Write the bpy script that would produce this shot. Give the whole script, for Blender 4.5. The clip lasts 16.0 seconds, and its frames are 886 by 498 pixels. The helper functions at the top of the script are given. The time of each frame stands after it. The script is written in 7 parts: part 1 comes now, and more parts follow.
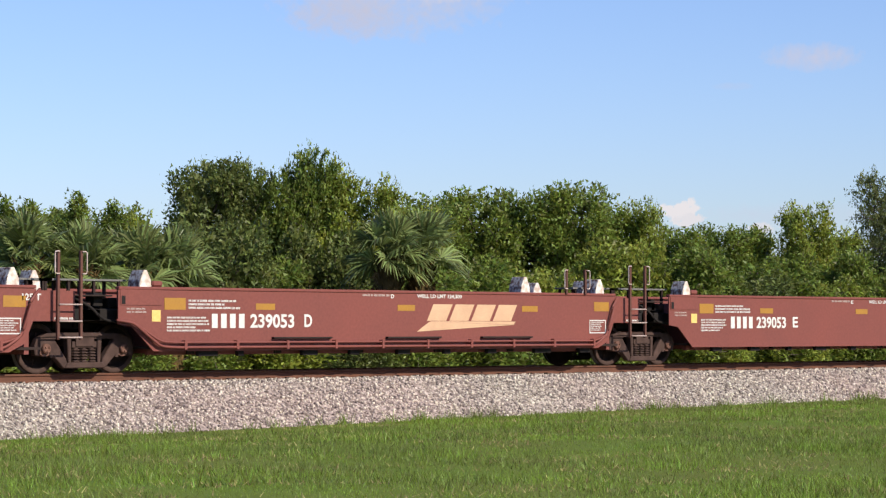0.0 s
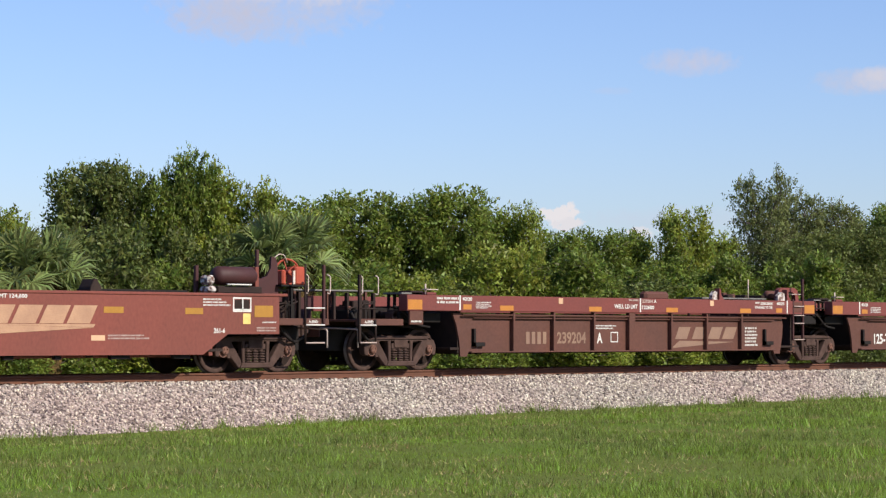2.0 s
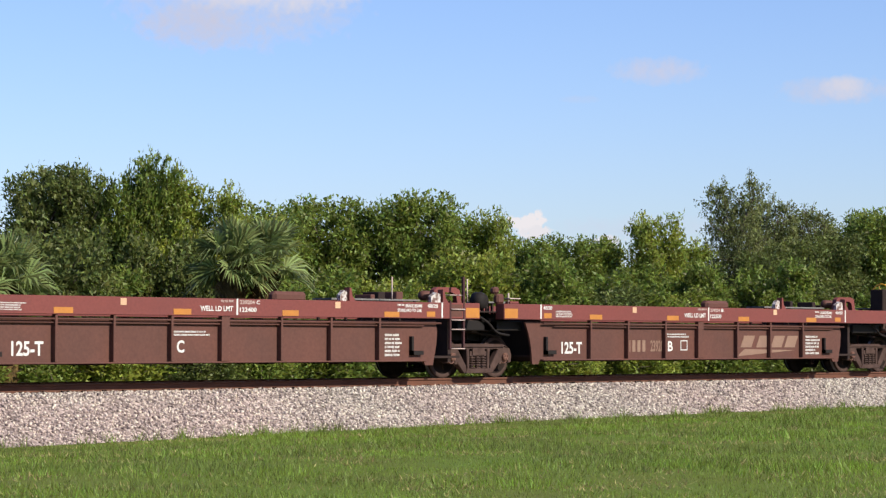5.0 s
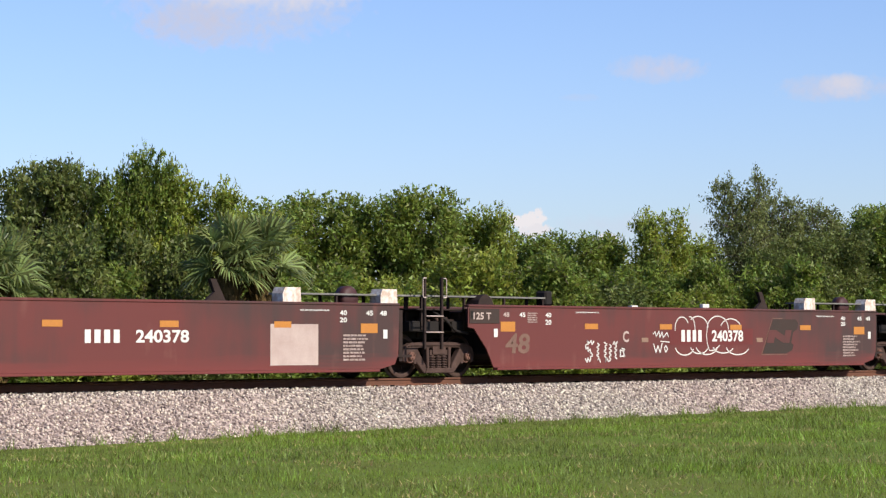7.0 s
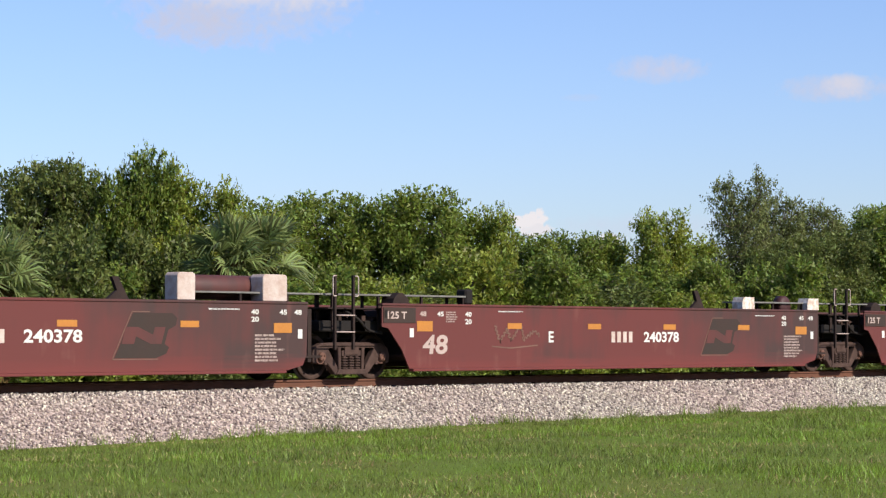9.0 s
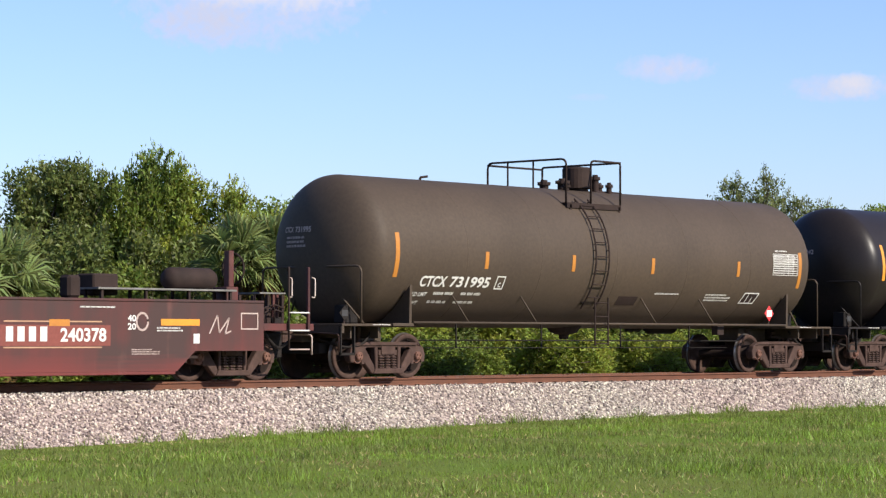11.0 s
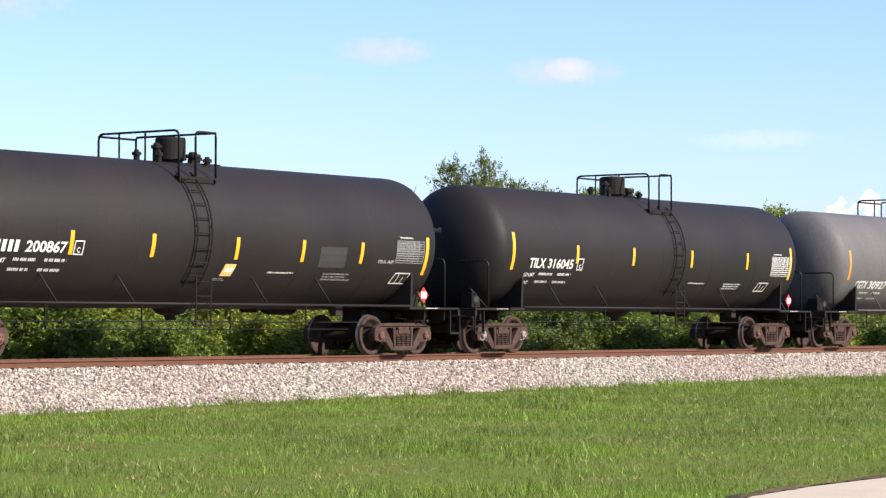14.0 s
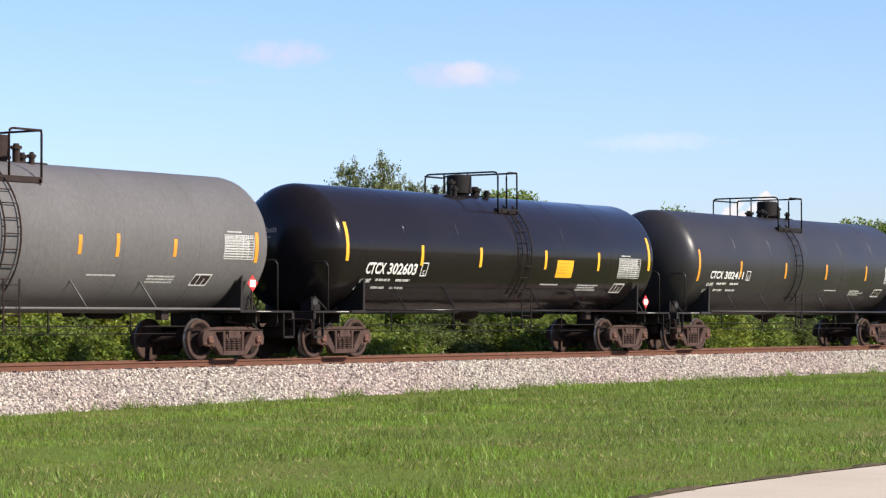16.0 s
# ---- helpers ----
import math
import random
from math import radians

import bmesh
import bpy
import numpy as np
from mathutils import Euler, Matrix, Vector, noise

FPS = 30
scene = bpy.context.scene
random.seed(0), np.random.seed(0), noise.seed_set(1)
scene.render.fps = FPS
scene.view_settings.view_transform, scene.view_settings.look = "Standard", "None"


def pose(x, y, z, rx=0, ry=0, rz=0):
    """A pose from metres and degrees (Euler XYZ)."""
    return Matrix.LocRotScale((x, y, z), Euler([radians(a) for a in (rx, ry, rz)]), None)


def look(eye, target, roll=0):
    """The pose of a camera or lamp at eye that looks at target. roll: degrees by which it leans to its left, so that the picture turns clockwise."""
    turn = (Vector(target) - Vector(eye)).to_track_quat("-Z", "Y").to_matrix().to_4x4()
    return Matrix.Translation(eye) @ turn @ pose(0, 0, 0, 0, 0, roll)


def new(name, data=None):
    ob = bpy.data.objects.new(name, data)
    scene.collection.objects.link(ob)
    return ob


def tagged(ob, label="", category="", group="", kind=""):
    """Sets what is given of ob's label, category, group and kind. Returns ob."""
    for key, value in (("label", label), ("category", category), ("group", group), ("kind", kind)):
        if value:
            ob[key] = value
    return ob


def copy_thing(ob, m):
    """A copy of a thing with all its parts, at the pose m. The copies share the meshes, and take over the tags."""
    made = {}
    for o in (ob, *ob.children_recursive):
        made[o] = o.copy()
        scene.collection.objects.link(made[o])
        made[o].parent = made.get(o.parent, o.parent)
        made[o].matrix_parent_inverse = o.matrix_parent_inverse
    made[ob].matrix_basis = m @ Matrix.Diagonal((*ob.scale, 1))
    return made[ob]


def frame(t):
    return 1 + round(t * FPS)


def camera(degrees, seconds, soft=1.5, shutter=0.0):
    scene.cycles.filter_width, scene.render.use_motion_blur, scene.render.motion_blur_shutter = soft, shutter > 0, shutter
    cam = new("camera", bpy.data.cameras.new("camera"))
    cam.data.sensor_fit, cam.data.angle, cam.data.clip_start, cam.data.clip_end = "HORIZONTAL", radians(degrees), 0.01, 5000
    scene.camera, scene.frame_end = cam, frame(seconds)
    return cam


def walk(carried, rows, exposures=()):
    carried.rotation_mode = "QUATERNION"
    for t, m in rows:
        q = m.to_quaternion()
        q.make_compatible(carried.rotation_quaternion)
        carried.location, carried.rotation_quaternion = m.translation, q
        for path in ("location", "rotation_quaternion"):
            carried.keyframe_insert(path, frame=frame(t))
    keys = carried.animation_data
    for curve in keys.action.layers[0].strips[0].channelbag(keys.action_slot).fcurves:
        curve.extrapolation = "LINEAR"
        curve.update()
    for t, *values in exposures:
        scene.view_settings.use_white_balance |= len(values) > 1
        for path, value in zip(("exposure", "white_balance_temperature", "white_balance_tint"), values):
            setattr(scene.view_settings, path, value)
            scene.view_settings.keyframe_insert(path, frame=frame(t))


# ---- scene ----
cam = camera(19.98, 16.0, soft=1.3)


def aim(x, y, z, heading, tilt, lean):
    """Camera pose: heading in degrees from +y towards +x, tilt upwards, lean."""
    return pose(x, y, z) @ pose(0, 0, 0, 0, 0, -heading) @ pose(0, 0, 0, 90 + tilt, 0, 0) @ pose(0, 0, 0, 0, 0, -lean)


PATH = [
    (0.0, -2.128, -38.404, 0.800, 44.385, 1.836, 0.003),
    (0.5, -2.128, -38.404, 0.800, 45.231, 1.888, -0.051),
    (1.0, -2.128, -38.404, 0.800, 46.293, 1.883, -0.060),
    (1.5, -2.128, -38.404, 0.800, 46.747, 1.898, -0.074),
    (2.0, -2.128, -38.404, 0.800, 47.119, 1.917, -0.016),
    (2.5, -2.128, -38.404, 0.800, 47.398, 1.933, -0.067),
    (3.0, -2.128, -38.404, 0.800, 47.627, 1.974, -0.065),
    (3.5, -2.128, -38.404, 0.800, 47.649, 1.976, -0.039),
    (4.0, -2.128, -38.404, 0.800, 47.725, 1.973, -0.079),
    (4.5, -1.958, -38.246, 0.800, 47.765, 1.999, -0.071),
    (5.0, -1.064, -37.419, 0.800, 47.857, 2.099, -0.096),
    (5.2, -0.426, -36.828, 0.800, 47.880, 2.100, -0.080),
    (5.5, 0.000, -36.434, 0.800, 47.865, 2.070, -0.030),
    (7.5, 0.000, -36.434, 0.800, 47.852, 2.062, 0.004),
    (8.0, 0.000, -36.434, 0.800, 47.855, 2.059, -0.046),
    (8.5, 0.000, -36.434, 0.800, 47.850, 2.059, -0.025),
    (11.0, 0.000, -36.434, 0.800, 47.659, 2.054, -0.019),
    (11.5, 0.000, -36.434, 0.800, 47.637, 2.028, 0.020),
    (12.0, 0.000, -36.434, 0.800, 47.637, 2.028, 0.020),
    (12.5, 0.000, -36.434, 0.800, 48.571, 1.978, 0.120),
    (13.0, 0.000, -36.434, 0.800, 50.259, 2.009, 0.021),
    (13.5, 0.000, -36.434, 0.800, 52.215, 1.922, -0.064),
    (14.0, 0.000, -36.434, 0.800, 54.070, 1.633, -0.097),
    (14.5, 0.000, -36.434, 0.800, 55.020, 1.621, -0.075),
    (15.0, 0.000, -36.434, 0.800, 55.571, 1.705, 0.027),
    (15.5, 0.000, -36.434, 0.800, 55.870, 1.700, 0.018),
    (16.0, 0.000, -36.434, 0.800, 56.372, 1.700, 0.192),
]
EXPOSURES = [(0.0, 0.40), (1.5, 0.37), (3.5, 0.46), (8.0, 0.47), (11.0, 0.65), (12.0, 0.84), (13.0, 0.90), (14.5, 0.92), (16.0, 0.74)]
walk(cam, [(r[0], aim(*r[1:])) for r in PATH], exposures=EXPOSURES)

# ---- sky and sun ----
SUN_FROM = Vector((0.14, -0.83, 0.55)).normalized()
sun = new("sun", bpy.data.lights.new("sun", "SUN"))
sun.data.energy, sun.data.angle, sun.data.color = 4.8, radians(0.55), (1.0, 0.93, 0.81)
sun.matrix_world = look(SUN_FROM * 100, (0, 0, 0))


def node_tree(idblock):
    idblock.use_nodes = True
    idblock.node_tree.nodes.clear()
    return idblock.node_tree.nodes, idblock.node_tree.links


def make_world():
    w = bpy.data.worlds.new("sky")
    scene.world = w
    n, l = node_tree(w)
    out, bg = n.new("ShaderNodeOutputWorld"), n.new("ShaderNodeBackground")
    sky = n.new("ShaderNodeTexSky")
    sky.sky_type, sky.sun_disc = "NISHITA", False
    sky.sun_elevation = math.asin(SUN_FROM.z)
    sky.sun_rotation = math.atan2(SUN_FROM.x, SUN_FROM.y)
    sky.air_density, sky.dust_density, sky.ozone_density = 1.0, 0.5, 2.1
    bg.inputs["Strength"].default_value = 0.09
    l.new(bg.outputs[0], out.inputs["Surface"])
    co = n.new("ShaderNodeTexCoord")
    tint = n.new("ShaderNodeMix")
    tint.data_type, tint.blend_type = "RGBA", "MULTIPLY"
    tint.inputs["Factor"].default_value = 1.0
    tint.inputs["B"].default_value = (0.895, 0.98, 1.34, 1)
    l.new(sky.outputs[0], tint.inputs["A"])
    last = tint.outputs["Result"]
    # clouds: heading, height, half width, half height (degrees), density, colour
    clouds = [
        (43.2, 7.65, 3.0, 1.15, 0.79, (4.9, 4.95, 6.0)),
        (43.9, 7.95, 2.2, 0.55, 0.79, (6.1, 5.9, 6.4)),
        (42.3, 7.1, 1.7, 0.55, 0.7, (4.7, 4.75, 5.9)),
        (52.75, 6.15, 1.2, 0.34, 0.7, (5.3, 5.05, 5.9)),
        (56.75, 5.65, 1.5, 0.34, 0.7, (4.95, 4.95, 6.0)),
        (57.0, 5.72, 0.65, 0.3, 0.7, (5.8, 5.6, 6.2)),
        (51.0, 5.5, 0.5, 0.1, 0.35, (4.6, 5.0, 6.5)),
        (49.8, 2.68, 0.5, 0.36, 1.0, (6.9, 6.6, 6.8)),
        (50.05, 2.5, 0.5, 0.16, 1.0, (6.5, 6.3, 6.6)),
        (51.6, 2.3, 0.4, 0.16, 0.9, (6.4, 6.3, 6.6)),
        (52.4, 2.6, 2.2, 0.3, 0.45, (5.0, 5.4, 6.6)),
        (61.3, 4.1, 1.8, 0.25, 0.35, (6.4, 6.3, 6.4)),
        (63.1, 2.35, 0.55, 0.42, 1.0, (6.6, 6.3, 6.4)),
        (63.6, 2.6, 0.4, 0.4, 1.0, (6.6, 6.3, 6.4)),
    ]

    def vm(op, a, b):
        x = n.new("ShaderNodeVectorMath")
        x.operation = op
        for i, v in enumerate((a, b)):
            if isinstance(v, (tuple, Vector)):
                x.inputs[i].default_value = v
            else:
                l.new(v, x.inputs[i])
        return x

    def mt(op, a, b, clamp=False):
        x = n.new("ShaderNodeMath")
        x.operation, x.use_clamp = op, clamp
        for i, v in enumerate((a, b)):
            if isinstance(v, (int, float)):
                x.inputs[i].default_value = v
            else:
                l.new(v, x.inputs[i])
        return x.outputs[0]

    direction = co.outputs["Generated"]
    grain = n.new("ShaderNodeTexNoise")
    grain.inputs["Scale"].default_value, grain.inputs["Detail"].default_value = 95.0, 6.0
    l.new(direction, grain.inputs["Vector"])
    fine = n.new("ShaderNodeTexNoise")
    fine.inputs["Scale"].default_value, fine.inputs["Detail"].default_value = 330.0, 5.0
    l.new(direction, fine.inputs["Vector"])
    rough = mt("SUBTRACT", mt("ADD", mt("MULTIPLY", grain.outputs["Fac"], 0.55), mt("MULTIPLY", fine.outputs["Fac"], 0.45)), 0.5)
    for head, el, hw, hh, dens, col in clouds:
        a, e = radians(head), radians(el)
        side = Vector((math.cos(a), -math.sin(a), 0))
        fwd = Vector((math.sin(a) * math.cos(e), math.cos(a) * math.cos(e), math.sin(e)))
        up = side.cross(fwd)
        u = mt("DIVIDE", vm("DOT_PRODUCT", direction, side).outputs["Value"], math.sin(radians(hw)))
        v = vm("DOT_PRODUCT", direction, up).outputs["Value"]
        v = mt("DIVIDE", v, math.sin(radians(hh)))
        r2 = mt("ADD", mt("MULTIPLY", u, u), mt("MULTIPLY", v, v))
        front = mt("GREATER_THAN", vm("DOT_PRODUCT", direction, fwd).outputs["Value"], 0.0)
        edge = mt("ADD", mt("SUBTRACT", 0.75 if dens > 0.8 else 1.0, r2), mt("MULTIPLY", rough, 6.0 if dens > 0.8 else 2.6))
        soft = mt("MULTIPLY", edge, 2.5 if dens > 0.8 else 0.8, True)
        fac = mt("MULTIPLY", mt("MULTIPLY", soft, dens), front)
        mix = n.new("ShaderNodeMix")
        mix.data_type = "RGBA"
        l.new(fac, mix.inputs["Factor"])
        l.new(last, mix.inputs["A"])
        mix.inputs["B"].default_value = (*col, 1)
        last = mix.outputs["Result"]
    l.new(last, bg.inputs["Color"])


make_world()

# ---- materials ----


def surface(name, colour, other=None, scale=3.0, rough=0.7, metal=0.0, bump=0.15, fine=60.0, spread=0.5, island=0.0,
            stretch=(1, 1, 1), random_tint=0.0, spec=0.5, coat=0.0, sheen=0.0, through_light=0.0):
    """A two-scale noise material: colour fades into other at the large scale, fine grain in value and relief."""
    m = bpy.data.materials.new(name)
    n, l = node_tree(m)
    out, bsdf = n.new("ShaderNodeOutputMaterial"), n.new("ShaderNodeBsdfPrincipled")
    co = n.new("ShaderNodeTexCoord")
    mp = n.new("ShaderNodeMapping")
    mp.inputs["Scale"].default_value = stretch
    l.new(co.outputs["Object"], mp.inputs["Vector"])
    big, small = n.new("ShaderNodeTexNoise"), n.new("ShaderNodeTexNoise")
    for tex, s, d in ((big, scale, 4), (small, fine, 3)):
        tex.inputs["Scale"].default_value, tex.inputs["Detail"].default_value = s, d
        l.new(mp.outputs[0], tex.inputs["Vector"])
    ramp = n.new("ShaderNodeValToRGB")
    ramp.color_ramp.elements[0].position, ramp.color_ramp.elements[1].position = 0.5 - spread / 2, 0.5 + spread / 2
    ramp.color_ramp.elements[0].color = (*colour, 1)
    ramp.color_ramp.elements[1].color = (*(other or [c * 0.7 for c in colour]), 1)
    l.new(big.outputs["Fac"], ramp.inputs["Fac"])
    hsv = n.new("ShaderNodeHueSaturation")
    l.new(ramp.outputs["Color"], hsv.inputs["Color"])
    val = n.new("ShaderNodeMath")
    val.operation = "MULTIPLY_ADD"
    val.inputs[1].default_value, val.inputs[2].default_value = 0.5, 0.75
    l.new(small.outputs["Fac"], val.inputs[0])
    value = val.outputs[0]
    if island or random_tint:
        src = n.new("ShaderNodeNewGeometry").outputs["Random Per Island"] if island else n.new("ShaderNodeObjectInfo").outputs["Random"]
        k = island or random_tint
        add = n.new("ShaderNodeMath")
        add.operation = "MULTIPLY_ADD"
        add.inputs[1].default_value, add.inputs[2].default_value = k, 1 - k / 2
        l.new(src, add.inputs[0])
        mul = n.new("ShaderNodeMath")
        mul.operation = "MULTIPLY"
        l.new(add.outputs[0], mul.inputs[0]), l.new(value, mul.inputs[1])
        value = mul.outputs[0]
        hue = n.new("ShaderNodeMath")
        hue.operation = "MULTIPLY_ADD"
        hue.inputs[1].default_value, hue.inputs[2].default_value = 0.05 * k, 0.5 - 0.025 * k
        l.new(src, hue.inputs[0]), l.new(hue.outputs[0], hsv.inputs["Hue"])
    l.new(value, hsv.inputs["Value"])
    l.new(hsv.outputs[0], bsdf.inputs["Base Color"])
    rr = n.new("ShaderNodeMapRange")
    rr.inputs["To Min"].default_value, rr.inputs["To Max"].default_value = max(0.03, rough - 0.12), min(1, rough + 0.12)
    l.new(big.outputs["Fac"], rr.inputs["Value"]), l.new(rr.outputs[0], bsdf.inputs["Roughness"])
    bsdf.inputs["Metallic"].default_value = metal
    bsdf.inputs["Specular IOR Level"].default_value = spec
    bsdf.inputs["Coat Weight"].default_value = coat
    if bump:
        b = n.new("ShaderNodeBump")
        b.inputs["Strength"].default_value, b.inputs["Distance"].default_value = bump, 0.02
        l.new(small.outputs["Fac"], b.inputs["Height"]), l.new(b.outputs[0], bsdf.inputs["Normal"])
    shader = bsdf.outputs[0]
    if through_light:
        tr, mx = n.new("ShaderNodeBsdfTranslucent"), n.new("ShaderNodeMixShader")
        l.new(hsv.outputs[0], tr.inputs["Color"])
        mx.inputs[0].default_value = through_light
        l.new(shader, mx.inputs[1]), l.new(tr.outputs[0], mx.inputs[2])
        shader = mx.outputs[0]
    l.new(shader, out.inputs["Surface"])
    return m



def gravel(name):
    """Crushed stone: every cell is a stone of its own shade, with dark joints and relief."""
    m = bpy.data.materials.new(name)
    n, l = node_tree(m)
    out, bsdf = n.new("ShaderNodeOutputMaterial"), n.new("ShaderNodeBsdfPrincipled")
    co = n.new("ShaderNodeTexCoord")
    cell, big = n.new("ShaderNodeTexVoronoi"), n.new("ShaderNodeTexNoise")
    cell.inputs["Scale"].default_value = 17.0
    big.inputs["Scale"].default_value, big.inputs["Detail"].default_value = 0.8, 3.0
    l.new(co.outputs["Object"], cell.inputs["Vector"]), l.new(co.outputs["Object"], big.inputs["Vector"])
    shade = n.new("ShaderNodeSeparateColor")
    l.new(cell.outputs["Color"], shade.inputs["Color"])
    ramp = n.new("ShaderNodeValToRGB")
    stops = [(0.0, (0.10, 0.08, 0.07)), (0.35, (0.225, 0.183, 0.16)), (0.7, (0.33, 0.272, 0.24)), (1.0, (0.50, 0.425, 0.375))]
    ramp.color_ramp.elements[0].position, ramp.color_ramp.elements[0].color = stops[0][0], (*stops[0][1], 1)
    ramp.color_ramp.elements[1].position, ramp.color_ramp.elements[1].color = stops[3][0], (*stops[3][1], 1)
    for at, col in stops[1:3]:
        ramp.color_ramp.elements.new(at).color = (*col, 1)
    l.new(shade.outputs["Red"], ramp.inputs["Fac"])
    hsv = n.new("ShaderNodeHueSaturation")
    l.new(ramp.outputs["Color"], hsv.inputs["Color"])
    val = n.new("ShaderNodeMapRange")
    val.inputs["To Min"].default_value, val.inputs["To Max"].default_value = 0.75, 1.2
    l.new(big.outputs["Fac"], val.inputs["Value"]), l.new(val.outputs[0], hsv.inputs["Value"])
    # rust from the wheels stains some stretches pink
    wide, stain, mul = n.new("ShaderNodeTexNoise"), n.new("ShaderNodeValToRGB"), n.new("ShaderNodeMix")
    wide.inputs["Scale"].default_value = 0.22
    l.new(co.outputs["Object"], wide.inputs["Vector"]), l.new(wide.outputs["Fac"], stain.inputs["Fac"])
    stain.color_ramp.elements[0].position, stain.color_ramp.elements[0].color = 0.4, (1.0, 1.02, 0.96, 1)
    stain.color_ramp.elements[1].position, stain.color_ramp.elements[1].color = 0.6, (1.03, 0.965, 0.945, 1)
    mul.data_type, mul.blend_type = "RGBA", "MULTIPLY"
    mul.inputs["Factor"].default_value = 1.0
    l.new(hsv.outputs[0], mul.inputs["A"]), l.new(stain.outputs["Color"], mul.inputs["B"])
    l.new(mul.outputs["Result"], bsdf.inputs["Base Color"])
    bsdf.inputs["Roughness"].default_value, bsdf.inputs["Specular IOR Level"].default_value = 0.9, 0.2
    bump = n.new("ShaderNodeBump")
    bump.invert = True
    bump.inputs["Strength"].default_value, bump.inputs["Distance"].default_value = 0.9, 0.03
    l.new(cell.outputs["Distance"], bump.inputs["Height"]), l.new(bump.outputs[0], bsdf.inputs["Normal"])
    l.new(bsdf.outputs[0], out.inputs["Surface"])
    return m


def worn_paint(name):
    """Old dark-red paint: brown grime in broad patches and runs, scoured to clean red along the bottom, with pale smears."""
    m = bpy.data.materials.new(name)
    n, l = node_tree(m)
    out, bsdf, co = n.new("ShaderNodeOutputMaterial"), n.new("ShaderNodeBsdfPrincipled"), n.new("ShaderNodeTexCoord")

    def grain(scale, stretch, detail=4.0):
        mp, tex = n.new("ShaderNodeMapping"), n.new("ShaderNodeTexNoise")
        mp.inputs["Scale"].default_value = stretch
        tex.inputs["Scale"].default_value, tex.inputs["Detail"].default_value = scale, detail
        l.new(co.outputs["Object"], mp.inputs["Vector"]), l.new(mp.outputs[0], tex.inputs["Vector"])
        return tex.outputs["Fac"]

    def calc(op, p, q, clamp=False):
        x = n.new("ShaderNodeMath")
        x.operation, x.use_clamp = op, clamp
        for i, v in enumerate((p, q)):
            if isinstance(v, (int, float)):
                x.inputs[i].default_value = v
            else:
                l.new(v, x.inputs[i])
        return x.outputs[0]

    def blend(fac, p, q):
        x = n.new("ShaderNodeMix")
        x.data_type = "RGBA"
        l.new(fac, x.inputs["Factor"])
        for key, v in (("A", p), ("B", q)):
            if isinstance(v, tuple):
                x.inputs[key].default_value = (*v, 1)
            else:
                l.new(v, x.inputs[key])
        return x.outputs["Result"]

    axes = n.new("ShaderNodeSeparateXYZ")
    l.new(co.outputs["Object"], axes.inputs[0])
    broad, runs, flow = grain(0.33, (1, 1, 1.3)), grain(2.4, (1.5, 1, 0.16)), grain(3.0, (0.16, 1, 2.2))
    grime = calc("MULTIPLY", calc("SUBTRACT", calc("ADD", calc("MULTIPLY", broad, 0.75), calc("MULTIPLY", runs, 0.25)), 0.385), 5.5, True)
    col = blend(grime, (0.050, 0.026, 0.0225), (0.106, 0.0255, 0.0215))
    washed = calc("MULTIPLY", calc("SUBTRACT", calc("ADD", 0.5, calc("MULTIPLY", calc("SUBTRACT", flow, 0.5), 0.6)), axes.outputs["Z"]), 3.2, True)
    col = blend(washed, col, (0.126, 0.0265, 0.0225))
    smear = calc("MULTIPLY", calc("SUBTRACT", calc("MULTIPLY", grain(0.9, (0.7, 1, 1.6)), runs), 0.35), 7.0, True)
    col = blend(calc("MULTIPLY", smear, 0.35), col, (0.2, 0.09, 0.07))
    l.new(col, bsdf.inputs["Base Color"])
    bsdf.inputs["Roughness"].default_value, bsdf.inputs["Specular IOR Level"].default_value = 0.6, 0.3
    l.new(bsdf.outputs[0], out.inputs["Surface"])
    return m


GRASS = surface("grass_blade", (0.2, 0.278, 0.027), (0.15, 0.178, 0.035), 0.45, 0.5, bump=0, island=1.35, spread=0.3, through_light=0.4, spec=0.4)
SOIL = surface("lawn_soil", (0.11, 0.158, 0.024), (0.118, 0.132, 0.03), 0.33, 0.95, bump=0.6, fine=25, spec=0.05, spread=0.3)
CONCRETE = surface("concrete", (0.53, 0.435, 0.325), (0.46, 0.375, 0.28), 0.9, 0.9, bump=0.2, fine=60, spec=0.2)
DIRT = surface("bare_dirt", (0.13, 0.095, 0.05), (0.07, 0.055, 0.03), 5, 0.95, bump=0.6, fine=40, spec=0.1)
STRAW = surface("dry_grass_blade", (0.36, 0.30, 0.13), (0.28, 0.22, 0.09), 0.5, 0.7, bump=0, island=0.9, through_light=0.3, spec=0.25)
STONE = surface("ballast_stone", (0.405, 0.35, 0.295), (0.385, 0.305, 0.265), 0.22, 0.9, bump=0.3, fine=70, island=1.35, spread=0.25, spec=0.25)
STONE_BED = gravel("ballast_bed")
RAIL_RUST = surface("rail_rust", (0.135, 0.055, 0.032), (0.095, 0.045, 0.03), 2.5, 0.85, bump=0.2, fine=80, spec=0.2)
RAIL_TOP = surface("rail_head", (0.42, 0.40, 0.38), (0.35, 0.33, 0.31), 6, 0.32, 0.9, bump=0.03)
TIE = surface("tie_wood", (0.10, 0.075, 0.055), (0.06, 0.05, 0.04), 4, 0.9, bump=0.5, fine=40, stretch=(1, 0.2, 1), spec=0.2)
RED = surface("red_brown_paint", (0.185, 0.050, 0.037), (0.155, 0.045, 0.035), 0.6, 0.6, bump=0.02, fine=18, spread=0.4, spec=0.3)
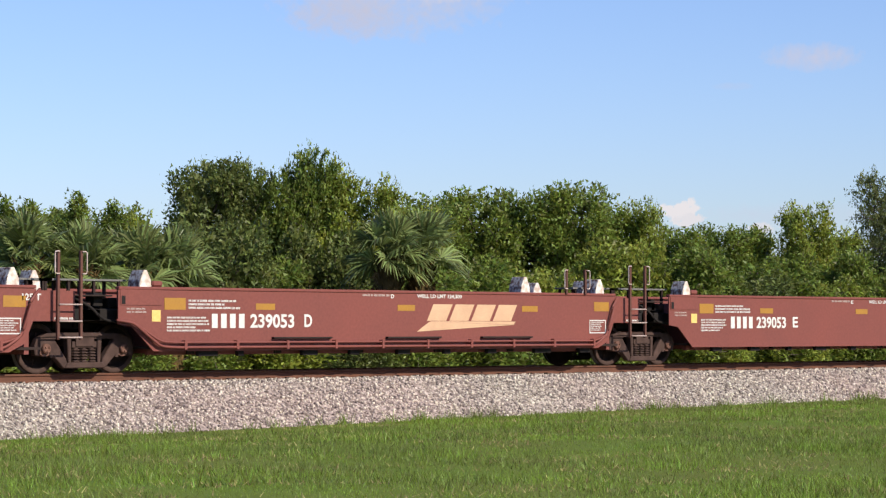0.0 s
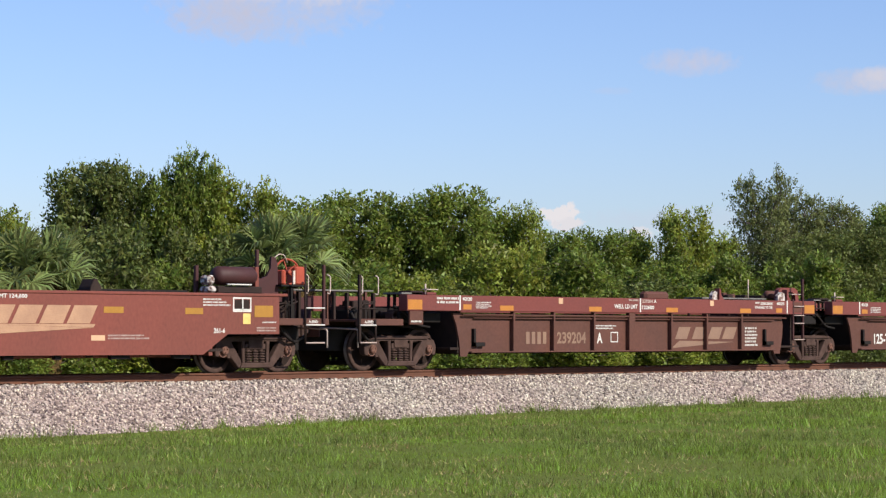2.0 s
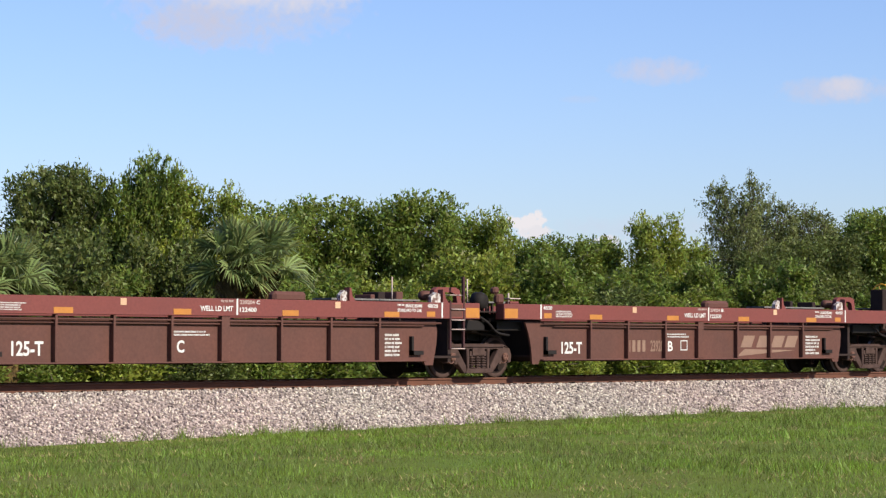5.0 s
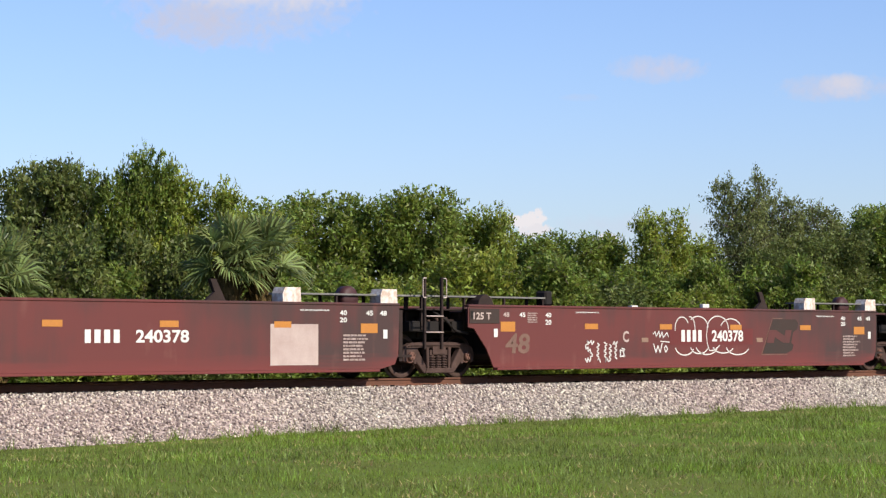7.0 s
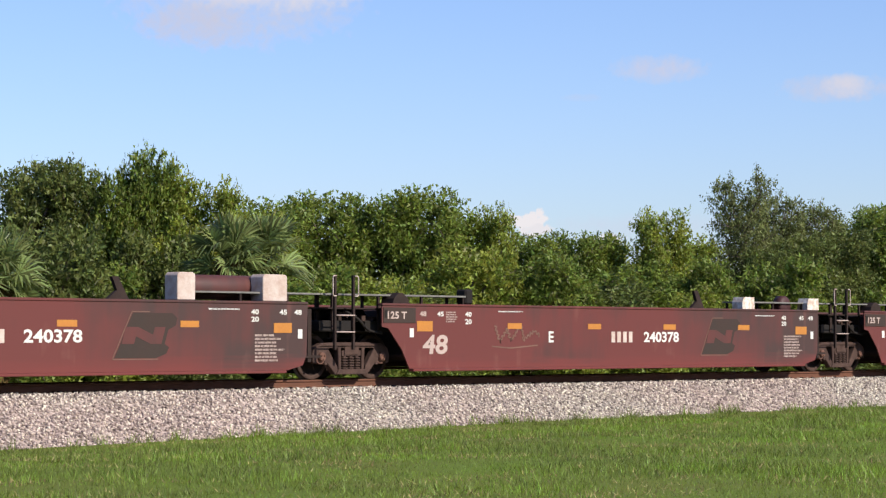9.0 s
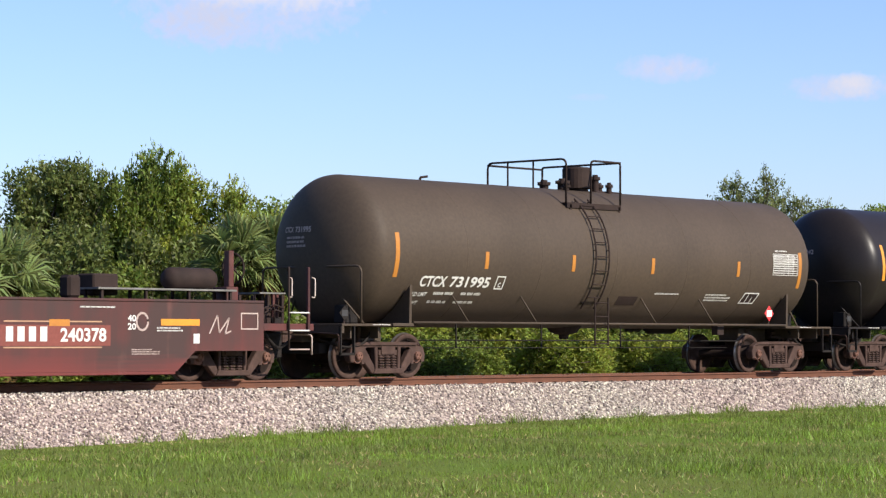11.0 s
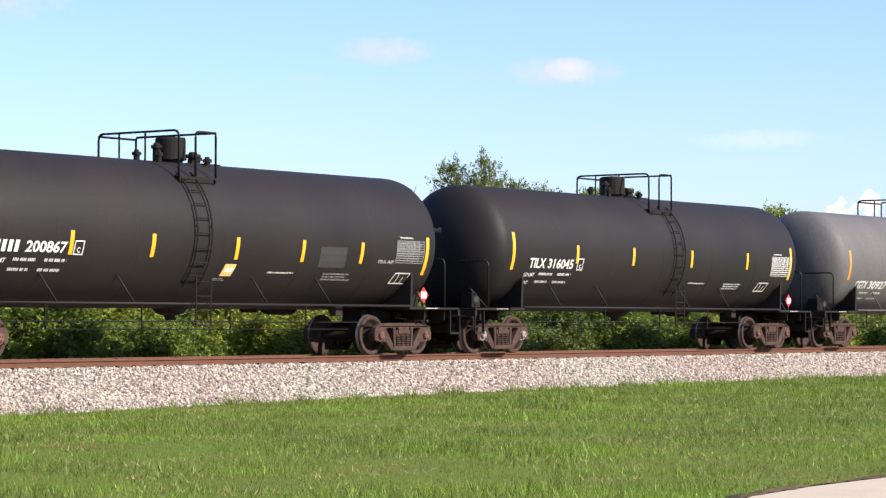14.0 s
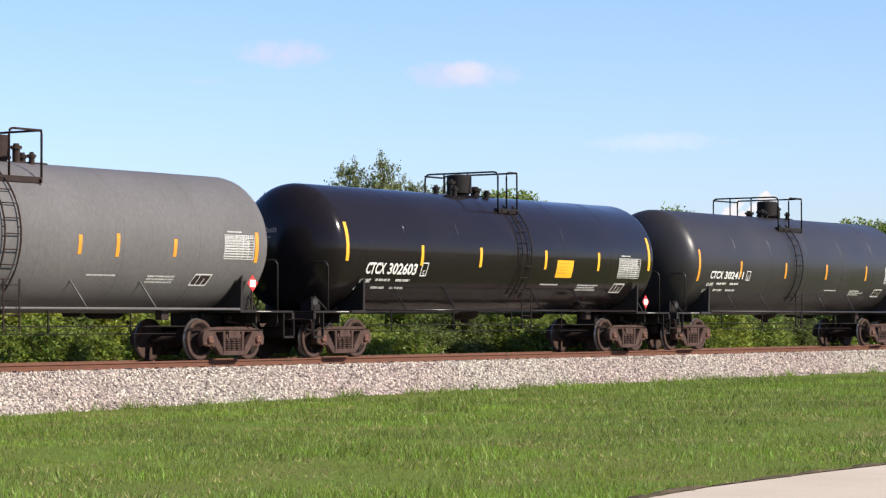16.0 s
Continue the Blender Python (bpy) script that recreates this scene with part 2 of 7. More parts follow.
RED_FADED = surface("faded_brown_red_paint", (0.185, 0.050, 0.036), (0.135, 0.044, 0.032), 0.45, 0.65, bump=0.02, fine=18, spread=0.35, spec=0.25, stretch=(1, 1, 0.6))
RED_CHORD = surface("red_chord_paint", (0.165, 0.041, 0.032), (0.135, 0.037, 0.031), 0.8, 0.6, bump=0.02, fine=18, spread=0.4, spec=0.3)
RED_DARK = surface("brown_panel_paint", (0.112, 0.045, 0.032), (0.082, 0.038, 0.029), 0.8, 0.65, bump=0.03, fine=18, spec=0.2)
RED_WORN = worn_paint("worn_red_paint")
EMBLEM = surface("faded_dark_emblem", (0.034, 0.025, 0.02), (0.046, 0.027, 0.022), 1.5, 0.7, bump=0.02, spec=0.2)
FRESH_RED = surface("fresh_red_paint", (0.115, 0.02, 0.017), (0.10, 0.02, 0.017), 2.0, 0.55, bump=0.02, spec=0.3)
GRIME = surface("grimy_steel", (0.036, 0.022, 0.018), (0.022, 0.015, 0.013), 3, 0.8, bump=0.15, fine=40, spec=0.15)
TRUCK = surface("truck_steel", (0.084, 0.05, 0.04), (0.04, 0.024, 0.02), 5, 0.85, bump=0.2, fine=40, spec=0.15)
WHEEL = surface("wheel_steel", (0.075, 0.044, 0.034), (0.036, 0.022, 0.018), 5, 0.75, bump=0.15, spec=0.15)
# the side frame's shade on discs and axles is put into this colour
SHADED_DISC = surface("shaded_wheel_disc", (0.026, 0.016, 0.013), (0.014, 0.01, 0.009), 5, 0.85, bump=0.15, spec=0.1)
TREAD = surface("wheel_tread", (0.26, 0.24, 0.23), (0.18, 0.16, 0.15), 8, 0.42, 0.8, bump=0.02)
BLACK_IRON = surface("black_iron", (0.014, 0.012, 0.0115), (0.02, 0.016, 0.014), 3, 0.7, bump=0.1, spec=0.12)
WHITE = surface("white_paint", (0.60, 0.58, 0.54), (0.52, 0.50, 0.46), 2, 0.6, bump=0.05, spec=0.3)
DIM_WHITE = surface("dim_white_paint", (0.30, 0.29, 0.275), (0.22, 0.21, 0.20), 3, 0.65, bump=0.03, spec=0.25)
PATCH_GREY = surface("grey_paint_patch", (0.043, 0.041, 0.042), (0.036, 0.034, 0.034), 2, 0.6, bump=0.02, spec=0.25)
WORN_WHITE = surface("worn_white_paint", (0.52, 0.44, 0.39), (0.38, 0.27, 0.22), 7, 0.65, bump=0.05, spec=0.3)
SCUFFED_WHITE = surface("scuffed_white_paint", (0.66, 0.60, 0.53), (0.44, 0.33, 0.26), 9, 0.65, bump=0.05, spec=0.3, spread=0.22)
SCUFFED_GREY = surface("scuffed_grey_steel", (0.50, 0.46, 0.42), (0.13, 0.07, 0.055), 14, 0.7, bump=0.1, spec=0.25, spread=0.2)
MUSTARD = surface("mustard_reflector", (0.34, 0.165, 0.016), (0.29, 0.135, 0.014), 5, 0.5, bump=0.03)
STRAW_LABEL = surface("straw_yellow_label", (0.72, 0.5, 0.16), (0.6, 0.38, 0.1), 9, 0.6, bump=0.03)
GRATE = surface("steel_grating", (0.19, 0.18, 0.165), (0.12, 0.112, 0.10), 6, 0.75, 0.1, bump=0.2, spec=0.2)
PALE = surface("faded_white_paint", (0.42, 0.33, 0.29), (0.34, 0.25, 0.22), 3, 0.7, bump=0.05, spec=0.3)
CREAM = surface("faded_cream_paint", (0.55, 0.35, 0.21), (0.46, 0.28, 0.17), 2, 0.65, bump=0.05, spec=0.3)
TAN = surface("faded_tan_paint", (0.235, 0.145, 0.098), (0.185, 0.11, 0.08), 2, 0.7, bump=0.05, spec=0.3)
FADED_TAN = surface("dim_tan_paint", (0.17, 0.095, 0.07), (0.125, 0.07, 0.053), 2.5, 0.7, bump=0.03, spec=0.25)
FADED_CREAM = surface("worn_cream_paint", (0.42, 0.25, 0.15), (0.30, 0.17, 0.11), 2.5, 0.7, bump=0.03, spec=0.25)
AMBER = surface("amber_reflector", (0.62, 0.26, 0.025), (0.55, 0.21, 0.02), 5, 0.4, bump=0.03)
AMBER_DULL = surface("faded_amber_reflector", (0.42, 0.165, 0.02), (0.36, 0.135, 0.02), 5, 0.5, bump=0.03)
YELLOW = surface("yellow_film", (0.74, 0.37, 0.025), (0.68, 0.33, 0.02), 5, 0.35, bump=0.02)
SAFETY_RED = surface("red_film", (0.6, 0.03, 0.03), (0.5, 0.03, 0.03), 5, 0.4, bump=0.02)
DEEP_RED = surface("deep_red_paint", (0.20, 0.024, 0.024), (0.17, 0.022, 0.022), 3, 0.6, bump=0.05, spec=0.3)
BRAKE_RED = surface("orange_red_paint", (0.36, 0.062, 0.03), (0.27, 0.05, 0.028), 6, 0.6, bump=0.05, spec=0.3)
MAROON = surface("dark_maroon_paint", (0.058, 0.018, 0.017), (0.04, 0.015, 0.014), 3, 0.6, bump=0.05, spec=0.3)
RUST_CAP = surface("rusty_bearing_cap", (0.17, 0.085, 0.06), (0.09, 0.045, 0.034), 9, 0.8, bump=0.15, spec=0.2)
BEARING = surface("bearing_cap", (0.30, 0.29, 0.28), (0.22, 0.17, 0.14), 8, 0.6, 0.2, bump=0.1)
TANK_OLIVE = surface("olive_brown_tank_paint", (0.066, 0.046, 0.031), (0.049, 0.035, 0.025), 0.5, 0.65, bump=0.02, fine=14, spec=0.22)
TANK_BLACK = surface("dull_black_tank_paint", (0.0155, 0.0122, 0.0115), (0.0215, 0.0168, 0.0155), 0.5, 0.6, bump=0.02, fine=14, spec=0.2)
TANK_SHEEN = surface("sheeny_black_tank_paint", (0.016, 0.0124, 0.0112), (0.021, 0.0162, 0.0148), 0.5, 0.38, bump=0.012, fine=14, spec=0.2)
TANK_GLOSS = surface("glossy_black_tank_paint", (0.010, 0.0076, 0.0078), (0.0135, 0.0102, 0.0102), 0.5, 0.17, bump=0.006, fine=10, spec=0.2)
TANK_SEMI = surface("satin_black_tank_paint", (0.022, 0.0192, 0.0188), (0.031, 0.027, 0.0265), 0.5, 0.4, bump=0.015, fine=14, spec=0.32)
TANK_GREY = surface("grey_tank_paint", (0.12, 0.109, 0.105), (0.094, 0.086, 0.082), 0.7, 0.62, bump=0.03, fine=14, spec=0.25, stretch=(1, 1, 0.5))
LEAF_A = surface("mid_green_leaf", (0.218, 0.258, 0.042), (0.12, 0.165, 0.03), 1.9, 0.5, bump=0, island=1.0, spread=0.28, through_light=0.46, spec=0.35)
LEAF_B = surface("dark_green_leaf", (0.165, 0.188, 0.047), (0.098, 0.125, 0.034), 1.9, 0.5, bump=0, island=0.9, spread=0.28, through_light=0.42, spec=0.3)
LEAF_C = surface("yellow_green_leaf", (0.31, 0.325, 0.048), (0.17, 0.215, 0.035), 1.9, 0.5, bump=0, island=1.0, spread=0.28, through_light=0.47, spec=0.35)
LEAF_D = surface("grey_green_leaf", (0.22, 0.235, 0.08), (0.135, 0.158, 0.052), 1.1, 0.55, bump=0, island=0.9, spread=0.3, through_light=0.42, spec=0.25)
PALM = surface("palm_leaf", (0.22, 0.255, 0.085), (0.15, 0.19, 0.06), 0.9, 0.42, bump=0, island=0.9, through_light=0.3, spec=0.5)
PALM_BOOT = surface("palm_trunk", (0.135, 0.085, 0.03), (0.06, 0.04, 0.018), 7, 0.95, bump=1.0, fine=30, spec=0.1)
PALM_DRY = surface("dry_palm_leaf", (0.15, 0.10, 0.04), (0.10, 0.065, 0.03), 0.6, 0.8, bump=0, island=0.6, spec=0.2)
BARK = surface("bark", (0.13, 0.10, 0.08), (0.08, 0.065, 0.05), 6, 0.95, bump=0.6, fine=40, spec=0.15)

# ---- mesh helpers ----


def part(name, bm, material, parent=None, label="", smooth=False):
    """Links a bmesh as one mesh object under a thing or a part."""
    me = bpy.data.meshes.new(name)
    bmesh.ops.recalc_face_normals(bm, faces=bm.faces)
    if smooth:
        for f in bm.faces:
            f.smooth = True
    bm.to_mesh(me)
    bm.free()
    for m in material if isinstance(material, (list, tuple)) else (material,):
        me.materials.append(m)
    ob = new(name, me)
    ob.parent = parent
    return tagged(ob, label)


def sheet(name, verts, faces, material, parent=None, smooth=False):
    me = bpy.data.meshes.new(name)
    me.from_pydata(verts, [], faces)
    me.materials.append(material)
    if smooth:
        me.polygons.foreach_set("use_smooth", [True] * len(me.polygons))
    ob = new(name, me)
    ob.parent = parent
    return ob


def polys(name, verts, sides, material, parent=None):
    """A mesh of many loose faces, each of `sides` corners in turn (verts is an n x 3 array)."""
    me = bpy.data.meshes.new(name)
    nv = len(verts)
    nf = nv // sides
    me.vertices.add(nv), me.loops.add(nv), me.polygons.add(nf)
    me.vertices.foreach_set("co", np.asarray(verts, np.float32).ravel())
    me.loops.foreach_set("vertex_index", np.arange(nv, dtype=np.int32))
    me.polygons.foreach_set("loop_start", np.arange(0, nv, sides, dtype=np.int32))
    me.update(calc_edges=True)
    me.materials.append(material)
    ob = new(name, me)
    ob.parent = parent
    return ob


def box(bm, x0, x1, y0, y1, z0, z1):
    v = [bm.verts.new((x, y, z)) for x in (x0, x1) for y in (y0, y1) for z in (z0, z1)]
    for q in ((0, 1, 3, 2), (4, 6, 7, 5), (0, 4, 5, 1), (2, 3, 7, 6), (0, 2, 6, 4), (1, 5, 7, 3)):
        bm.faces.new([v[i] for i in q])
    return bm


def prism(bm, outline, y0, y1):
    """An outline in x and z, drawn out from y0 to y1."""
    a = [bm.verts.new((x, y0, z)) for x, z in outline]
    b = [bm.verts.new((x, y1, z)) for x, z in outline]
    bm.faces.new(a), bm.faces.new(b[::-1])
    for i in range(len(a)):
        j = (i + 1) % len(a)
        bm.faces.new((a[i], b[i], b[j], a[j]))
    return bm


def tube(bm, points, r, seg=6, ends=True):
    """A round bar along points."""
    pts = [Vector(p) for p in points]
    rings = []
    for i, p in enumerate(pts):
        d = (pts[min(i + 1, len(pts) - 1)] - pts[max(i - 1, 0)]).normalized()
        ref = Vector((0, 0, 1)) if abs(d.z) < 0.9 else Vector((1, 0, 0))
        a = d.cross(ref).normalized()
        b = d.cross(a)
        rad = r[i] if isinstance(r, (list, tuple)) else r
        rings.append([bm.verts.new(p + rad * (math.cos(t) * a + math.sin(t) * b)) for t in [2 * math.pi * k / seg for k in range(seg)]])
    for p, q in zip(rings, rings[1:]):
        for k in range(seg):
            bm.faces.new((p[k], p[(k + 1) % seg], q[(k + 1) % seg], q[k]))
    if ends:
        bm.faces.new(rings[0][::-1]), bm.faces.new(rings[-1])
    return bm


def lathe(bm, profile, seg=32, axis="y", centre=(0, 0, 0)):
    """Turns a profile of (along, radius) about an axis through centre."""
    rings = []
    for along, r in profile:
        ring = []
        for k in range(seg):
            t = 2 * math.pi * k / seg
            c, s = r * math.cos(t), r * math.sin(t)
            p = {"y": (c, along, s), "x": (along, c, s), "z": (c, s, along)}[axis]
            ring.append(bm.verts.new(Vector(p) + Vector(centre)))
        rings.append(ring)
    for p, q in zip(rings, rings[1:]):
        for k in range(seg):
            bm.faces.new((p[k], p[(k + 1) % seg], q[(k + 1) % seg], q[k]))
    bm.faces.new(rings[0][::-1]), bm.faces.new(rings[-1])
    return bm


def B():
    return bmesh.new()

# ---- ground, ballast, track ----


def lawn_height(x, y):
    toe = np.interp(x, [10, 22, 26, 32, 40, 50, 62, 80, 120], [-1.06, -1.03, -1.01, -0.95, -0.88, -0.835, -0.82, -0.81, -0.80])
    k = np.clip((-4.0 - y) / 9.0, 0, 1)
    k = k * k * (3 - 2 * k)
    near = toe * (1 - k) + -0.76 * k
    behind = np.clip((y + 1.0) / 3.0, 0, 1)
    z = near * (1 - behind) + -1.15 * behind
    return z + 0.03 * np.sin(x * 0.55 + y * 0.3) * np.clip((-5 - y) / 5, 0, 1)


def build_ground():
    xs = np.concatenate([[-3000, -1200, -400, -150, -60, -20], np.arange(0, 130, 1.0), [140, 170, 220, 400, 1200, 3000]])
    ys = np.concatenate([[-3000, -1200, -400, -150, -70], np.arange(-45, -1, 1.0), [0, 3, 6, 12, 30, 60, 150, 400, 1200, 3000]])
    verts = [(float(x), float(y), float(lawn_height(x, y))) for y in ys for x in xs]
    n = len(xs)
    faces = [(j * n + i, j * n + i + 1, (j + 1) * n + i + 1, (j + 1) * n + i) for j in range(len(ys) - 1) for i in range(n - 1)]
    tagged(sheet("ground", verts, faces, SOIL, smooth=True), "mown green lawn and soil running level to the horizon", "ground", kind="structure")


X0, X1 = -345.0, 450.0
build_ground()
b = B()
prof = [(-4.6, -1.62), (-1.72, -0.21), (-1.3, -0.185), (1.3, -0.185), (1.72, -0.21), (4.6, -1.62)]
a0 = [b.verts.new((X0, y, z)) for y, z in prof]
a1 = [b.verts.new((X1, y, z)) for y, z in prof]
for i in range(len(prof) - 1):
    b.faces.new((a0[i], a1[i], a1[i + 1], a0[i + 1]))
b.faces.new(a0), b.faces.new(a1[::-1])
ballast_bed = tagged(part("ballast_bed", b, STONE_BED), "grey crushed-stone track bed under the rails", "track bed", kind="structure")


def build_stones():
    rng = np.random.default_rng(5)
    n = 68000
    x = 14 + 92 * rng.random(n) ** 1.25
    along = rng.random(n)
    # shoulder and slope on the near side, a thin strip between the rails
    y = np.where(along < 0.86, -0.88 - 2.6 * along / 0.86, -0.6 + 1.2 * (along - 0.86) / 0.14)
    z = np.where(y > -1.3, -0.185, np.where(y > -1.72, -0.185 - 0.06 * (-1.3 - y), -0.21 - 0.49 * (-1.72 - y)))
    r = 0.0145 + 0.023 * rng.random(n) ** 1.2
    base = np.array([(1, 0, 0), (0, 1, 0), (-1, 0, 0), (0, -1, 0), (0, 0, 1), (0, 0, -1)], float)
    p = base[None] * (0.75 + 0.55 * rng.random((n, 6, 1))) + 0.25 * rng.normal(size=(n, 6, 3))
    ax = rng.normal(size=(n, 3))
    ax /= np.linalg.norm(ax, axis=1, keepdims=True)
    th = rng.random(n) * 6.28
    c, s = np.cos(th)[:, None, None], np.sin(th)[:, None, None]
    k = ax[:, None, :]
    p = p * c + np.cross(np.broadcast_to(k, p.shape), p) * s + k * (p * k).sum(-1, keepdims=True) * (1 - c)
    p = p * r[:, None, None] + np.stack([x, y, z + r * 0.35], 1)[:, None, :]
    tri = np.array([(0, 1, 4), (1, 2, 4), (2, 3, 4), (3, 0, 4), (1, 0, 5), (2, 1, 5), (3, 2, 5), (0, 3, 5)])
    faces = (np.arange(n)[:, None, None] * 6 + tri[None]).reshape(-1, 3)
    me = bpy.data.meshes.new("ballast_stones")
    nf = len(faces)
    me.vertices.add(n * 6), me.loops.add(nf * 3), me.polygons.add(nf)
    me.vertices.foreach_set("co", p.astype(np.float32).ravel())
    me.loops.foreach_set("vertex_index", faces.astype(np.int32).ravel())
    me.polygons.foreach_set("loop_start", np.arange(0, nf * 3, 3, dtype=np.int32))
    me.update(calc_edges=True)
    me.materials.append(STONE)
    tagged(new("ballast_stones", me), "loose pale grey and pinkish crushed ballast stones", "gravel", kind="stuff")


def build_rail(y):
    """A rail of three rolled parts: head, web and foot."""
    rail = new("rail")

    def rolled(name, outline, mats, bright=()):
        b = B()
        r0 = [b.verts.new((X0, y + a, c)) for a, c in outline]
        r1 = [b.verts.new((X1, y + a, c)) for a, c in outline]
        k = len(outline)
        for i in range(k):
            b.faces.new((r0[i], r1[i], r1[(i + 1) % k], r0[(i + 1) % k])).material_index = 1 if i in bright else 0
        b.faces.new(r0), b.faces.new(r1[::-1])
        part(name, b, mats, rail)

    rolled("rail_head", [(-0.03, -0.001), (0.03, -0.001), (0.037, -0.012), (0.037, -0.036), (0.0115, -0.05), (-0.0115, -0.05), (-0.037, -0.036), (-0.037, -0.012)], (RAIL_RUST, RAIL_TOP), (0,))
    rolled("rail_web", [(-0.011, -0.0495), (0.011, -0.0495), (0.009, -0.12), (0.03, -0.1445), (-0.03, -0.1445), (-0.009, -0.12)], RAIL_RUST)
    rolled("rail_foot", [(-0.03, -0.144), (0.03, -0.144), (0.075, -0.158), (0.075, -0.171), (-0.075, -0.171), (-0.075, -0.158)], RAIL_RUST)
    return tagged(rail, "rusty brown steel rail with a worn bright head", "rail", "rails of the track")


build_stones()
build_rail(-0.755)
build_rail(0.755)


def build_track_fittings():
    b = B()
    box(b, -0.11, 0.11, -1.28, 1.28, -0.36, -0.187)
    tie = tagged(part("tie", b, TIE), "weathered timber sleeper bedded in the ballast", "sleeper", "sleepers of the track")
    b = B()
    box(b, -0.09, 0.09, -0.13, 0.13, -0.006, 0.012)
    for y in (-0.1, 0.1):
        box(b, -0.045, -0.02, y - 0.02, y + 0.02, 0.0, 0.05)
        box(b, 0.02, 0.045, y - 0.02, y + 0.02, 0.0, 0.05)
    plate = part("tie_plate", b, GRIME, tie)
    plate.location = (0, -0.755, -0.182)
    second = new("tie_plate", plate.data)
    second.parent, second.location = tie, (0, 0.755, -0.182)
    b = B()
    box(b, -0.03, 0.03, -0.1, -0.07, -0.01, 0.035)
    box(b, -0.02, 0.02, -0.1, 0.09, -0.025, -0.005)
    anchor = part("rail_anchor", b, BLACK_IRON, tie)
    anchor.location = (0.14, -0.755, -0.165)
    first = 14.0
    tie.location = (first, 0, 0)
    for i in range(1, 190):
        t = copy_thing(tie, pose(first + 0.495 * i, 0, 0))
        if i % 5:
            for c in list(t.children):
                if c.name.startswith("rail_anchor"):
                    bpy.data.objects.remove(c)


build_track_fittings()

# concrete path along the lawn
b = B()
outline = [(17.2, -28.6), (17.4, -27.2), (18.2, -26.2), (19.2, -25.8), (20.7, -25.6), (23.0, -25.52), (130, -25.5), (130, -28.6)]
top = [b.verts.new((x, y, -0.715)) for x, y in outline]
low = [b.verts.new((x, y, -0.95)) for x, y in outline]
b.faces.new(top), b.faces.new(low[::-1])
for i in range(len(top)):
    j = (i + 1) % len(top)
    b.faces.new((top[i], top[j], low[j], low[i]))
tagged(part("path", b, CONCRETE), "pale worn concrete path beside the lawn", "path", kind="structure")


def noise_at(x):
    return np.sin(x * 2.3) + 0.7 * np.sin(x * 5.9 + 1.0) + 0.5 * np.sin(x * 13.1)


def build_path_edge():
    """A ragged strip of bare dirt where the lawn meets the path."""
    xs = np.arange(17.6, 60, 0.08)
    edge = np.interp(xs, [17.4, 18.2, 19.2, 20.7, 23.0, 130], [-27.2, -26.2, -25.8, -25.6, -25.52, -25.5])
    wave = noise_at(xs)
    clod = 0.001 + 0.011 * np.clip(noise_at(xs * 0.7 + 3.0), 0, 1.6) + 0.004 * np.sin(xs * 41.0)
    rows = [(edge + 0.02 * np.sin(xs * 17.0) - 0.015 * wave, 0 * xs - 0.708), (edge + 0.07 + 0.03 * wave, -0.706 + clod), (edge + 0.17 + 0.06 * wave, -0.724 + 0.6 * clod), (edge + 0.34, 0 * xs - 0.775)]
    m = len(xs)
    pts = [(float(x), float(y), float(z)) for ys, zs in rows for x, y, z in zip(xs, ys, zs)]
    tagged(sheet("path_edge", pts, [(k * m + i, k * m + i + 1, k * m + m + i + 1, k * m + m + i) for k in range(3) for i in range(m - 1)], DIRT), "bare brown dirt along the edge of the path", "dirt", kind="structure")


build_path_edge()


def build_straw():
    """Dry pale blades in thin patches of the lawn."""
    rng = np.random.default_rng(12)
    n = 90000
    ang = np.radians(30 + 40 * rng.random(n))
    dist = np.sqrt(16.0 ** 2 + rng.random(n) ** 1.3 * (60.0 ** 2 - 16.0 ** 2))
    x, y = -1.0 + dist * np.sin(ang), -37.4 + dist * np.cos(ang)
    spot = np.array([noise.noise((a * 0.8, c * 0.8, 9.0)) + 0.5 * noise.noise((a * 2.6, c * 2.6, 3.0)) for a, c in zip(x.tolist(), y.tolist())])
    keep = (y < -4.0) & ~((y < -25.3) & (x > 17.0)) & (spot > 0.08 + 0.35 * rng.random(n))
    x, y, dist = x[keep], y[keep], dist[keep]
    n = len(x)
    h = 0.02 + 0.055 * rng.random(n)
    w = (0.003 + 0.003 * rng.random(n)) * (0.7 + dist / 38)
    t = rng.random(n) * 6.28
    root = np.stack([x, y, lawn_height(x, y) + 0.012], 1)
    side = np.stack([np.cos(t) * w, np.sin(t) * w, np.zeros(n)], 1)
    tip = root + np.stack([rng.normal(size=n) * 0.05, rng.normal(size=n) * 0.05, h], 1)
    tagged(polys("dry_grass", np.stack([root - side, root + side, tip], 1).reshape(-1, 3), 3, STRAW), "thin dry straw-coloured blades in the lawn", "dry grass", kind="stuff")


build_straw()


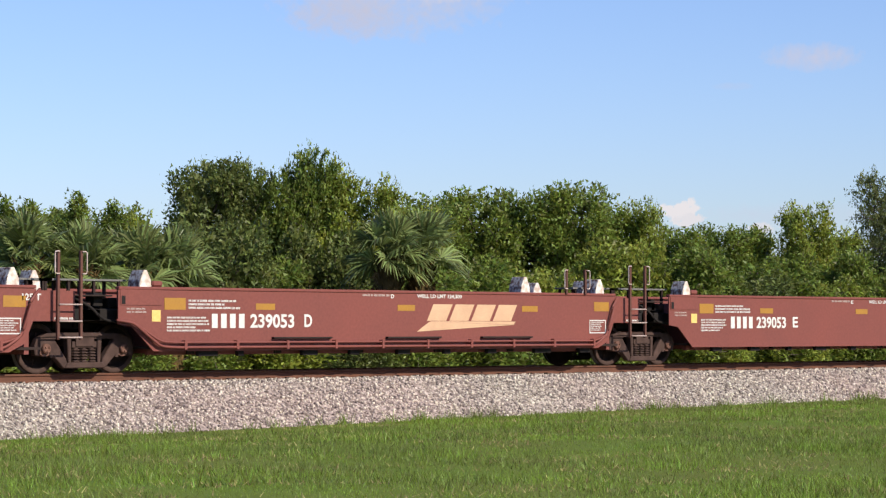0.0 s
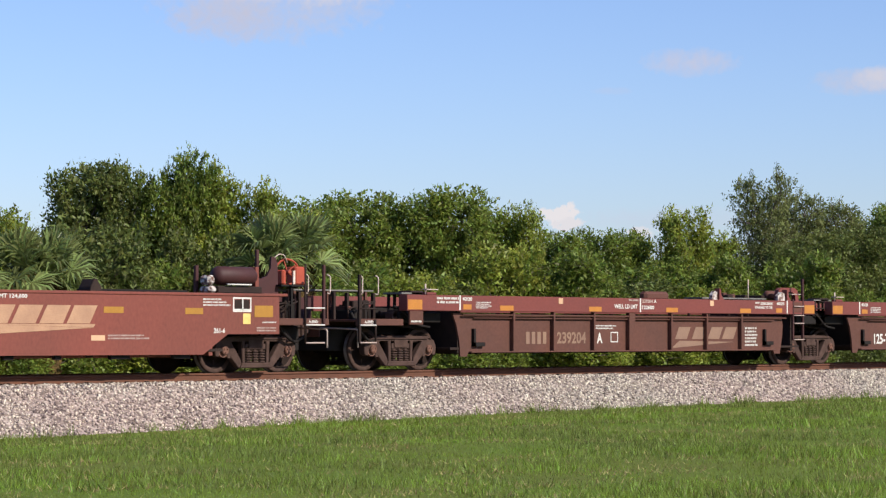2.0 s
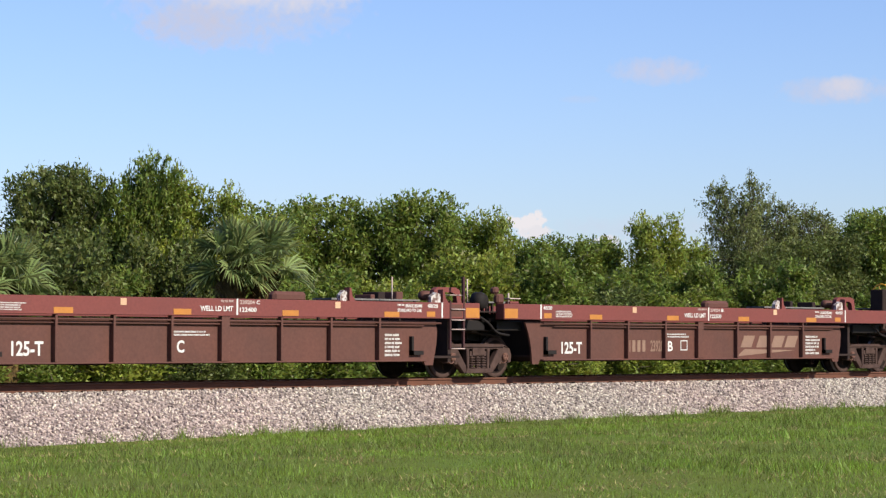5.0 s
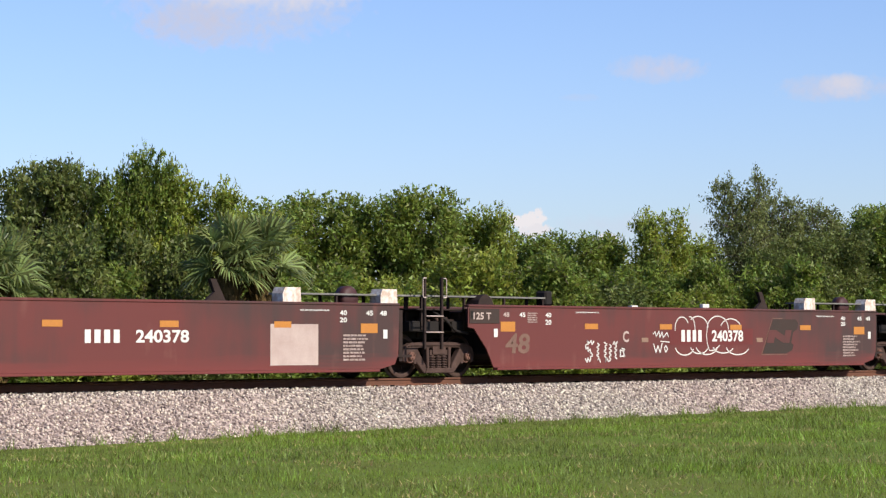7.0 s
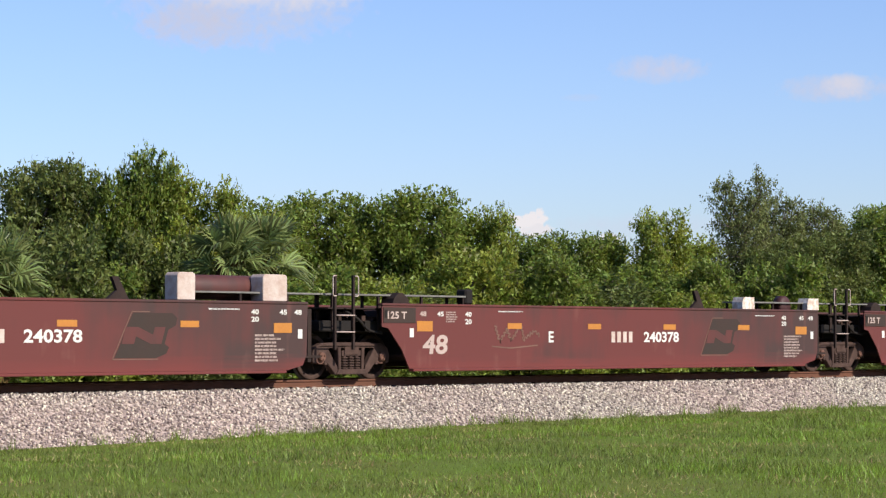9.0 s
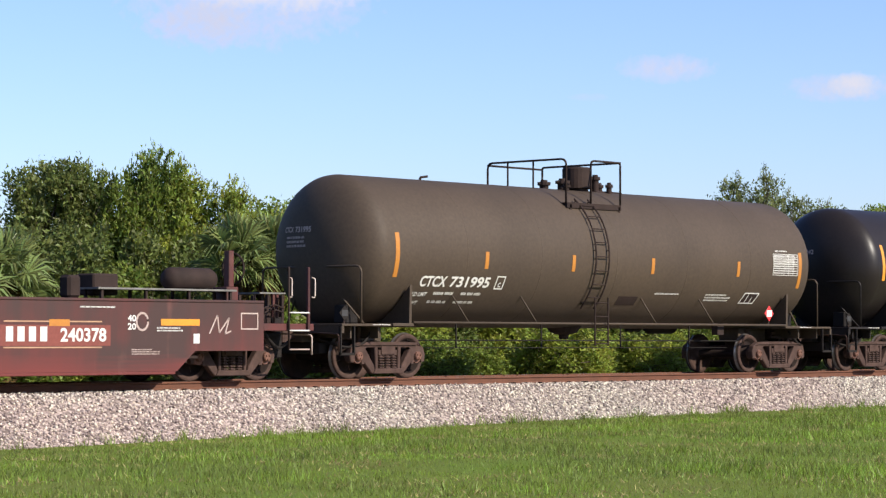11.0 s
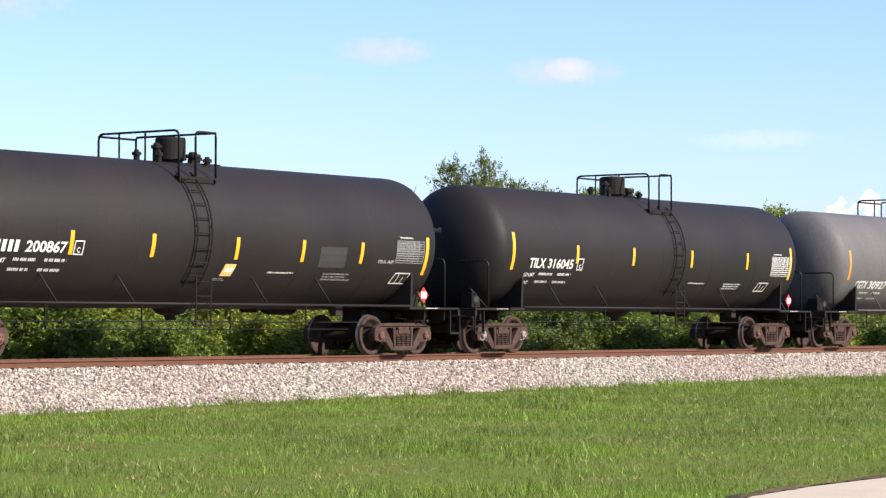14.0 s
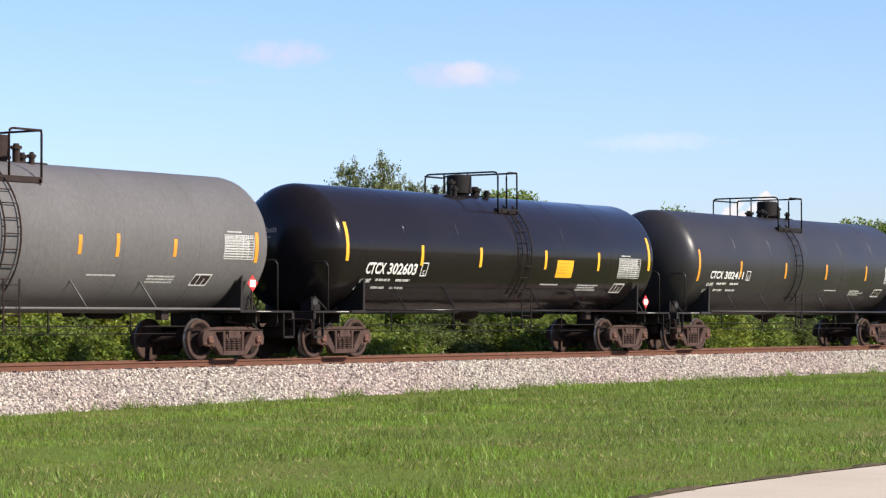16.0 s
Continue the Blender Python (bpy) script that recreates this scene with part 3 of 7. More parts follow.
def build_grass():
    rng = np.random.default_rng(11)
    n = 600000
    ang = np.radians(30 + 40 * rng.random(n))
    u = rng.random(n)
    dist = np.sqrt(16.0 ** 2 + u ** 1.5 * (76.0 ** 2 - 16.0 ** 2))
    x, y = -1.0 + dist * np.sin(ang), -37.4 + dist * np.cos(ang)
    toe = np.interp(x, [10, 22, 26, 32, 40, 50, 62, 80, 120], [-3.4, -3.35, -3.3, -3.18, -3.07, -3.0, -2.97, -2.95, -2.93]) + 0.12 * rng.normal(size=n)
    keep = (y < toe) & ~((y < -25.47 - 0.07 * noise_at(x) - np.clip(20.5 - x, 0, 4) * 0.2) & (x > 17.0))
    x, y, dist = x[keep], y[keep], dist[keep]
    n = len(x)
    patch = np.array([noise.noise((a * 0.35, c * 0.35, 0.0)) + 0.6 * noise.noise((a * 1.3, c * 1.3, 4.0)) for a, c in zip(x.tolist(), y.tolist())])
    h = (0.025 + 0.05 * rng.random(n) ** 2) * np.maximum(0.5, 1 + 1.3 * patch) * (1 + dist / 130)
    tall = rng.random(n) < 0.02
    h[tall] *= 2.2
    w = (0.0021 + 0.0025 * rng.random(n)) * (0.7 + dist / 38)
    z = lawn_height(x, y)
    t = rng.random(n) * 6.28
    lean = rng.normal(size=(n, 2)) * h[:, None] * 0.42
    root = np.stack([x, y, z - 0.01], 1)
    side = np.stack([np.cos(t) * w, np.sin(t) * w, np.zeros(n)], 1)
    tip = root + np.stack([lean[:, 0], lean[:, 1], h], 1)
    v = np.stack([root - side, root + side, tip], 1).reshape(-1, 3)
    # rank tufts along the edge of the ballast and a few on the lawn
    tx = np.concatenate([20 + 70 * rng.random(90), [46.2, 46.5, 45.9, 38.6, 60.4, 13.4, 13.9]])
    ty = np.interp(tx, [10, 22, 26, 32, 40, 50, 62, 80, 120], [-3.42, -3.37, -3.32, -3.2, -3.1, -3.02, -3.0, -2.97, -2.95]) - 0.25 * rng.random(len(tx))
    ty[-2:] = -19.3
    m = 22
    tx, ty = np.repeat(tx, m) + 0.1 * rng.normal(size=len(tx) * m), np.repeat(ty, m) + 0.07 * rng.normal(size=len(ty) * m)
    th = 0.08 + 0.2 * rng.random(len(tx))
    ang = rng.random(len(tx)) * 6.28
    wide = np.stack([np.cos(ang) * 0.008, np.sin(ang) * 0.008, ang * 0], 1)
    foot = np.stack([tx, ty, lawn_height(tx, ty)], 1)
    head = foot + np.stack([rng.normal(size=len(tx)) * 0.09, rng.normal(size=len(tx)) * 0.09, th], 1)
    v = np.concatenate([v, np.stack([foot - wide, foot + wide, head], 1).reshape(-1, 3)])
    tagged(polys("grass", v, 3, GRASS), "short mown green grass with longer tufts", "grass", kind="stuff")


build_grass()

# ---- trees, palms and shrubs ----


def unit_rows(v):
    return v / np.maximum(np.linalg.norm(v, axis=1, keepdims=True), 1e-6)


def leaves_at(rng, pos, along, size, slim=0.66):
    """Pointed leaves, three corners each, that grow from pos along the given directions."""
    n = len(pos)
    a = unit_rows(along)
    q = unit_rows(np.cross(a, rng.normal(size=(n, 3)) + np.array((0, 0, 1.1))))
    s = (size * (0.6 + 0.8 * rng.random(n)))[:, None]
    return np.stack([pos - q * s * slim * 0.5, pos + q * s * slim * 0.5, pos + a * s * 1.05], 1).reshape(-1, 3)


def build_tree(seed, leaf, height=6.0, radius=1.6, count=21000, size=0.1, low=0.16, open_crown=0.0, label="", kind="tree", plumes=0):
    """A tapered trunk with limbs to a few uneven lobes, each set with leafy shoots that point out and up."""
    rng = np.random.default_rng(seed)
    root = new(kind)
    root.empty_display_size = 0.3
    b = B()
    tube(b, [(0, 0, -0.25), (0.03, 0.02, height * 0.3), (0.15 * rng.normal(), 0.15 * rng.normal(), height * 0.72)], [0.13, 0.1, 0.04], 7)
    lobes = []
    m = 26 if open_crown < 0.5 else 22
    for i in range(m):
        f = low + (0.84 - low) * ((i + 0.6 * rng.random()) / (m - 1)) ** 0.85
        t = i * 2.4 + rng.normal() * 0.35
        lr = radius * (0.26 + 0.16 * rng.random()) * (1.0 if f < 0.66 else 0.85)
        rr = (radius - lr * 0.9) * (0.5 + 0.5 * rng.random() ** 0.6) * (1.0 if f < 0.64 else 0.72)
        lz = min(lr * (0.7 + 0.4 * rng.random()), height * 0.92 - height * f)
        lobes.append((rr * math.cos(t), rr * math.sin(t), height * f, lr, max(lz, 0.05 * height)))
        z = max(0.3, height * f - 1.0)
        tube(b, [(0.02, 0, z), (rr * 0.55 * math.cos(t), rr * 0.55 * math.sin(t), (z + height * f) / 2 + 0.1), lobes[-1][:3]], [0.045, 0.028, 0.01], 5)
    L = np.array(lobes)
    weight = L[:, 3] ** 2
    # leafy shoots on the lobes
    per = 26
    shoots = int(count * 0.72 / per)
    pick = rng.choice(len(L), shoots, p=weight / weight.sum())
    d = rng.normal(size=(shoots, 3)) + np.array((0, 0, 0.35))
    d = unit_rows(d)
    foot = L[pick, :3] + d * np.stack([L[pick, 3], L[pick, 3], L[pick, 4]], 1) * (0.66 + 0.34 * rng.random((shoots, 1)))
    foot[:, 2] = np.maximum(foot[:, 2], 0.05)
    way = unit_rows(d * 0.75 + np.array((0, 0, 0.55)) + 0.35 * rng.normal(size=(shoots, 3)))
    reach = (0.1 + (0.3 + 0.2 * open_crown) * rng.random(shoots) ** 2.2) * (0.75 + 0.25 * radius / 1.6)
    f = (np.arange(per)[None] + rng.random((shoots, per))) / per
    pos = foot[:, None] + way[:, None] * (reach[:, None] * f)[..., None]
    pos[..., 2] -= (reach[:, None] * 0.25 * f ** 2) * rng.random((shoots, 1))
    spread = rng.normal(size=(shoots, per, 3)) * (0.045 + 0.05 * (1 - f))[..., None] * (1.4 - 0.5 * open_crown)
    along = way[:, None] * 0.55 + rng.normal(size=(shoots, per, 3)) * 0.6 + np.array((0, 0, -0.12))
    v = [leaves_at(rng, (pos + spread).reshape(-1, 3), along.reshape(-1, 3), size)]
    for i in range(0, shoots, 5 if open_crown < 0.5 else 2):
        p, q = foot[i] - way[i] * 0.35, foot[i] + way[i] * reach[i]
        tube(b, [tuple(p), tuple(q)], [0.012, 0.004], 4)
    # leaves inside the lobes
    inner = int(count * 0.28 * (1 - 0.5 * open_crown))
    pick = rng.choice(len(L), inner, p=weight / weight.sum())
    d = unit_rows(rng.normal(size=(inner, 3)))
    pos = L[pick, :3] + d * np.stack([L[pick, 3], L[pick, 3], L[pick, 4]], 1) * (0.35 + 0.5 * rng.random((inner, 1)))
    pos[:, 2] = np.maximum(pos[:, 2], 0.05)
    v.append(leaves_at(rng, pos, d + 0.8 * rng.normal(size=(inner, 3)), size * 1.35, 0.6))
    # long arching plumes over the crown
    for i in range(plumes):
        t = rng.random() * 6.28
        p = Vector((0.35 * radius * math.cos(t), 0.35 * radius * math.sin(t), height * (0.82 + 0.04 * rng.random())))
        d = Vector((math.cos(t) * 0.8, math.sin(t) * 0.8, 0.85))
        way = [p.copy()]
        for k in range(6):
            p = p + d * 0.14
            d.z -= 0.2
            way.append(p.copy())
        tube(b, way, 0.014, 4)
        w = np.repeat(np.array([tuple(q) for q in way]), 16, 0)
        v.append(leaves_at(rng, w + 0.035 * rng.normal(size=w.shape), rng.normal(size=w.shape), 0.085))
    part("trunk", b, BARK, root)
    polys("crown", np.concatenate(v), 3, leaf, root)
    return tagged(root, label or "broad-leaved green tree, bushy to the ground", kind, "trees behind the track")


def plant(proto, x, y, sx, sz, turn, first=False, label=""):
    m = pose(x, y, -1.15, 0, 0, turn)
    if first:
        proto.matrix_basis = m
        ob = proto
    else:
        ob = copy_thing(proto, m)
    ob.scale = (sx, sx, sz)
    if label:
        ob["label"] = label
    return ob


def build_woods():
    rng = random.Random(3)
    a = build_tree(1, LEAF_A, label="bushy mid-green tree beside the railway")
    d = build_tree(2, LEAF_B, label="dark green dense tree beside the railway")
    c = build_tree(3, LEAF_C, label="yellow-green leafy tree beside the railway")
    o = build_tree(4, LEAF_D, count=30000, size=0.07, open_crown=0.8, low=0.1, label="sparse grey-green oak with an open crown")
    w = build_tree(5, LEAF_A, count=24000, plumes=3, label="green tree with long arching shoots above its crown")
    kinds = {"a": a, "d": d, "c": c, "o": o, "w": w}
    back = build_tree(7, LEAF_A, count=8000, size=0.19, label="green tree deeper in the woods")
    spire = build_tree(8, LEAF_A, radius=0.3, count=4200, size=0.1, low=0.3, label="slender green tree with an upright leafy shoot")
    used = set()
    # x, y, height over the ground, crown radius, kind
    trees = [(35.3, 16, 5.1, 1.5, "a"), (38.2, 18, 5.1, 1.4, "d"), (36.9, 16, 5.1, 1.4, "a"), (38.5, 15, 5.0, 1.3, "c"),
             (40.25, 14, 6.35, 1.55, "d"), (41.2, 13.4, 6.35, 1.2, "d"), (42.3, 12, 6.75, 0.95, "w"), (41.75, 12.7, 6.1, 1.15, "a"), (42.7, 12, 6.2, 1.3, "c"),
             (43.6, 11, 5.85, 1.15, "c"), (50.3, 16, 5.9, 1.7, "a"), (52.7, 16, 6.3, 1.8, "a"), (54.0, 15, 6.2, 1.6, "a"),
             (55.0, 14, 6.5, 1.7, "a"), (56.8, 14, 5.8, 1.4, "a"), (56.9, 13, 5.8, 0.9, "c"), (60.1, 14, 5.2, 1.6, "a"),
             (63.3, 15, 5.4, 1.6, "a"), (65.0, 15, 5.2, 1.4, "c"), (65.1, 13, 6.0, 1.3, "c"), (71.2, 14, 7.5, 1.6, "o"),
             (73.5, 14.3, 6.9, 1.6, "o"), (70.1, 12.0, 4.9, 1.5, "d"), (71.9, 12.2, 5.4, 1.6, "d"), (74.2, 12.2, 5.6, 1.6, "d"), (75.2, 14, 6.6, 1.9, "o"), (79.4, 15, 6.5, 1.7, "a"), (82.1, 15, 7.1, 1.9, "a"),
             (78.5, 13, 6.8, 1.7, "a"), (83.9, 14, 5.9, 1.9, "c"), (89.5, 15, 5.7, 2.0, "a"), (93.5, 15, 5.7, 2.0, "a"),
             (95.0, 15, 6.8, 1.6, "w"), (100.8, 15, 6.1, 2.1, "a"), (109.9, 16, 6.4, 2.3, "d"), (116.7, 16, 7.1, 2.4, "a"),
             (123.5, 16, 7.0, 2.4, "d"), (46.5, 13, 5.2, 1.7, "a"), (48.0, 14, 5.4, 1.6, "c"), (67.8, 14, 5.2, 1.6, "c"),
             (32.5, 15, 5.2, 1.8, "a"), (30.0, 15, 5.0, 1.9, "d"), (130, 17, 7.0, 2.6, "a"), (104.5, 14.5, 5.6, 2.2, "c")]
    # slender leafy shoots over the low trees
    spires = [(34.2, 14.5, 5.25), (35.0, 14.6, 5.2), (36.35, 14.4, 5.45), (37.6, 14.5, 5.25), (33.3, 14.7, 5.2)]
    for x, y, h, r, k in trees:
        plant(kinds[k], x, y, r / 1.55, (h + 0.25) / 5.68, rng.uniform(0, 360), k not in used)
        used.add(k)
    for i, (x, y, h) in enumerate(spires):
        plant(spire, x, y, 1.0, (h + 0.25) / 5.6, rng.uniform(0, 360), i == 0)
    # a deeper row that closes the gaps
    x = 31.0
    while x < 128:
        plant(back, x, 19.0 + rng.uniform(-1, 1), 1.3, rng.uniform(0.7, 0.78) + 0.0015 * (x - 40), rng.uniform(0, 360), x == 31.0)
        x += 4.2
    # tall bushes before the trees
    bushes = [build_tree(31 + i, m, 4.2, 1.7, 15000, 0.105, 0.05, label=lab, kind="bush")
              for i, (m, lab) in enumerate([(LEAF_A, "tall mid-green bush before the trees"), (LEAF_C, "tall yellow-green bush before the trees"), (LEAF_B, "tall dark green bush before the trees")])]
    x, n = 26.0, 0
    while x < 122:
        i = n if n < 3 else rng.choice((0, 0, 1, 2))
        plant(bushes[i], x + rng.uniform(-0.4, 0.4), 10.6 + rng.uniform(-0.6, 0.8), rng.uniform(0.95, 1.2), rng.uniform(0.88, 1.2), rng.uniform(0, 360), n < 3)
        x, n = x + (2.3 if x < 90 else 3.2), n + 1
    # hedge of shrubs along the far side of the track
    protos = [build_tree(10 + i, m, 2.6, 1.35, 12500, 0.09, 0.05, label=lab, kind="shrub")
              for i, (m, lab) in enumerate([(LEAF_A, "dense mid-green shrub beside the track"), (LEAF_C, "bright yellow-green shrub beside the track"), (LEAF_B, "dark green shrub beside the track")])]
    seen = set()
    x = 24.0
    while x < 118:
        for y in (7.4,):
            i = rng.choice((0, 0, 0, 1, 2))
            s = rng.uniform(0.85, 1.3)
            plant(protos[i], x + rng.uniform(-0.5, 0.5), y + rng.uniform(-0.6, 0.6), s * 1.1, s * (0.82 if y < 9 else 1.35), rng.uniform(0, 360), i not in seen)
            seen.add(i)
        x += 2.15 if x < 90 else 3.0


def fan_leaf(rng, hub, out, size, fold, droop):
    """The stiff segments of one fan, each a narrow folded blade that bends down at its tip."""
    side = out.cross(Vector((0, 0, 1)))
    side = side.normalized() if side.length > 0.1 else Vector((1, 0, 0))
    side = (side + 0.45 * rng.normal() * side.cross(out)).normalized()
    up = side.cross(out).normalized()
    quads = []
    n = 26
    for k in range(n):
        t = radians(-100 + 200 * k / (n - 1))
        ln = size * (0.86 + 0.14 * rng.random()) * (0.62 + 0.38 * math.cos(t * 0.8))
        d = (out * math.cos(t) + side * math.sin(t) + up * (fold * abs(math.sin(t)))).normalized()
        mid = hub + d * ln * 0.6
        tip = hub + d * ln + Vector((0, 0, -droop * ln * (0.25 + rng.random())))
        w = d.cross(up).normalized() * 0.034 * size + up * 0.012 * size * (1 if k % 2 else -1)
        quads.extend([tuple(hub), tuple(mid - w), tuple(tip), tuple(mid + w)])
    return np.array(quads)


def build_palm(seed, trunk_h=3.6, fronds=32, size=1.0):
    rng = np.random.default_rng(seed)
    root = new("fan_palm")
    b = B()
    tube(b, [(0, 0, -0.2), (0.03, 0, trunk_h * 0.5), (0.0, 0.02, trunk_h)], [0.24, 0.27, 0.3], 12)
    for k in range(46):
        t, z = k * 2.4, trunk_h - 1.3 + 1.3 * k / 46
        c, q = math.cos(t), math.sin(t)
        tube(b, [(0.24 * c, 0.24 * q, z), (0.4 * c, 0.4 * q, z + 0.22)], [0.05, 0.02], 4)
    part("trunk", b, PALM_BOOT, root, "shaggy brown trunk with old leaf stubs")
    base = Vector((0, 0, trunk_h))
    for i in range(fronds):
        az = i * 2.4 + rng.normal() * 0.25
        dry = i >= fronds - 3
        el = radians(86 - 128 * (i / fronds) ** 1.15 + rng.normal() * 7) if not dry else radians(-62 - 15 * rng.random())
        out = Vector((math.cos(az) * math.cos(el), math.sin(az) * math.cos(el), math.sin(el)))
        hub = base + out * size * (0.42 + 0.26 * rng.random())
        leaf_way = (out + Vector((0, 0, -0.04 - 0.2 * math.cos(el)))).normalized()
        mat = PALM_DRY if dry else PALM
        leaf = polys("frond", fan_leaf(rng, hub, leaf_way, size * (0.45 if dry else 0.76 + 0.14 * rng.random()), 0.34, 0.16 + 0.4 * math.cos(el) * rng.random()), 4, mat, root)
        if dry:
            tagged(leaf, "dry brown hanging fan leaf")
        part("stalk", tube(B(), [base, (base + hub) / 2 + Vector((0, 0, 0.06)), hub], [0.024, 0.018, 0.012], 4), mat, leaf)
    return tagged(root, "green sabal fan palm with a shaggy brown trunk", "palm tree", "fan palms behind the track")


def build_palms():
    p = build_palm(21)
    q = build_palm(22, 3.3, 30, 1.12)
    p.matrix_basis = pose(40.75, 7.3, -1.0, 0, 0, 20)
    q.matrix_basis = pose(41.75, 7.2, -0.75, 0, 0, 80)
    for x, y, z, proto, turn in [(34.0, 7.4, -1.6, p, 60), (31.6, 7.6, -1.5, p, 200), (32.9, 7.4, -1.35, q, 10), (30.2, 7.8, -1.35, p, 250), (93.0, 6.4, -2.4, q, 30)]:
        copy_thing(proto, pose(x, y, z, 0, 0, turn))


build_woods()
build_palms()

# ---- the train: shared pieces ----
SPEED = 19.35
MOVERS = []   # (thing, x at the start)
WHEELS = []   # (wheelset, x in its truck)
GLYPHS = {}


def glyph_mesh(text, bold=0.026):
    """Points and faces of a line of built-in lettering, 1 high, from x = 0."""
    if text not in GLYPHS:
        cu = bpy.data.curves.new("lettering", "FONT")
        cu.body, cu.size, cu.offset, cu.resolution_u = text, 1.0, bold, 3
        ob = new("lettering", cu)
        dg = bpy.context.evaluated_depsgraph_get()
        me = bpy.data.meshes.new_from_object(ob.evaluated_get(dg))
        v = np.array([tuple(p.co)[:2] for p in me.vertices])
        f = [tuple(p.vertices) for p in me.polygons]
        bpy.data.objects.remove(ob), bpy.data.meshes.remove(me)
        lo, hi = v.min(0), v.max(0)
        v = (v - lo) / (hi[1] - lo[1])
        GLYPHS[text] = (v, f)
    return GLYPHS[text]


class Flat:
    """Maps along, up to the flat side of a wagon; raise_by lifts all marks on it."""

    def __init__(self, y=-1.5, raise_by=0.0):
        self.up = raise_by
        self.y = y

    def at(self, a, u, lift):
        return (a, self.y - lift, u + self.up)


class Round:
    """Maps along and up (arc length over the tank's mid height) to a tank's side."""

    def __init__(self, r=1.57, cz=2.62):
        self.r, self.cz = r, cz

    def at(self, a, u, lift):
        t = u / self.r
        return (a, -(self.r + lift) * math.cos(t), self.cz + (self.r + lift) * math.sin(t))


def lettering(parent, on, text, a0, a1, u0, u1, mat, lift=0.006, label="", slant=0.0):
    v, f = glyph_mesh(text)
    w = v[:, 0].max()
    pts = [on.at(a0 + (a1 - a0) * p[0] / w + slant * p[1] * (u1 - u0), u0 + (u1 - u0) * p[1], lift) for p in v]
    ob = sheet("lettering", pts, f, mat, parent)
    return tagged(ob, label, kind="stuff")


def patch(b, on, corners, lift, split=1):
    """A thin plate, corners (along, up) in order, bent with the surface in `split` strips from the first side to the third."""
    (p0, p1, p2, p3) = corners
    rows = []
    for k in range(split + 1):
        t = k / split
        l = [p0[i] + (p3[i] - p0[i]) * t for i in (0, 1)]
        r = [p1[i] + (p2[i] - p1[i]) * t for i in (0, 1)]
        rows.append([b.verts.new(on.at(*q, d)) for q, d in ((l, 0.0), (r, 0.0), (r, lift), (l, lift))])
    for A, C in zip(rows, rows[1:]):
        b.faces.new((A[3], A[2], C[2], C[3]))
        b.faces.new((A[0], A[3], C[3], C[0])), b.faces.new((A[2], A[1], C[1], C[2]))
    b.faces.new(rows[0]), b.faces.new(rows[-1][::-1])


def plate(parent, on, a0, a1, u0, u1, mat, name="reflector", lift=0.006, slant=0.0, label="", split=3):
    b = B()
    patch(b, on, [(a0, u0), (a1, u0), (a1 + slant, u1), (a0 + slant, u1)], lift, split)
    return part(name, b, mat, parent, label)


def small_print(parent, on, a0, a1, u0, u1, lines, mat, seed=0, lift=0.006, ink=0.55, name="small_print", full=False):
    """Lettering too small to read: a short bar for each character."""
    rng = random.Random(seed * 77 + lines)
    pts, faces = [], []
    step = (u1 - u0) / lines
    for k in range(lines):
        top = u1 - k * step
        a = a0
        end = a1 if full else a0 + (a1 - a0) * rng.uniform(0.62, 1.0)
        h = step * ink
        left = rng.randint(2, 7)
        while a < end - 0.005:
            w = min(end - a, h * rng.choice((0.4, 0.5, 0.6)))
            n = len(pts)
            pts += [on.at(a, top - h, lift), on.at(a + w, top - h, lift), on.at(a + w, top, lift), on.at(a, top, lift)]
            faces.append((n, n + 1, n + 2, n + 3))
            left -= 1
            a += w + h * 0.22
            if left <= 0:
                left = rng.randint(2, 7)
                a += h * 0.5
    return tagged(sheet(name, pts, faces, mat, parent), kind="stuff")


def owner_mark(parent, on, a0, a1, u0, u1, mat, count=4, slant=0.0):
    """The owner's mark as plain bars, one for each character."""
    b = B()
    step = (a1 - a0) / count
    for k in range(count):
        x = a0 + step * k
        w = step * 0.62
        patch(b, on, [(x, u0), (x + w, u0), (x + w + slant, u1), (x + slant, u1)], 0.006, 1)
    return part("owner_mark", b, mat, parent)


def frame_sign(parent, on, a0, a1, u0, u1, mat, inner=None, slant=0.0, t=0.03, name="sign_frame"):
    b = B()
    for c in ([(a0, u0), (a1, u0), (a1, u0 + t), (a0, u0 + t)], [(a0, u1 - t), (a1, u1 - t), (a1, u1), (a0, u1)],
              [(a0, u0 + t), (a0 + t, u0 + t), (a0 + t, u1 - t), (a0, u1 - t)], [(a1 - t, u0 + t), (a1, u0 + t), (a1, u1 - t), (a1 - t, u1 - t)]):
        patch(b, on, [(p[0] + slant * (p[1] - u0), p[1]) for p in c], 0.006, 1)
    ob = part(name, b, mat, parent)
    if inner:
        plate(parent, on, a0 + t * 1.6, a1 - t * 1.6, u0 + t * 1.6, u1 - t * 1.6, inner, "sign_panel", 0.005, slant * (u1 - u0))
    return ob


def stroke(parent, on, pts, mat, width=0.05, name="scrawl"):
    """A painted line along points (along, up)."""
    b = B()
    for (a, c), (d, e) in zip(pts, pts[1:]):
        n = Vector((-(e - c), d - a))
        if n.length < 1e-6:
            continue
        n = n.normalized() * width / 2
        patch(b, on, [(a - n.x, c - n.y), (d - n.x, e - n.y), (d + n.x, e + n.y), (a + n.x, c + n.y)], 0.005, 1)
    return part(name, b, mat, parent)


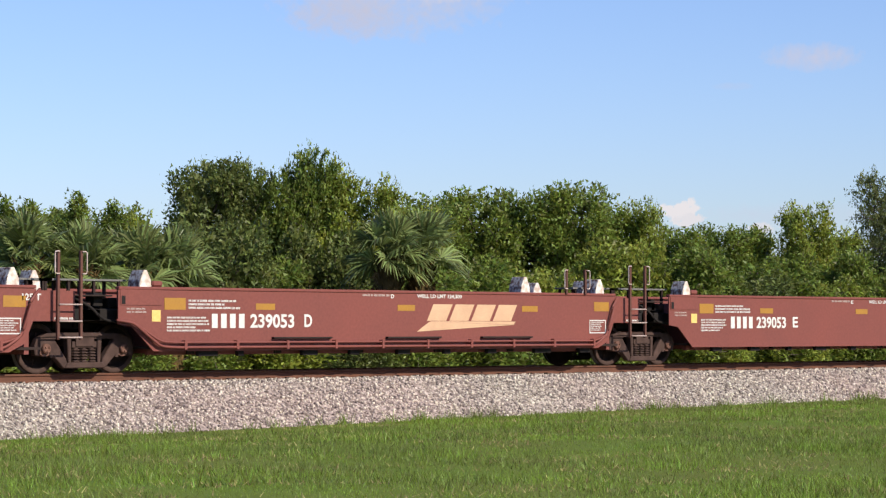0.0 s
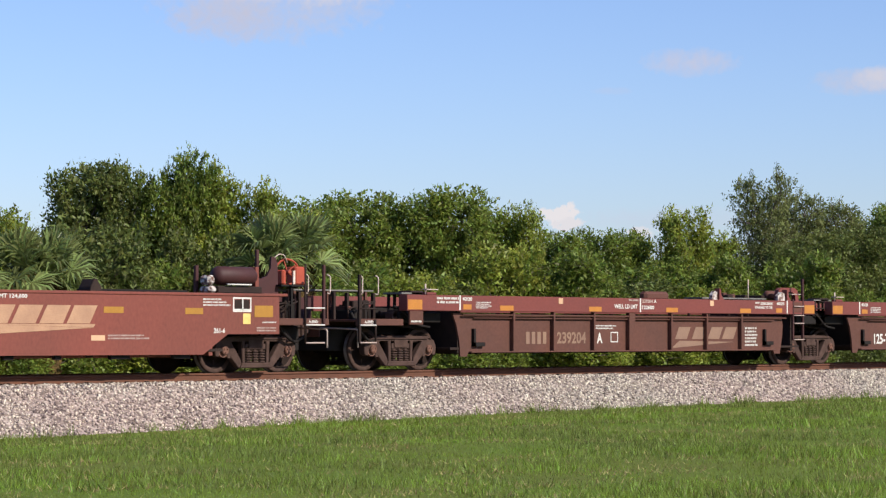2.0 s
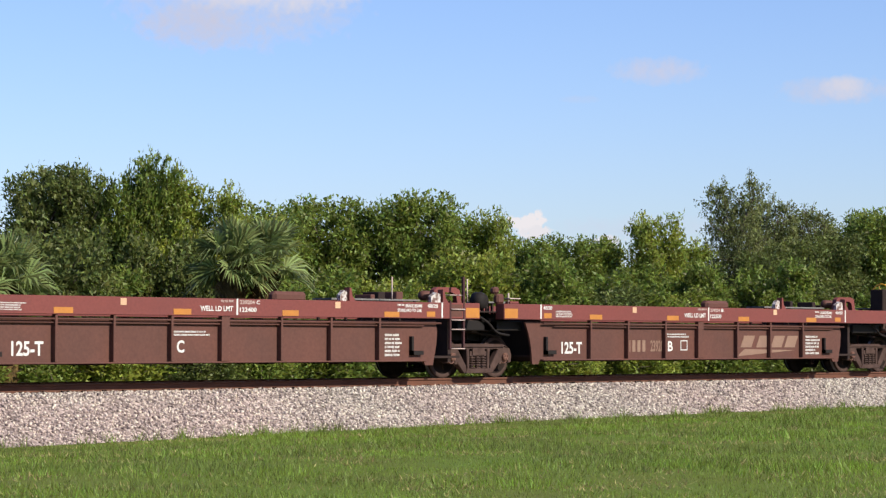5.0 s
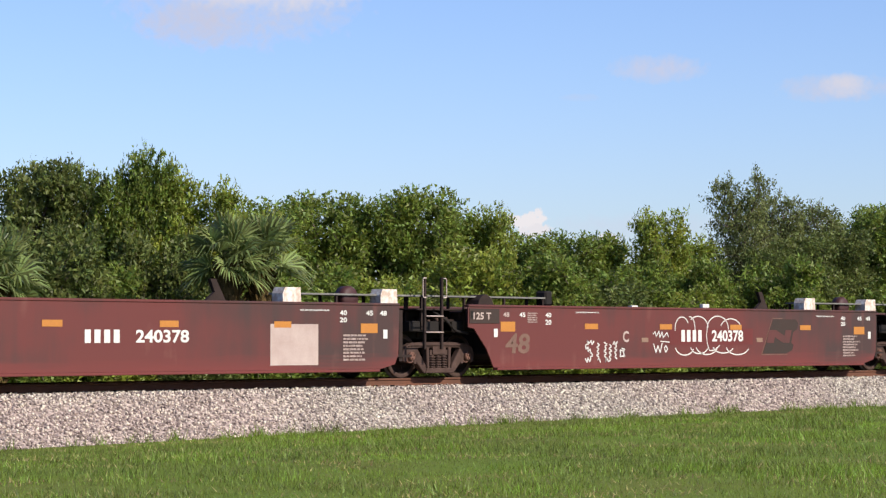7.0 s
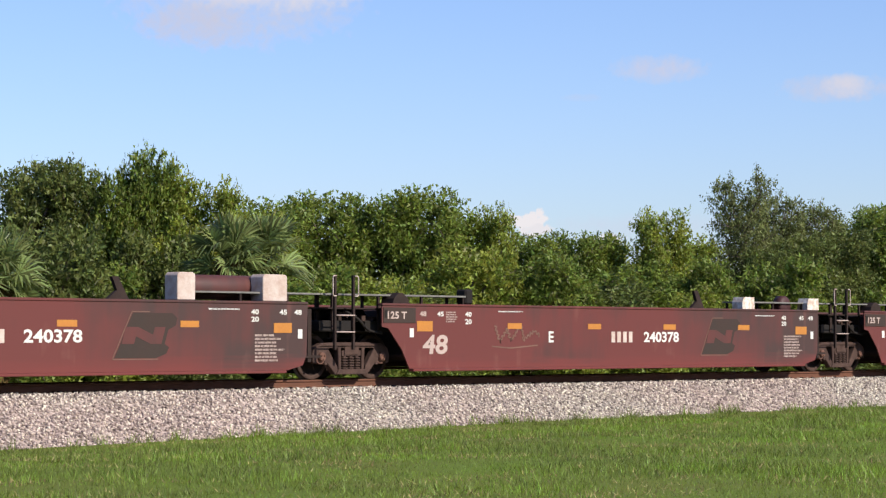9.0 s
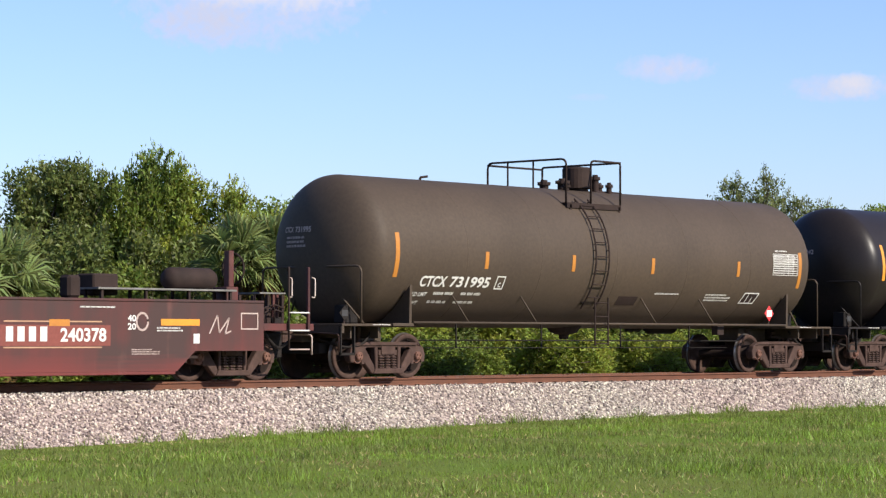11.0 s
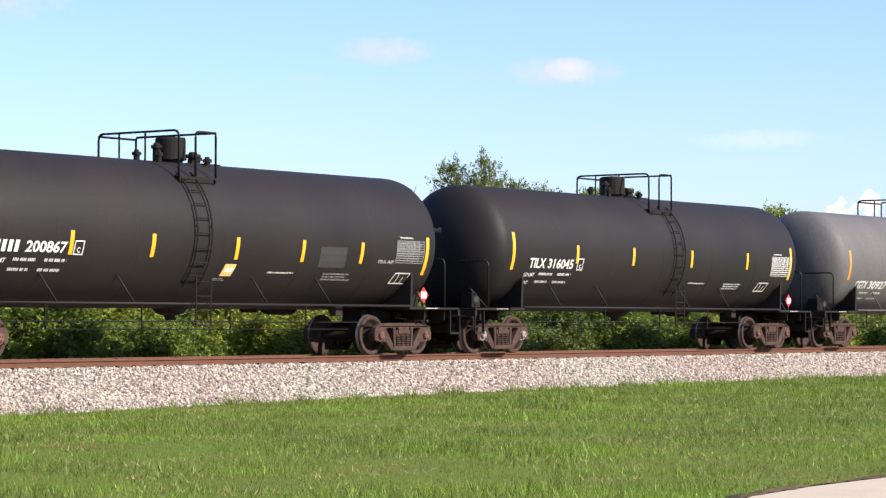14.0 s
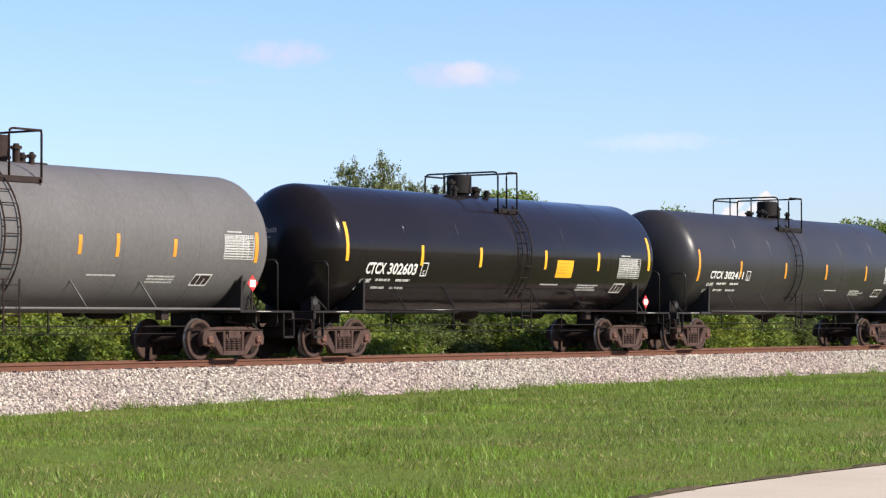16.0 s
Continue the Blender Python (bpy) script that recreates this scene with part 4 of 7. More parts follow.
def wheel_mesh():
    b = B()
    half = [(-0.86, 0.02), (-0.86, 0.12), (-0.80, 0.135), (-0.725, 0.20), (-0.715, 0.33), (-0.80, 0.37), (-0.805, 0.445), (-0.795, 0.457),
            (-0.748, 0.459), (-0.705, 0.462), (-0.69, 0.485), (-0.668, 0.48), (-0.665, 0.385), (-0.685, 0.335), (-0.69, 0.20), (-0.67, 0.13), (-0.65, 0.085)]
    prof = half + [(-a, r) for a, r in half[::-1]]
    lathe(b, prof, 28, "y")
    b.faces.ensure_lookup_table()
    for k in range(len(prof) - 1):
        for s in range(28):
            f = b.faces[k * 28 + s]
            f.smooth = True
            if k in (8, 9, len(prof) - 10, len(prof) - 11):
                f.material_index = 1
            # discs and mid axle take the dark colour that stands for shade
            elif 2 <= min(k, len(prof) - 2 - k) <= 4 or k == len(prof) // 2 - 1:
                f.material_index = 2
    # four lightening marks, so that the turning shows
    for t in (0.3, 1.9, 3.5, 5.0):
        for y in (-0.724, 0.724):
            c, s = math.cos(t), math.sin(t)
            tube(b, [(0.2 * c, y, 0.2 * s), (0.3 * c, y, 0.3 * s)], 0.012, 5)
    bmesh.ops.recalc_face_normals(b, faces=b.faces)
    me = bpy.data.meshes.new("wheelset")
    b.to_mesh(me), b.free()
    me.materials.append(WHEEL), me.materials.append(TREAD), me.materials.append(SHADED_DISC)
    return me


def side_frame_mesh():
    """A cast bow frame: a top member that drops to the pedestals, two diagonals, columns and a spring seat."""
    b = B()
    y0, y1 = -0.07, 0.07
    prism(b, [(-1.14, 0.50), (-1.08, 0.64), (-0.88, 0.73), (-0.4, 0.745), (0.4, 0.745), (0.88, 0.73), (1.08, 0.64), (1.14, 0.50), (1.12, 0.34), (1.02, 0.32), (1.0, 0.49),
              (0.79, 0.49), (0.74, 0.60), (0.64, 0.65), (-0.64, 0.65), (-0.74, 0.60), (-0.79, 0.49), (-1.0, 0.49), (-1.02, 0.32), (-1.12, 0.34)], y0, y1)
    for s in (-1, 1):
        prism(b, [(s * 0.87, 0.48), (s * 0.70, 0.645), (s * 0.415, 0.27), (s * 0.37, 0.10), (s * 0.475, 0.10)][:: s], y0, y1)
        prism(b, [(s * 0.37, 0.2), (s * 0.30, 0.2), (s * 0.30, 0.66), (s * 0.40, 0.66)][:: s], y0, y1)
        prism(b, [(s * 0.70, 0.30), (s * 0.79, 0.30), (s * 0.82, 0.50), (s * 0.72, 0.50)][:: s], y0, y1)
    prism(b, [(-0.46, 0.10), (0.46, 0.10), (0.40, 0.205), (-0.40, 0.205)], y0 - 0.03, y1 + 0.03)
    prism(b, [(-1.0, 0.66), (-0.85, 0.715), (0.85, 0.715), (1.0, 0.66), (0.85, 0.69), (-0.85, 0.69)], y0 - 0.035, y0)
    bmesh.ops.bevel(b, geom=[e for e in b.edges if e.calc_length() > 0.1], offset=0.014, segments=1, affect="EDGES")
    bmesh.ops.scale(b, vec=(0.974, 1, 1), verts=b.verts)
    bmesh.ops.recalc_face_normals(b, faces=b.faces)
    me = bpy.data.meshes.new("side_frame")
    b.to_mesh(me), b.free()
    me.materials.append(TRUCK)
    return me


def spring_mesh():
    """Three coil springs on the seat, and the end of the bolster on them."""
    b = B()
    for x in (-0.18, 0.0, 0.18):
        prof = [(0.206, 0.02)]
        for k in range(5):
            z = 0.208 + k * 0.052
            prof += [(z, 0.045), (z + 0.008, 0.082), (z + 0.03, 0.082), (z + 0.038, 0.045)]
        prof += [(0.47, 0.045), (0.47, 0.02)]
        lathe(b, prof, 8, "z", (x, -0.02, 0))
    box(b, -0.27, 0.27, -0.06, 0.09, 0.475, 0.585)
    bmesh.ops.recalc_face_normals(b, faces=b.faces)
    me = bpy.data.meshes.new("spring_nest")
    b.to_mesh(me), b.free()
    me.materials.append(TRUCK)
    return me


def cap_mesh(mat):
    b = B()
    lathe(b, [(-0.13, 0.02), (-0.13, 0.075), (-0.115, 0.09), (-0.06, 0.095), (-0.055, 0.145), (0.03, 0.15), (0.03, 0.05)], 14, "y")
    for k in range(3):
        t = k * 2.09 + 0.5
        tube(b, [(0.045 * math.cos(t), -0.15, 0.045 * math.sin(t)), (0.045 * math.cos(t), -0.12, 0.045 * math.sin(t))], 0.017, 6)
    bmesh.ops.recalc_face_normals(b, faces=b.faces)
    me = bpy.data.meshes.new("bearing_cap")
    b.to_mesh(me), b.free()
    me.materials.append(mat)
    return me


WHEEL_ME, FRAME_ME, SPRING_ME = wheel_mesh(), side_frame_mesh(), spring_mesh()
CAP_BRIGHT, CAP_RUST = cap_mesh(BEARING), cap_mesh(RUST_CAP)


def add_truck(car, x, bright=True):
    """A two-axle truck under a wagon, its centre at x."""
    b = B()
    box(b, -0.2, 0.2, -1.08, 1.08, 0.50, 0.66)
    box(b, -0.28, 0.28, -0.35, 0.35, 0.62, 0.74)
    for s in (-1, 1):
        box(b, s * 0.34 - 0.03, s * 0.34 + 0.03, -0.7, 0.7, 0.30, 0.38)
        tube(b, [(s * 0.34, -0.66, 0.34), (s * 0.39, -0.66, 0.42)], 0.05, 6)
    truck = part("truck", b, TRUCK, car, "rust-brown cast steel two-axle truck")
    truck.location = (x, 0, 0)
    for s in (-1, 1):
        fr = new("side_frame", FRAME_ME)
        fr.parent, fr.location = truck, (0, s * 1.0, 0)
        if s > 0:
            fr.rotation_euler.z = math.pi
        sp = new("spring_nest", SPRING_ME)
        sp.parent, sp.location = truck, (0, s * 1.0, 0)
        for e in (-1, 1):
            cap = new("bearing_cap", CAP_BRIGHT if bright else CAP_RUST)
            cap.parent, cap.location = truck, (e * 0.866, s * 1.0, 0.457)
            if s > 0:
                cap.rotation_euler.z = math.pi
    for e in (-1, 1):
        w = new("wheelset", WHEEL_ME)
        w.parent, w.location = truck, (e * 0.866, 0, 0.457)
        WHEELS.append((w, e * 0.866))
    return truck


def rounded_rail(pts, r=0.09):
    """Points of a bar bent with rounded corners."""
    out = [Vector(pts[0])]
    for p, q, s in zip(pts, pts[1:], pts[2:]):
        p, q, s = Vector(p), Vector(q), Vector(s)
        a, c = q + (p - q).normalized() * r, q + (s - q).normalized() * r
        for t in (0, 0.33, 0.67, 1):
            out.append(a.lerp(q, t).lerp(q.lerp(c, t), t))
    return out + [Vector(pts[-1])]


def bar(parent, name, pts, r, mat, seg=6, bend=0.08, label=""):
    return part(name, tube(B(), rounded_rail(pts, bend) if len(pts) > 2 else pts, r, seg), mat, parent, label, True)


def block(parent, name, mat, *boxes, bevel=0.0, label=""):
    b = B()
    for q in boxes:
        box(b, *q)
    if bevel:
        bmesh.ops.bevel(b, geom=b.edges[:], offset=bevel, segments=1, affect="EDGES")
    return part(name, b, mat, parent, label)


def add_coupler(car, x, way, mat=None):
    """A knuckle coupler that sticks out from x along way (1 or -1)."""
    b = B()
    box(b, min(x, x + way * 0.45), max(x, x + way * 0.45), -0.09, 0.09, 0.80, 0.98)
    e = x + way * 0.45
    prism(b, [(e, 0.76), (e + way * 0.14, 0.74), (e + way * 0.16, 1.0), (e, 1.02)][:: way], -0.2, 0.12)
    tube(b, [(e + way * 0.1, -0.16, 0.74), (e + way * 0.1, -0.16, 1.02)], 0.07, 8)
    part("coupler", b, mat or TRUCK, car)
    bar(car, "air_hose", [(x + way * 0.1, 0.3, 0.8), (x + way * 0.3, 0.32, 0.5), (x + way * 0.55, 0.25, 0.42)], 0.03, BLACK_IRON, 6, 0.1)


# ---- well cars ----


def spine_and_ends(car, L, mat, deck_z=1.08):
    """The parts that all well units share: floor, bulkheads, connector."""
    block(car, "floor", GRIME, (1.2, L - 1.2, -1.40, 1.40, 0.44, 0.49))
    for x in np.linspace(2.2, L - 2.4, 6):
        block(car, "crossbeam", GRIME, (x, x + 0.16, -1.30, 1.30, 0.34, 0.438))
    for e in (0, 1):
        x = 1.25 if e == 0 else L - 1.25
        block(car, "bulkhead", mat, (x - 0.05 + (0.25 if e == 0 else -0.25), x + 0.05 + (0.25 if e == 0 else -0.25), -1.38, 1.38, 0.36, 1.40))
        x0, x1 = (-0.35, 1.2) if e == 0 else (L - 1.2, L + 0.35)
        # black for dark equipment and for the deep shade at the joint
        block(car, "end_beam", BLACK_IRON, (x0, x1, -0.45, 0.45, 0.76, deck_z + 0.2), (x0 + 0.15, x1 - 0.1, -1.22, 1.22, deck_z - 0.12, deck_z + 0.1), bevel=0.02)


def joint_housing(car, x0, x1, z1=1.5, y=0.62):
    """An added black box with ribs, in place of the shade between two units."""
    b = prism(B(), [(x0, 0.8), (x1, 0.8), (x1, z1 - 0.12), (x1 - 0.14, z1), (x0 + 0.14, z1), (x0, z1 - 0.12)], -y, y)
    bmesh.ops.bevel(b, geom=b.edges[:], offset=0.02, segments=1, affect="EDGES")
    part("joint_housing", b, BLACK_IRON, car)
    for k in range(3):
        px = x0 + 0.1 + k * (x1 - x0 - 0.2) / 2.6
        block(car, "joint_rib", GRIME, (px, px + 0.05, -y - 0.05, -y - 0.001, 0.84, z1 - 0.16))
    # added cover plate that casts shade on the box below
    block(car, "joint_plate", GRIME, (x0, x1, -1.34, 1.34, z1 + 0.005, z1 + 0.035), bevel=0.006)


def brake_clutter(car, x, seed, mats=(GRIME, BLACK_IRON, WHEEL)):
    """Slack adjuster, hoses and brackets over a truck."""
    rng = random.Random(seed)
    for k in range(9):
        px, pz = x + rng.uniform(-0.6, 0.6), 0.95 + rng.uniform(0.02, 0.3)
        block(car, "brake_bracket", rng.choice(mats), (px, px + rng.uniform(0.08, 0.25), -1.15, -1.0 + rng.uniform(0, 0.3), pz, pz + rng.uniform(0.08, 0.25)), bevel=0.012)
    bar(car, "brake_hose", [(x - 0.5, -1.25, 1.38), (x - 0.1, -1.3, 1.2), (x + 0.1, -1.3, 0.98), (x + 0.55, -1.3, 0.93)], 0.028, BLACK_IRON, 6, 0.18)
    bar(car, "brake_rod", [(x - 0.6, -0.9, 1.02), (x + 0.8, -0.85, 0.9)], 0.03, GRIME)
    part("slack_adjuster", lathe(B(), [(x - 0.35, 0.02), (x - 0.35, 0.09), (x + 0.2, 0.09), (x + 0.22, 0.04), (x + 0.5, 0.04), (x + 0.5, 0.01)], 10, "x", (0, -0.7, 1.2)), GRIME, car, smooth=True)


def ladder_posts(car, x, w, mat, base=0.62, top=2.22, rungs=(0.66, 0.95, 1.25), irons=True):
    """Two uprights with light rungs, and grab irons at their heads."""
    for k in (0, 1):
        px = x + k * w
        block(car, "post", mat, (px - 0.028, px + 0.028, -1.56, -1.50, base, top), bevel=0.006)
        if irons:
            q = px + (0.1 if k else -0.1)
            bar(car, "grab_iron", [(px, -1.58, top - 0.02), (q, -1.58, top - 0.02), (q, -1.58, top - 0.42), (px, -1.58, top - 0.42)], 0.013, WORN_WHITE, 5, 0.04)
    for z in rungs:
        bar(car, "rung", [(x, -1.58, z), (x + w, -1.58, z)], 0.015, PALE, 5)


def walkway(car, x0, x1, z=1.73, y=-0.62, posts=True):
    block(car, "walkway", GRATE, (x0, x1, y - 0.28, y + 0.28, z - 0.035, z), label="grey open steel walkway")
    for px in np.linspace(x0 + 0.12, x1 - 0.12, 4):
        for a in (y - 0.25, y + 0.2):
            block(car, "walkway_leg", GRIME, (px - 0.025, px + 0.025, a, a + 0.05, 1.0, z - 0.03))


def guide(car, x, z=1.52, h=0.36, w=0.3, mat=None, y=-1.36):
    """A container corner guide: a gabled scuffed steel block, its end face coloured whiter for the sun."""
    gable = [(x - w * 0.5, z), (x + w * 0.5, z), (x + w * 0.42, z + h * 0.5), (x + w * 0.1, z + h), (x - w * 0.14, z + h), (x - w * 0.42, z + h * 0.5)]
    b = prism(B(), gable, y - 0.1, y + 0.26)
    bmesh.ops.bevel(b, geom=b.edges[:], offset=0.01, segments=1, affect="EDGES")
    arm = part("guide_bracket", b, SCUFFED_GREY if mat is None else mat, car)
    # sunlight on the end is put into the face's whiter colour
    if mat is None:
        face = [(x + (a - x) * 0.94, z + 0.012 + (c - z) * 0.96) for a, c in gable]
        part("guide_face", prism(B(), face, y - 0.106, y - 0.1005), SCUFFED_WHITE, arm, "scuffed white face, coloured paler for the sun on it")
    return arm


def logo_slanted(car, on, a0, a1, u0, u1, s0, s1, v0, v1, mat):
    """The railway's slanted word mark as plain blocks with a wedge-shaped sweep below."""
    b = B()
    n, lean = 4, (u1 - u0) * 0.55
    step = (a1 - a0 - lean) / n
    for k in range(n):
        x = a0 + k * step
        patch(b, on, [(x, u0), (x + step * 0.86, u0), (x + step * 0.86 + lean, u1), (x + lean, u1)], 0.006, 1)
    part("logo", b, mat, car, "faded cream slanted word mark")
    b = B()
    patch(b, on, [(s0, v0), (s0 + 0.02, v0), (s1, v1 - 0.06), (s0 + 0.35, v1)], 0.006, 1)
    patch(b, on, [(s0 + 0.36, v1), (s1, v1 - 0.055), (s1 + 0.05, v1 + 0.01), (s0 + 0.4, v1 + 0.012)], 0.006, 1)
    part("logo_sweep", b, mat, car)


def smooth_unit(x_start, L, unit, mat, load, kind, end=False, seed=0):
    """A smooth-sided well unit; its origin is over its first truck, at rail height."""
    car = new("well_car")
    on = Flat(-1.5, 0.08)
    side = [(0.43, 1.53), (0.43, 0.90), (0.74, 0.86), (1.25, 0.40)]
    if end:
        side += [(L - 1.80, 0.38), (L - 1.15, 0.78), (L + 0.24, 0.78), (L + 0.24, 1.53)]
    else:
        side += [(L - 1.95, 0.40), (L - 1.62, 0.55), (L - 1.42, 1.0), (L - 1.38, 1.53)]
    for s in (-1, 1):
        b = prism(B(), side, s * 1.5 - 0.03 * (s > 0) - 0.0, s * 1.5 + 0.03 * (s < 0))
        part("side_wall", b, mat, car)
    xe = side[-1][0]
    block(car, "top_chord", mat, (0.43, xe, -1.52, -1.40, 1.532, 1.59), bevel=0.012)
    block(car, "top_chord", mat, (0.43, xe, 1.40, 1.52, 1.532, 1.59), bevel=0.012)
    for s in (-1, 1):
        block(car, "bottom_sill", mat, (1.3, side[4][0] - 0.1, s * 1.2 - 0.05, s * 1.2 + 0.05, 0.33, 0.438), bevel=0.01)
    rng = random.Random(seed)
    for k in range(9):
        px = 2.2 + k * (L - 4.8) / 8 + rng.uniform(-0.2, 0.2)
        block(car, "sill_bracket", BLACK_IRON, (px, px + rng.uniform(0.12, 0.5), -1.4, -1.3, 0.30, 0.42), bevel=0.01)
    spine_and_ends(car, L, mat)
    plate(car, on, 0.47, 1.42, 1.17, 1.47, mat, "end_panel", 0.012)
    block(car, "lashing_eye", BLACK_IRON, (0.50, 0.58, -1.52, -1.513, 1.27, 1.42))
    # lettering and reflectors
    plate(car, on, 1.49, 1.99, 1.09, 1.31, MUSTARD)
    for a in (3.70, 7.43, 11.05):
        plate(car, on, a, a + 0.48, 1.10, 1.22, MUSTARD)
    plate(car, on, 1.2, 1.4, 0.87, 1.08, STRAW_LABEL, "label_plate")
    small_print(car, on, 2.06, 3.4, 1.08, 1.28, 3, WHITE, seed)
    small_print(car, on, 1.55, 2.6, 0.66, 0.96, 5, WHITE, seed + 1)
    small_print(car, on, 0.62, 1.15, 1.0, 1.12, 2, PALE, seed + 2)
    tint = {"cream": FADED_CREAM}.get(kind, WHITE)
    owner_mark(car, on, *((2.62, 3.5) if not end else (2.96, 3.9)), 0.75, 1.02, tint)
    n0, n1 = (3.56, 4.67) if not end else (4.13, 5.27)
    lettering(car, on, "239053", n0, n1, 0.75, 1.02, tint)
    lettering(car, on, unit, 4.93 if not end else 6.13, 5.13 if not end else 6.36, 0.77, 1.02, WHITE)
    small_print(car, on, 6.47, 7.2, 1.35, 1.43, 1, PALE, seed + 3, full=True)
    lettering(car, on, unit, 7.24, 7.33, 1.35, 1.43, WHITE)
    lettering(car, on, "WELL LD LMT " + load, 7.97, 9.25, 1.35, 1.44, WHITE)
    if kind != "plain":
        logo_slanted(car, on, 8.25, 10.99, 0.90, 1.24, 7.97, 10.8, 0.68, 0.88, FADED_CREAM if end else CREAM)
    if end:
        frame_sign(car, on, 7.53, 7.81, 0.78, 1.04, WHITE, t=0.025)
        lettering(car, on, "H", 7.625, 7.715, 0.82, 0.92, WHITE)
        plate(car, on, 7.42, 7.92, 1.23, 1.44, DEEP_RED, "fresh_paint_patch", 0.004)
        block(car, "chock", DEEP_RED, (7.5, 7.85, -1.5, -1.35, 1.592, 1.70), bevel=0.02)
        plate(car, on, 13.08, 13.54, 1.09, 1.21, MUSTARD)
        plate(car, on, 14.91, 15.41, 1.04, 1.27, MUSTARD)
        frame_sign(car, on, 14.33, 14.82, 1.14, 1.43, WHITE, GRIME)
        plate(car, on, 14.57, 14.6, 1.17, 1.40, WHITE, "sign_bar", 0.012)
        plate(car, on, 14.36, 14.79, 1.17, 1.20, WHITE, "sign_bar", 0.012)
        plate(car, on, 14.60, 14.80, 0.9, 1.11, STRAW_LABEL, "label_plate")
        small_print(car, on, 15.12, 15.5, 0.90, 0.95, 1, WHITE, seed + 8, full=True)
        small_print(car, on, 14.97, 15.5, 0.73, 0.84, 2, PALE, seed + 9, full=True)
        small_print(car, on, 13.54, 14.26, 1.23, 1.40, 3, WHITE, seed + 5)
        small_print(car, on, 11.15, 12.5, 0.58, 0.69, 2, PALE, seed + 6)
        lettering(car, on, "261-6", 13.82, 14.12, 0.72, 0.82, WHITE)
        plate(car, on, 10.75, 11.08, 0.58, 0.68, CREAM, "label_plate")
    else:
        plate(car, on, 13.32, 13.80, 1.12, 1.32, MUSTARD)
        frame_sign(car, on, 13.17, 13.70, 0.64, 0.93, WHITE, t=0.022)
        small_print(car, on, 13.22, 13.65, 0.68, 0.89, 5, WHITE, seed + 7)
    if not end and kind == "cream_piped":
        for z, r in ((0.47, 0.028), (0.56, 0.022)):
            bar(car, "air_pipe", [(0.35, -1.56, 0.97), (0.72, -1.57, 0.93), (1.35, -1.57, z + 0.02), (1.75, -1.57, z), (L - 2.1, -1.57, z), (L - 1.72, -1.57, 0.7), (L - 1.52, -1.57, 1.35), (L - 1.3, -1.5, 1.52)], r, mat, 6, 0.12)
        for px in np.linspace(1.9, L - 2.2, 10):
            block(car, "pipe_clamp", mat, (px, px + 0.06, -1.60, -1.5, 0.43, 0.6))
        for px in (4.1, 7.1, 9.8):
            block(car, "handrail", GRIME, (px, px + 1.5, -1.58, -1.54, 0.63, 0.66), (px, px + 0.03, -1.55, -1.5, 0.62, 0.66), (px + 1.47, px + 1.5, -1.55, -1.5, 0.62, 0.66))
    # ends
    if unit == "C":
        lettering(car, on, "125 T", 13.72, 14.12, 1.24, 1.36, WHITE)
    add_truck(car, 0.0, False)
    brake_clutter(car, 0.1, seed)
    joint_housing(car, -1.0, 0.42, 1.4)
    walkway(car, -0.9, 1.05)
    guide(car, 1.08, h=0.38)
    guide(car, 0.2, h=0.4, y=0.9)
    block(car, "grip_box", mat, (1.25, 1.5, -1.46, -1.2, 1.592, 1.70), bevel=0.03)
    if end:
        add_truck(car, L, False)
        brake_clutter(car, L - 0.2, seed + 4)
        end_deck(car, L + 0.24, L + 1.65, RED_DARK, 1, "A-END")
        part("air_reservoir", lathe(B(), [(14.34, 0.02), (14.37, 0.13), (14.46, 0.19), (15.34, 0.19), (15.43, 0.13), (15.46, 0.02)], 18, "x", (0, -0.9, 1.95)), MAROON, car, "dark maroon air tank on the deck", smooth=True)
        block(car, "tank_cradle", GRIME, (14.3, 15.5, -1.1, -0.7, 1.592, 1.74), bevel=0.02)
        bar(car, "tank_rail", [(14.5, -1.15, 1.77), (15.15, -1.15, 1.77)], 0.016, WHITE, 5)
        part("gusset", prism(B(), [(15.47, 1.6), (16.05, 1.6), (16.03, 2.2), (15.98, 2.34), (15.86, 2.36), (15.84, 2.12), (15.74, 1.96), (15.56, 1.9), (15.47, 1.92)], -0.98, -0.93), MAROON, car)
        block(car, "gusset_foot", mat, (15.4, 16.08, -1.25, -0.6, 1.54, 1.6), (15.4, 15.5, -1.0, -0.85, 1.6, 2.14), bevel=0.012)
        block(car, "post", MAROON, (15.6, 15.67, -0.82, -0.75, 1.6, 2.5), bevel=0.01)
        block(car, "brake_platform", BLACK_IRON, (15.98, 16.86, -1.15, -0.55, 1.755, 1.79), (16.3, 16.35, -1.1, -1.05, 1.09, 1.755), (16.72, 16.77, -1.1, -1.05, 1.09, 1.755))
        part("brake_wheel", wheel_hoop((16.42, -0.85, 2.06), 0.26, turn=True), BRAKE_RED, car, "orange-red hand brake wheel")
        block(car, "brake_gear", BRAKE_RED, (16.52, 16.8, -1.0, -0.7, 1.791, 2.17), (16.2, 16.32, -0.95, -0.75, 1.791, 2.1), bevel=0.03, label="orange-red hand brake gear box")
        block(car, "brake_plate", SCUFFED_WHITE, (16.42, 16.48, -1.04, -1.01, 1.8, 2.08), bevel=0.006)
        bar(car, "brake_chain", [(15.95, -0.95, 2.33), (16.1, -0.95, 2.42), (16.3, -0.9, 2.4), (16.42, -0.85, 2.25)], 0.014, WORN_WHITE, 5, 0.06)
        guide(car, 10.9, h=0.3, mat=GRIME)
